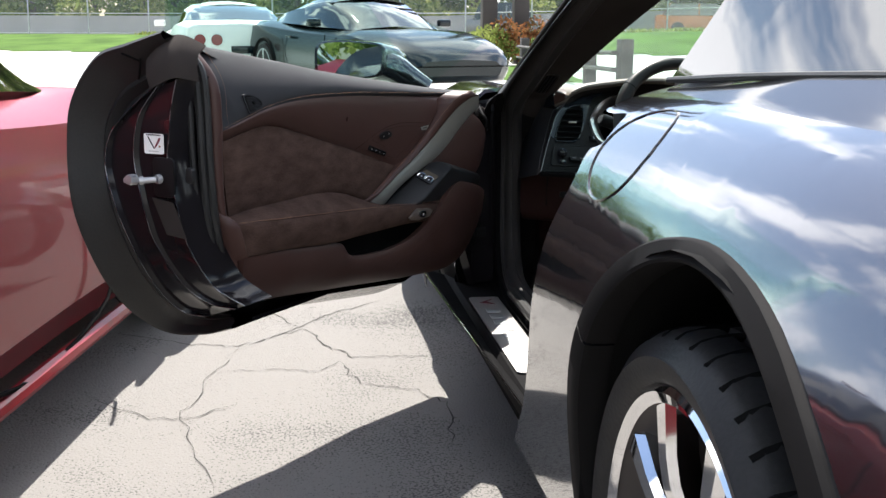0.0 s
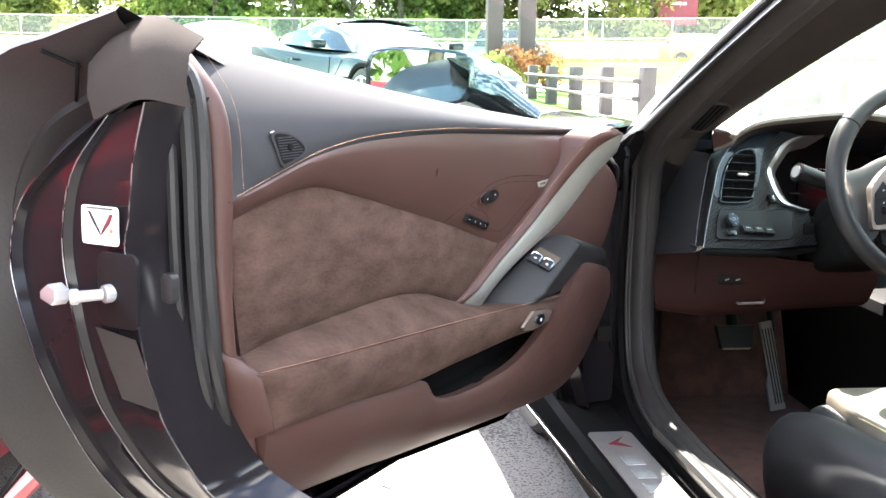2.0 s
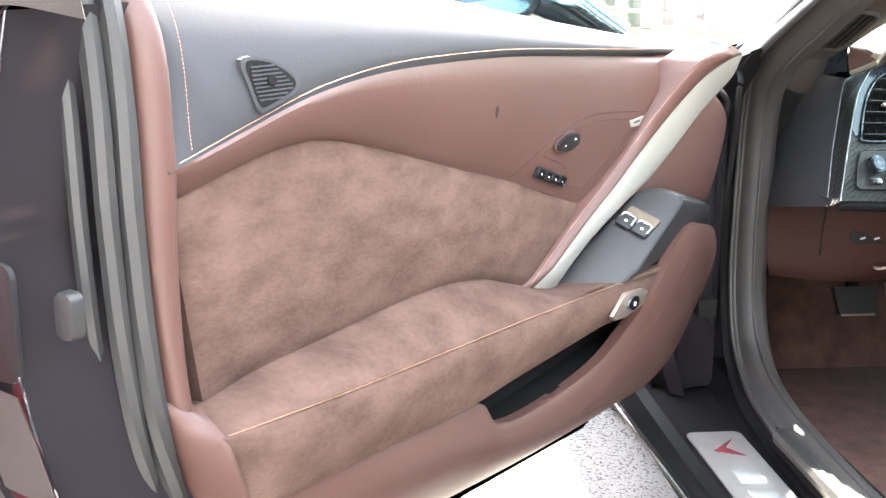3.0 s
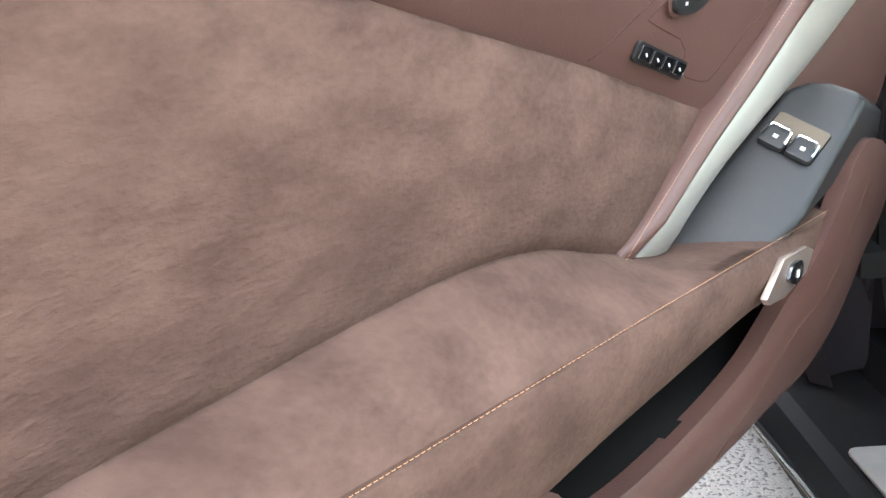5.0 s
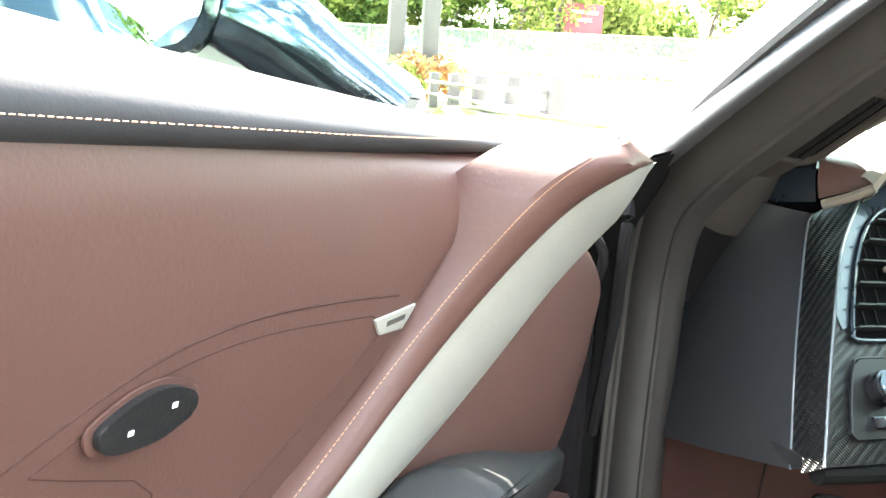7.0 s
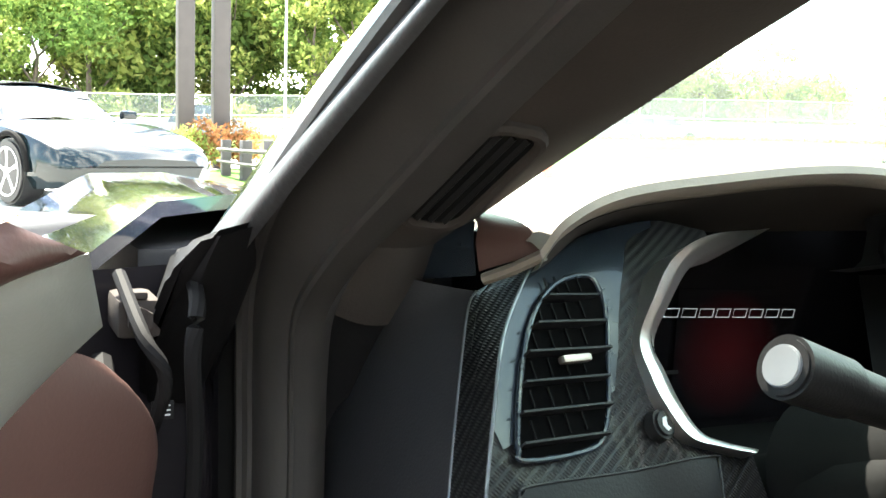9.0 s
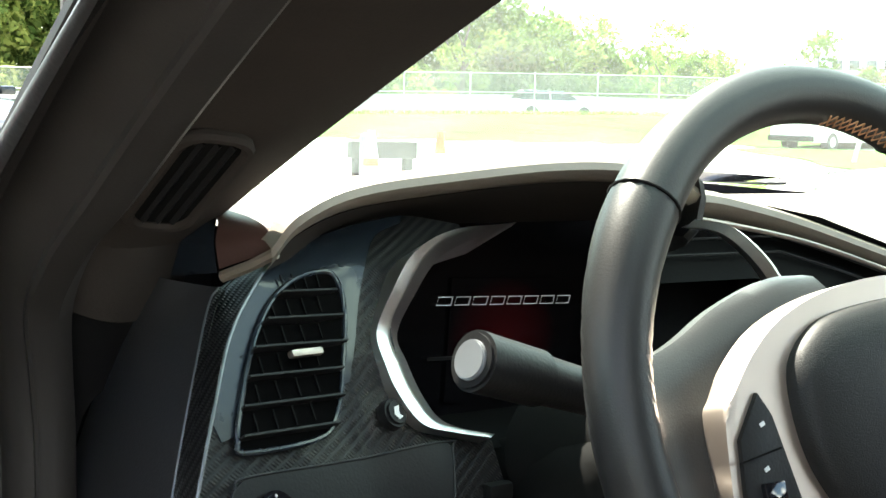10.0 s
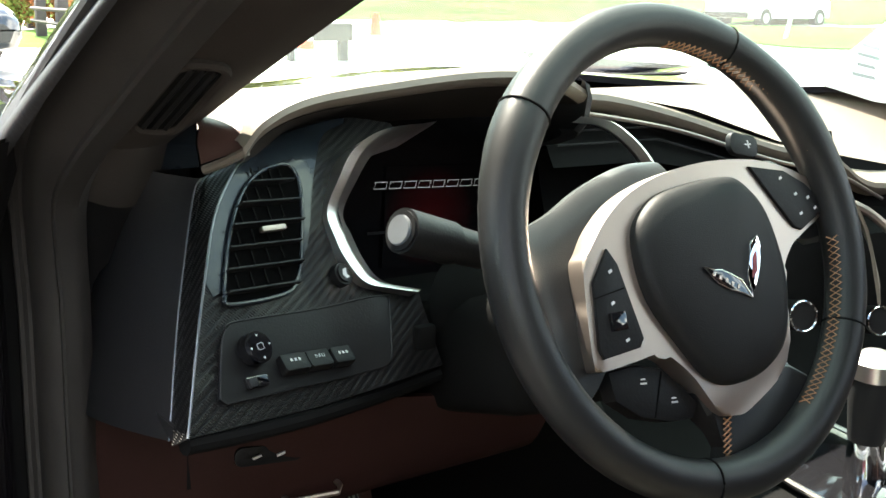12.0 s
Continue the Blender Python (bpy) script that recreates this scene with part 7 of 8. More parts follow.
# ---- neighbours, lot and distance ----
def coupe(name, label, paint, m, mirrors=True):
    """A low sports coupe: lofted body, glasshouse, four wheels, lamps and mirrors. Nose towards +y."""
    c = thing(name, label, "car")
    c.matrix_world = m
    st = [(-2.25, 0.70, 0.30, 0.80), (-2.15, 0.84, 0.24, 0.90), (-1.6, 0.93, 0.17, 0.93), (-1.0, 0.93, 0.16, 0.89), (-0.3, 0.90, 0.16, 0.84), (0.5, 0.89, 0.16, 0.80), (1.1, 0.92, 0.16, 0.80), (1.7, 0.91, 0.17, 0.70), (2.1, 0.80, 0.20, 0.56), (2.28, 0.60, 0.28, 0.45)]
    rows = []
    for y, w, lo, hi in st:
        rows.append([(-w * 0.9, y, lo), (-w, y, lo + 0.12), (-w * 1.0, y, lo + 0.6 * (hi - lo)), (-w * 0.95, y, hi - 0.06), (-w * 0.8, y, hi), (-w * 0.4, y, hi + 0.01), (0, y, hi + 0.02), (w * 0.4, y, hi + 0.01), (w * 0.8, y, hi), (w * 0.95, y, hi - 0.06), (w, y, lo + 0.6 * (hi - lo)), (w, y, lo + 0.12), (w * 0.9, y, lo)])
    cols = [curve(col, 41) for col in zip(*rows)]
    body = part("body", loft([list(r) for r in zip(*cols)], ring=True, caps=True), paint, c)
    gh = [(-1.75, 0.55, 0.90, 0.93), (-1.2, 0.66, 0.90, 1.08), (-0.6, 0.68, 0.88, 1.18), (-0.1, 0.66, 0.85, 1.19), (0.35, 0.62, 0.83, 1.06), (0.85, 0.55, 0.80, 0.83)]
    cols = [curve(col, 25) for col in zip(*[[(-w - 0.08, y, lo), (-w, y, lo + 0.7 * (hi - lo)), (-w * 0.8, y, hi), (0, y, hi + 0.03), (w * 0.8, y, hi), (w, y, lo + 0.7 * (hi - lo)), (w + 0.08, y, lo)] for y, w, lo, hi in gh])]
    part("glasshouse", loft([list(r) for r in zip(*cols)]), DARKGLASS, c, "tinted windows")
    part("roof", thick(loft([[(x, y, z + 0.045 - 0.06 * (x / 0.55) ** 2) for x in (-0.56, -0.45, -0.2, 0, 0.2, 0.45, 0.56)] for y, z in ((-0.85, 1.145), (-0.6, 1.18), (-0.3, 1.195), (0.05, 1.175))]), 0.012), paint, c)
    for sx in (-1, 1):
        part("side_skirt", tube([Vector((sx * 0.925, y, 0.185)) for y in (-0.95, -0.3, 0.4, 0.98)], 0.022, 8), paint, c)
    part("number_plate", block((0.34, 0.05, 0.11), pose(0, -2.245, 0.52), 0.006), BLACKGREEN, c)
    for sx in (-1, 1):
        part("door_line", tube(curve([(sx * 0.925, 0.55, 0.75), (sx * 0.935, 0.50, 0.45), (sx * 0.93, 0.40, 0.25), (sx * 0.93, -0.2, 0.20), (sx * 0.935, -0.62, 0.35), (sx * 0.93, -0.70, 0.70)], 24), 0.006, 5), DARK, c)
        part("door_handle", block((0.02, 0.16, 0.03), pose(sx * 0.925, -0.52, 0.72), 0.008), paint, c)
        part("side_vent", block((0.02, 0.26, 0.16), pose(sx * 0.93, 0.86, 0.45, 0, 0, 0), 0.009), DARK, c)
        for y in (-1.32, 1.35):
            t = part("wheel", rod((sx * 0.70, y, 0.32), (sx * 0.945, y, 0.32), 0.32, 32, 0.31, 0.02), TYRE, c)
            part("rim", revolve([(0.225, 0.938), (0.235, 0.951), (0.222, 0.953), (0.205, 0.935), (0.19, 0.90)], (0, y, 0.32), (sx, 0, 0), 32), STEEL, t, "pale alloy rim")
            part("rim_dish", rod((sx * 0.88, y, 0.32), (sx * 0.90, y, 0.32), 0.20, 28), DARK, t)
            for k in range(5):
                a = 2 * math.pi * k / 5 + 0.3
                part("spoke", tube([Vector((sx * 0.925, y + r * math.cos(a), 0.32 + r * math.sin(a))) for r in (0.0, 0.1, 0.215)], [0.035, 0.026, 0.032], 8), STEEL, t)
            part("arch_gap", tube([Vector((sx * 0.925, y + 0.35 * math.cos(q), 0.33 + 0.35 * math.sin(q))) for q in [math.pi * j / 16 for j in range(17)]], 0.03, 8), DARK, c)
        for x in (0.40, 0.66):
            part("tail_lamp", rod((sx * x * 0.92, -2.12, 0.66), (sx * x * 0.92, -2.275, 0.66), 0.085, 20, 0.08, 0.01), TAILLIGHT, c)
        if mirrors:
            part("door_mirror", block((0.18, 0.10, 0.10), pose(sx * 0.98, 0.35, 0.90), 0.03), paint, c)
    return c


coupe("red_coupe", "deep red sports coupe parked alongside", RED, pose(-2.82, 3.55, 0, 0, 0, -9), False)
h5 = math.degrees(math.atan2(-0.426, -0.905))
coupe("black_coupe", "dark green black sports coupe parked nose out", BLACKGREEN, pose(-0.30, 16.1, 0.16, 0, 0, h5))
coupe("white_coupe", "white sports coupe with round red tail lamps", WHITE, pose(-2.40, 19.6, 0.16, 0, 0, 10))
coupe("silver_coupe", "white sports coupe glaring in the sun", WHITE, pose(-4.9, 10.5, 0, 0, 0, 20))

# sign posts, rail, pole, cones
for x in (4.15, 5.05):
    tagged(part("sign_post", block((0.42, 0.42, 9.0), pose(x, 32.5, ground_z(x, 32.5) + 4.5), 0.02), BROWNSTEEL), "tall dark brown steel sign post", "sign post", "sign posts")
tagged(part("light_pole", rod((12.6, 55.0, 0.5), (12.6, 55.0, 11), 0.08, 12, 0.05), STEEL), "slim grey light pole behind the fence", "light pole")
sign = thing("roadside_sign", "dark red roadside sign with white lettering bars", "sign", at=(19.5, 62, 0.6))
part("board", block((2.2, 0.15, 2.0), Matrix.Translation((0, 0, 3.2)), 0.02), SIGNRED, sign)
part("post", block((0.3, 0.12, 2.4), Matrix.Translation((0, 0.02, 1.1)), 0.01), BROWNSTEEL, sign)
for z, w in ((3.75, 1.6), (3.35, 0.9)):
    part("lettering_bar", block((w, 0.02, 0.16), Matrix.Translation((0, -0.09, z))), WHITEPRINT, sign)


def rail_fence():
    r = thing("guard_rail", "weathered timber posts with two steel rails", "guard rail")
    a, b = Vector((3.98, 26.6)), Vector((3.40, 16.6))
    n = 5
    for k in range(n):
        p = a.lerp(b, k / (n - 1))
        part("post", block((0.19, 0.19, 0.78), pose(p.x, p.y, ground_z(p.x, p.y) + 0.385, 0, 0, 8 * (k % 3)), 0.015), WOOD, r)
    for z in (0.34, 0.58):
        part("rail", tube([Vector((a.lerp(b, f).x - 0.14, a.lerp(b, f).y, z + ground_z(*a.lerp(b, f)))) for f in (0, 0.25, 0.5, 0.75, 1)], 0.07, 8, squash=0.5), WOOD, r)


rail_fence()


def cone(x, y, body, band, z0, z1):
    c = thing("traffic_cone", "tall white and orange traffic cone on the lot", "traffic cone", "traffic cones", at=(x, y, ground_z(x, y) + 0.006))
    part("base", block((0.36, 0.36, 0.03), Matrix.Translation((0, 0, 0.015)), 0.01), body, c)
    part("body", rod((0, 0, 0.03), (0, 0, 0.66), 0.13, 20, 0.045), body, c)
    part("band", rod((0, 0, z0), (0, 0, z1), 0.135 - 0.13 * z0, 20, 0.137 - 0.13 * z1), band, c, "orange band")


cone(6.7, 17.5, WHITEPRINT, ORANGE, 0.36, 0.668)
cone(5.0, 16.1, WHITEPRINT, ORANGE, 0.22, 0.32)
bin_ = thing("lot_bollard", "slim blue grey bollard on the lot", "bollard", at=(5.05, 16.4, 0.006))
part("body", revolve([(0.0, 0.66), (0.05, 0.65), (0.07, 0.60), (0.075, 0.05), (0.10, 0.0), (0.0, 0.0)], (0, 0, 0), (0, 0, 1), 24), SILVERCAR, bin_)
bar = thing("lot_barrier", "low dark timber barrier on two short legs", "barrier", at=(5.75, 17.4, 0.006))
part("beam", block((1.0, 0.18, 0.24), pose(0, 0, 0.42), 0.02), WOOD, bar)
for x in (-0.38, 0.38):
    part("leg", block((0.12, 0.14, 0.32), pose(x, 0, 0.16), 0.01), WOOD, bar)


def van():
    v = thing("cargo_van", "white cargo van with dark rear windows and black tyres", "van")
    v.matrix_world = pose(32.4, 34.4, 0.006, 0, 0, -80)
    st = [(-2.85, 0.92, 0.42, 1.95), (-2.75, 0.98, 0.36, 2.08), (0.9, 0.98, 0.36, 2.10), (1.35, 0.97, 0.36, 2.02), (1.85, 0.95, 0.36, 1.32), (2.65, 0.90, 0.38, 1.10), (2.85, 0.80, 0.46, 0.98)]
    part("body", loft([[(-w, y, lo), (-w, y, 1.2 if hi > 1.33 else hi - 0.1), (-w * 0.86, y, hi - 0.08), (-w * 0.7, y, hi), (w * 0.7, y, hi), (w * 0.86, y, hi - 0.08), (w, y, 1.2 if hi > 1.33 else hi - 0.1), (w, y, lo)] for y, w, lo, hi in st], ring=True, caps=True), WHITE, v)
    part("rear_bumper", block((1.9, 0.16, 0.2), pose(0, -2.9, 0.47), 0.03), PLASTIC, v)
    part("number_plate", block((0.3, 0.02, 0.15), pose(0.1, -2.86, 0.95), 0.005), STEEL, v)
    part("windscreen", block((1.5, 0.02, 0.72), pose(0, 1.64, 1.66, 36), 0.005), DARKGLASS, v)
    for sx in (-1, 1):
        for y in (-1.75, 1.85):
            w = part("wheel", rod((sx * 0.7, y, 0.36), (sx * 1.0, y, 0.36), 0.36, 24, 0.35, 0.02), TYRE, v)
            part("hub_cap", rod((sx * 0.99, y, 0.36), (sx * 1.01, y, 0.36), 0.2, 20, 0.17), STEEL, w)
        part("side_window", block((0.02, 1.05, 0.46), pose(sx * 0.945, -0.35, 1.55, 0, sx * -9), 0.005), DARKGLASS, v)
        part("door_window", block((0.02, 0.72, 0.46), pose(sx * 0.94, 1.0, 1.52, 0, sx * -9), 0.005), DARKGLASS, v)
        part("rear_window", block((0.62, 0.02, 0.60), pose(sx * 0.42, -2.85, 1.55, 4), 0.005), DARKGLASS, v)
        part("tail_lamp", block((0.08, 0.03, 0.35), pose(sx * 0.9, -2.86, 1.2), 0.01), TAILLIGHT, v)
        part("door_mirror", block((0.2, 0.08, 0.26), pose(sx * 1.1, 1.35, 1.35), 0.03), PLASTIC, v)
    part("lettering_bar", block((0.01, 1.0, 0.22), pose(0.985, -1.6, 1.42), 0.002), PALEBLUE, v)
    part("side_rail", block((0.02, 1.6, 0.03), pose(0.985, -1.5, 1.0), 0.004), DARK, v)


van()


def saloon(name, label, paint, m, tall=1.45):
    """A plain road car or estate: body, glasshouse, wheels, lamps."""
    c = thing(name, label, "car", "cars on the road")
    c.matrix_world = m
    st = [(-2.2, 0.78, 0.35, 0.85), (-2.1, 0.86, 0.28, 0.95), (0.9, 0.88, 0.25, 0.95), (1.9, 0.84, 0.28, 0.80), (2.2, 0.70, 0.36, 0.65)]
    cols = [curve(k, 17) for k in zip(*[[(-w * 0.9, y, lo), (-w, y, lo + 0.2), (-w, y, hi - 0.15), (-w * 0.88, y, hi), (w * 0.88, y, hi), (w, y, hi - 0.15), (w, y, lo + 0.2), (w * 0.9, y, lo)] for y, w, lo, hi in st])]
    part("body", loft([list(r) for r in zip(*cols)], ring=True, caps=True), paint, c)
    part("glasshouse", loft([[(-0.84, y0, 0.92), (-0.66, y1, tall - 0.04), (-0.5, y1, tall), (0.5, y1, tall), (0.66, y1, tall - 0.04), (0.84, y0, 0.92)] for y0, y1 in ((-2.0, -1.7), (-1.0, -0.9), (0.2, 0.0), (1.1, 0.35))]), DARKGLASS, c)
    part("roof", thick(loft([[(x, y, tall + 0.012 - 0.05 * (x / 0.6) ** 2) for x in (-0.6, -0.3, 0, 0.3, 0.6)] for y in (-1.72, -0.9, 0.0, 0.36)]), 0.02), paint, c)
    for sx in (-1, 1):
        for y in (-1.35, 1.35):
            part("wheel", rod((sx * 0.66, y, 0.32), (sx * 0.9, y, 0.32), 0.32, 20, 0.31), TYRE, c)
        part("pillar", block((0.05, 0.06, tall - 0.95), pose(sx * 0.75, -0.4, (tall + 0.93) / 2, 0, sx * -20), 0.01), paint, c)
        part("tail_lamp", block((0.2, 0.04, 0.12), pose(sx * 0.66, -2.18, 0.78), 0.01), TAILLIGHT, c)
    return c


for s0, d, paint, tall, nm, lb in ((2.0, 4.0, SILVERCAR, 1.75, "road_car", "grey estate car passing behind the fence"), (23.5, 5.0, WHITE, 1.4, "road_car", "white saloon car on the road behind the fence"), (11.0, 3.6, ORANGECAR, 1.5, "road_car", "orange car on the road behind the fence"), (62, 3, WHITE, 1.5, "road_car", "white saloon car on the road behind the fence")):
    q = FENCE_A + ALONG * s0 + ACROSS * d
    saloon(nm, lb, paint, pose(q.x, q.y, ground_z(*q) - 0.25, 0, 0, -math.degrees(math.atan2(ALONG.x, ALONG.y))), tall)

# grass strips and islands
sheet("grass", GRASS, lambda x, y: -10.8 < past(x, y) < 0.8, 0.03, 0.8, (-60, 110, 10, 80), "bright mown grass verge", "structure", "grass")
kerb_o = smooth_outline([(15.0, 16.6), (18.5, 22.5), (23.7, 30.5), (27.5, 31.0), (33, 27), (34, 17), (24, 13)], 60)
tagged(part("kerb", prism(kerb_o, 0.15, Matrix(), 0.02, -0.01), CONCRETE), "grey concrete kerb round the grass island", "kerb", "", "structure")
tagged(part("grass", prism([(24.5 + (x - 24.5) * 0.975, 22.5 + (y - 22.5) * 0.975) for x, y in kerb_o], 0.19, Matrix(), 0.03, -0.01), GRASS), "mown grass island in the lot", "grass", "", "structure")
tagged(part("grass", prism(smooth_outline([(1.6, 17.2), (2.3, 21.0), (3.2, 26.0), (5.0, 31.5), (6.2, 31.0), (4.6, 25), (3.9, 20), (3.0, 16.6)], 50), 0.05, Matrix(), 0.02, -0.01), GRASS), "strip of grass beside the guard rail", "grass", "", "structure")
tagged(part("drain", block((2.6, 1.2, 0.10), pose(17.0, 18.2, 0.05, 0, 0, 55), 0.01), CONCRETE), "concrete drain at the island edge", "drain")
tagged(part("marker_post", rod((18.2, 20.5, 0.1), (18.35, 20.45, 0.85), 0.05, 10), STEEL), "leaning grey marker post", "post")


def tufts(name, label, n, area, seed, size):
    """Blades of grass as many small triangles."""
    rng = np.random.default_rng(seed)
    verts, faces = [], []
    for k in range(n):
        x, y = area(rng)
        z = ground_z(x, y) + 0.02
        a, h = rng.uniform(0, 6.28), size * rng.uniform(0.5, 1.3)
        dx, dy = math.cos(a) * h * 0.35, math.sin(a) * h * 0.35
        i = len(verts)
        verts += [(x - dx, y - dy, z), (x + dx, y + dy, z), (x + rng.normal() * h * 0.4, y + rng.normal() * h * 0.4, z + h)]
        faces.append((i, i + 1, i + 2))
    me = bpy.data.meshes.new(name)
    me.from_pydata(verts, [], faces)
    me.materials.append(LEAF2)
    tagged(new(name, me), label, "grass", "", "stuff")


def verge(rng):
    q = FENCE_A + ALONG * rng.uniform(-15, 60) + ACROSS * rng.uniform(-1.8, 0.6)
    return q.x, q.y


tufts("grass_tufts", "uneven long grass along the fence foot", 7000, verge, 3, 0.16)

def fence():
    f = thing("chain_link_fence", "grey chain link fence on steel posts", "fence")
    L = 130
    start = FENCE_A - ALONG * 45
    for k in range(int(L / 3.0)):
        p = start + ALONG * 3.0 * k
        z = ground_z(*p)
        part("post", rod((p.x, p.y, z - 0.1), (p.x, p.y, z + 1.9), 0.035, 8), STEEL, f)
    for h in (0.08, 1.85, 1.0):
        part("rail", tube([Vector((*(start + ALONG * 3.0 * k), ground_z(*(start + ALONG * 3.0 * k)) + h)) for k in range(0, 43, 3)], 0.02, 6), STEEL, f)
    rows = []
    for k in range(0, 44):
        p = start + ALONG * 3.0 * k
        rows.append([Vector((p.x, p.y, ground_z(*p) + 0.05)), Vector((p.x, p.y, ground_z(*p) + 1.85))])
    part("wire_mesh", loft(rows), WIRE, f, "pale open wire mesh")
    b = thing("barrier_wall", "long low grey concrete road barrier", "barrier", kind="structure")
    rows = []
    for k in range(-20, 45):
        p = FENCE_A + ALONG * 3.0 * k + ACROSS * 6
        z = ground_z(*p)
        rows.append([Vector((*(p + ACROSS * d), z + h)) for d, h in ((-0.3, 0), (-0.12, 0.35), (-0.08, 0.95), (0.08, 0.95), (0.3, 0))])
    part("wall", loft(rows), CONCRETE, b)


fence()


def foliage(name, label, blobs, mat, leaf, per, seed, kind="stuff", category="trees", z0=0.0, parent=None):
    """A crown of many small leaf quads scattered on uneven clumps."""
    rng = np.random.default_rng(seed)
    verts, faces = [], []
    for (x, y, z, r) in blobs:
        n = int(per * r * r)
        d = rng.normal(size=(n, 3))
        d /= np.linalg.norm(d, axis=1)[:, None]
        c = np.array((x, y, z)) + d * r * (0.55 + 0.5 * rng.random((n, 1))) * np.array((1, 1, 0.9))
        a, b = rng.normal(size=(n, 3)), rng.normal(size=(n, 3))
        a /= np.linalg.norm(a, axis=1)[:, None]
        b /= np.linalg.norm(b, axis=1)[:, None]
        s = leaf * (0.6 + 0.8 * rng.random((n, 1)))
        q = np.stack([c - s * a, c + s * b * 0.6, c + s * a, c - s * b * 0.6], 1).reshape(-1, 3)
        i0 = len(verts)
        verts += q.tolist()
        faces += [(i0 + 4 * k, i0 + 4 * k + 1, i0 + 4 * k + 2, i0 + 4 * k + 3) for k in range(n)]
    me = bpy.data.meshes.new(name)
    me.from_pydata(verts, [], faces)
    me.materials.append(mat)
    ob = new(name, me)
    ob.parent = parent
    return tagged(ob, label, category, "", kind) if not parent else ob


def crown(x, y, z, height, spread, seed):
    """Clumps of a tree crown, uneven and with gaps."""
    r = random.Random(seed)
    out = []
    for k in range(26):
        h = r.random() ** 0.8
        wide = spread * (0.35 + 0.65 * math.sin(math.pi * min(0.95, 0.15 + 0.8 * h)))
        a, d = r.uniform(0, 6.28), wide * r.random() ** 0.5
        out.append((x + d * math.cos(a), y + d * math.sin(a), z + height * (0.18 + 0.8 * h), spread * r.uniform(0.22, 0.42)))
    return out


def tree(x, y, height, spread, mat, seed, label):
    r = random.Random(seed)
    z = ground_z(x, y)
    t = thing("tree", label, "tree", "trees round the lot")
    trunk = [Vector((x + r.uniform(-0.1, 0.1) * k, y, z - 0.2 + height * 0.17 * k)) for k in range(5)]
    part("trunk", tube(trunk, [0.22, 0.18, 0.14, 0.10, 0.05], 8), BARK, t)
    for k in range(5):
        p = trunk[1 + k % 3]
        a = r.uniform(0, 6.28)
        part("limb", tube([p, p + Vector((math.cos(a) * spread * 0.35, math.sin(a) * spread * 0.35, height * 0.14)), p + Vector((math.cos(a) * spread * 0.7, math.sin(a) * spread * 0.7, height * 0.30))], [0.08, 0.05, 0.02], 6), BARK, t)
    foliage("crown", "", crown(x, y, z, height, spread, seed), mat, 0.17, 130, seed, parent=t)


rng = random.Random(5)
for k in range(22):
    s0 = -30 + 3.6 * k + rng.uniform(-1, 1)
    q = FENCE_A + ALONG * s0 + ACROSS * rng.uniform(13, 19)
    top = rng.uniform(8.5, 12.0) if s0 < 16 else rng.uniform(5.5, 7.5) if s0 < 36 else rng.uniform(2.6, 3.6)
    if s0 > 38 and k % 2:
        continue
    tree(q.x, q.y, top, top * rng.uniform(0.26, 0.36), (LEAF2, LEAF, LEAF2)[k % 3], 40 + k, "sunlit broadleaf tree behind the fence")
for k, (x, y) in enumerate(((-10.5, -13.0), (-14.5, -9.0), (-7.0, -17.0), (-19.0, -14.0))):
    tree(x, y, 6.5 + 0.6 * k, 2.2, (LEAF, LEAF2)[k % 2], 90 + k, "leafy tree at the edge of the lot")
for k, (x, y, top, wide) in enumerate(((45.8, 48.3, 4.6, 1.5), (44.2, 49.8, 3.0, 0.9), (47.4, 46.5, 2.7, 1.2), (48.6, 45.1, 2.5, 1.0), (49.6, 44.2, 3.2, 0.9), (41.8, 52.0, 3.6, 1.3))):
    tree(x, y, top, wide, (LEAF, LEAF2)[k % 2], 70 + k, "small sunlit tree before the building")
for name, mat, seed in (("woods", LEAF, 1), ("woods", LEAF2, 2), ("woods", LEAF, 3)):
    blobs = []
    for k in range(110):
        s0 = rng.uniform(-55, 75)
        deep = rng.uniform(15, 30)
        if s0 > 29.5 + 0.52 * deep:
            continue
        q = FENCE_A + ALONG * s0 + ACROSS * deep
        top = 10.0 if s0 < 14 else max(4.0, 10.0 - (s0 - 14) * 0.28)
        h = rng.uniform(0.05, 1.0)
        blobs.append((q.x, q.y, 0.6 + h * top, rng.uniform(1.3, 2.4)))
    foliage(name, "dense sunlit broadleaf woods behind the fence", blobs, mat, 0.26, 190, seed)
bushes = [FENCE_A + ALONG * rng.uniform(-40, 70) + ACROSS * rng.uniform(10, 14) for k in range(70)]
foliage("undergrowth", "low green undergrowth along the road", [(q.x, q.y, 0.8 + rng.uniform(0, 1.6 if q.x < 36 else 0.4), rng.uniform(0.9, 1.5) if q.x < 36 else rng.uniform(0.7, 1.0)) for q in bushes], LEAF2, 0.2, 170, 9, "stuff", "bushes")
foliage("shrub", "red tipped ornamental shrub at the sign posts", [(4.9 + 0.55 * math.cos(k), 31.2 + 0.4 * math.sin(k * 2), 0.42 + 0.20 * (k % 4), 0.36) for k in range(11)], LEAFRED, 0.06, 1300, 7, "", "shrub")
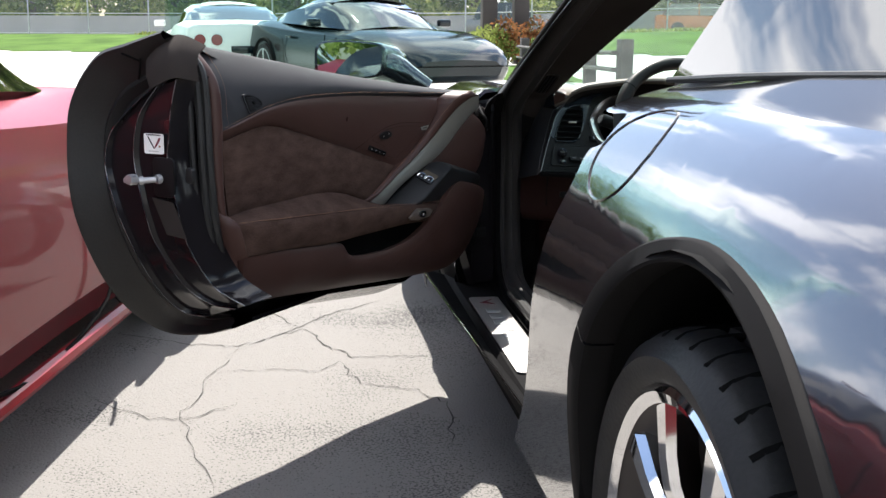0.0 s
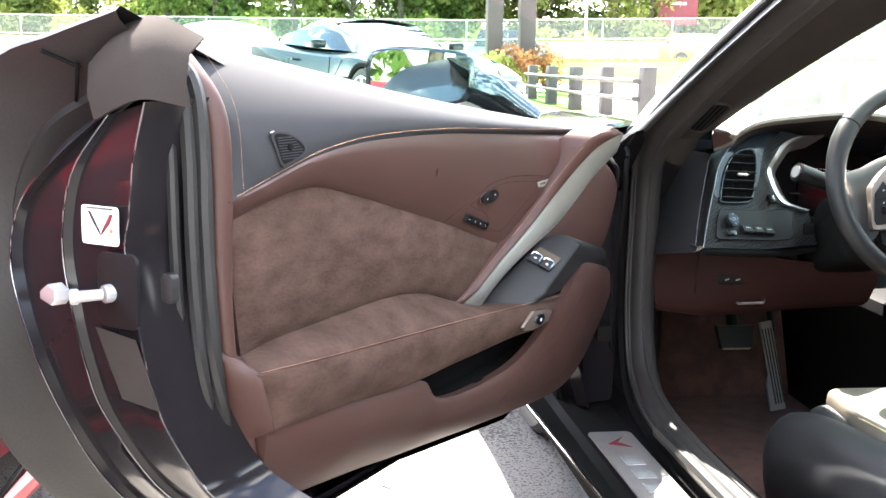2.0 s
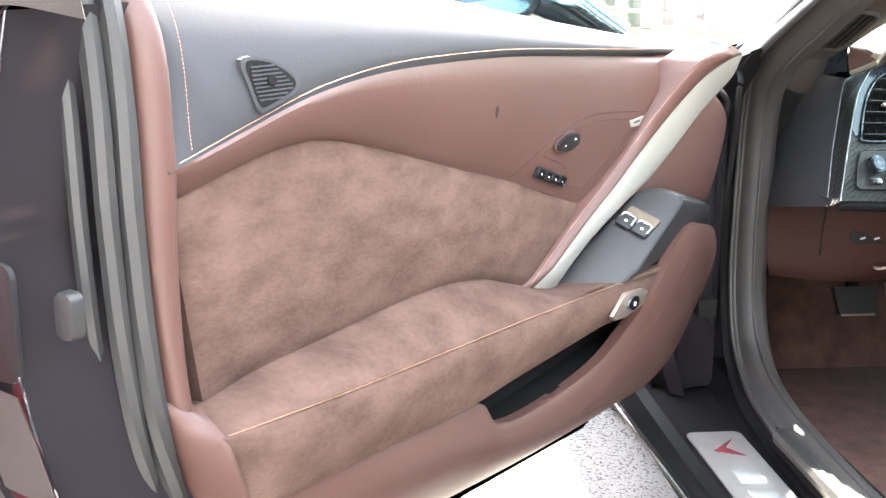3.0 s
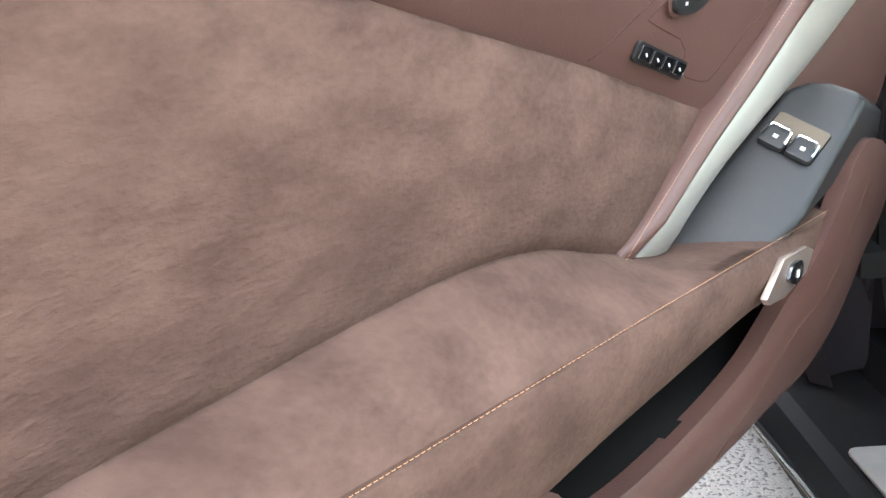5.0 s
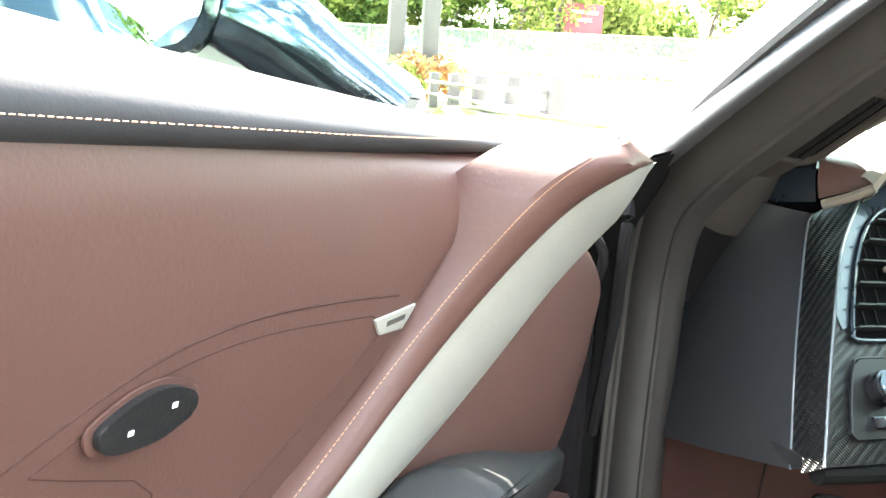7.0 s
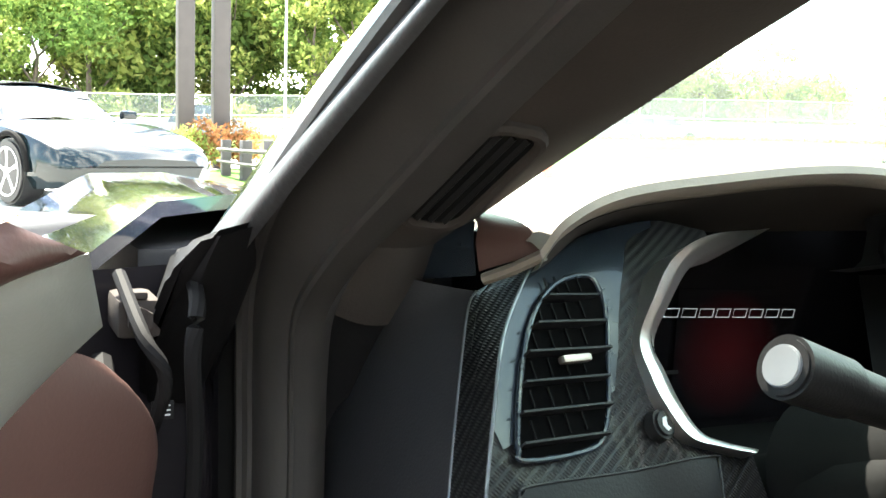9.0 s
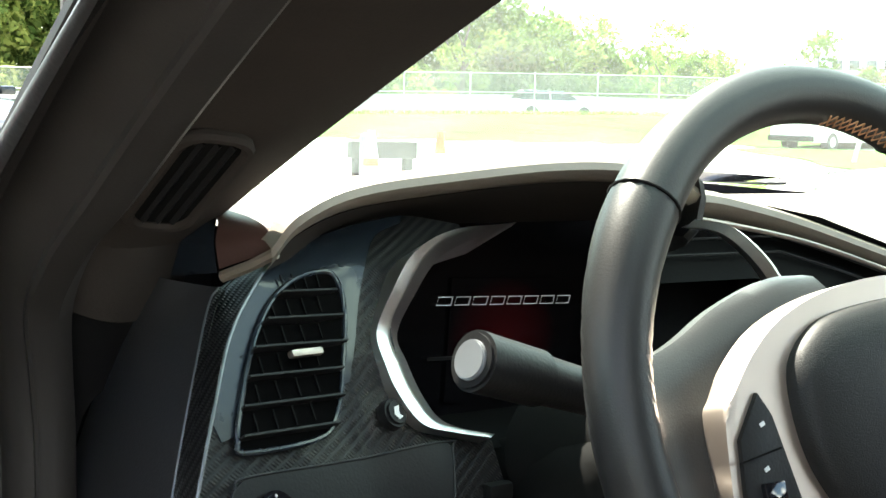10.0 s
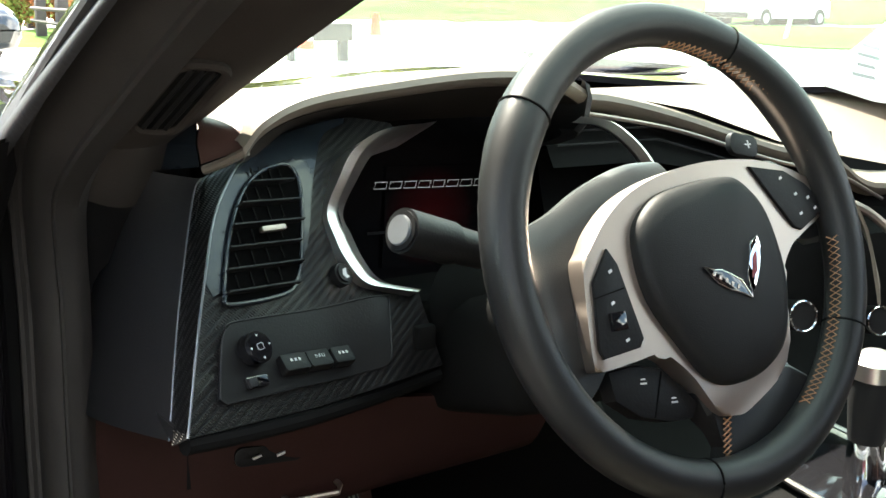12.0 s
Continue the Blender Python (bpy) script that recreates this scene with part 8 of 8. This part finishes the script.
foliage("hedge", "yellow green flowering hedge along the lot", [(-4.4 - 0.42 * k, -5.6 + 0.30 * k + 0.2 * math.sin(3 * k), 0.35 + 0.2 * (k % 3), 0.5) for k in range(16)], LEAF2, 0.06, 900, 17, "", "hedge")
foliage("shrub", "yellow green ornamental shrub at the sign posts", [(3.9 + 0.45 * math.cos(k), 31.0 + 0.4 * math.sin(k * 2), 0.4 + 0.18 * (k % 3), 0.38) for k in range(8)], LEAF2, 0.06, 1300, 8, "", "shrub")


def building():
    b = thing("office_building", "pale teal commercial building with a brick wing", "building")
    b.matrix_world = pose(138.6, 132, 0.0, 0, 0, -46)
    part("wall", block((22, 12, 9.2), Matrix.Translation((-4, 8, 4.6)), 0.05), PALEBLUE, b)
    part("roof_edge", block((22.4, 12.4, 0.5), Matrix.Translation((-4, 8, 9.3)), 0.03), CONCRETE, b)
    part("brick_wing", block((10.5, 8, 9.0), Matrix.Translation((5.2, 0, 4.5)), 0.05), BRICKRED, b)
    part("brick_parapet", block((10.9, 8.4, 0.7), Matrix.Translation((5.2, 0, 9.3)), 0.03), CONCRETE, b)
    part("upper_storey", block((24, 12, 3.6), Matrix.Translation((6, 18, 11.2)), 0.05), PALEBLUE, b)
    for k in range(7):
        w = part("window", block((1.6, 0.1, 1.6), Matrix.Translation((-2.5 + 2.7 * k, 11.97, 11.3)), 0.02), DARKGLASS, b)
        part("sill", block((1.8, 0.2, 0.14), Matrix.Translation((-2.5 + 2.7 * k, 11.92, 10.42)), 0.01), CONCRETE, w)
    for z in (3.4, 6.6):
        for k in range(4):
            part("window", block((1.3, 0.1, 1.7), Matrix.Translation((2.4 + 1.9 * k, -4.03, z)), 0.02), DARKGLASS, b)


building()
gs = thing("road_sign", "green road sign with white lettering bars on a post", "sign", at=(44.5, 37.6, 0.4))
gs.rotation_euler = (0, 0, radians(-50))
part("board", block((2.6, 0.08, 1.5), Matrix.Translation((0.9, 0, 3.2)), 0.02), SIGNGREEN, gs)
part("post", rod((0, 0.1, 0), (0, 0.1, 3.6), 0.1, 10), STEEL, gs)
for z in (3.5, 3.0):
    part("lettering_bar", block((1.5, 0.02, 0.22), Matrix.Translation((1.0, -0.05, z))), WHITEPRINT, gs)
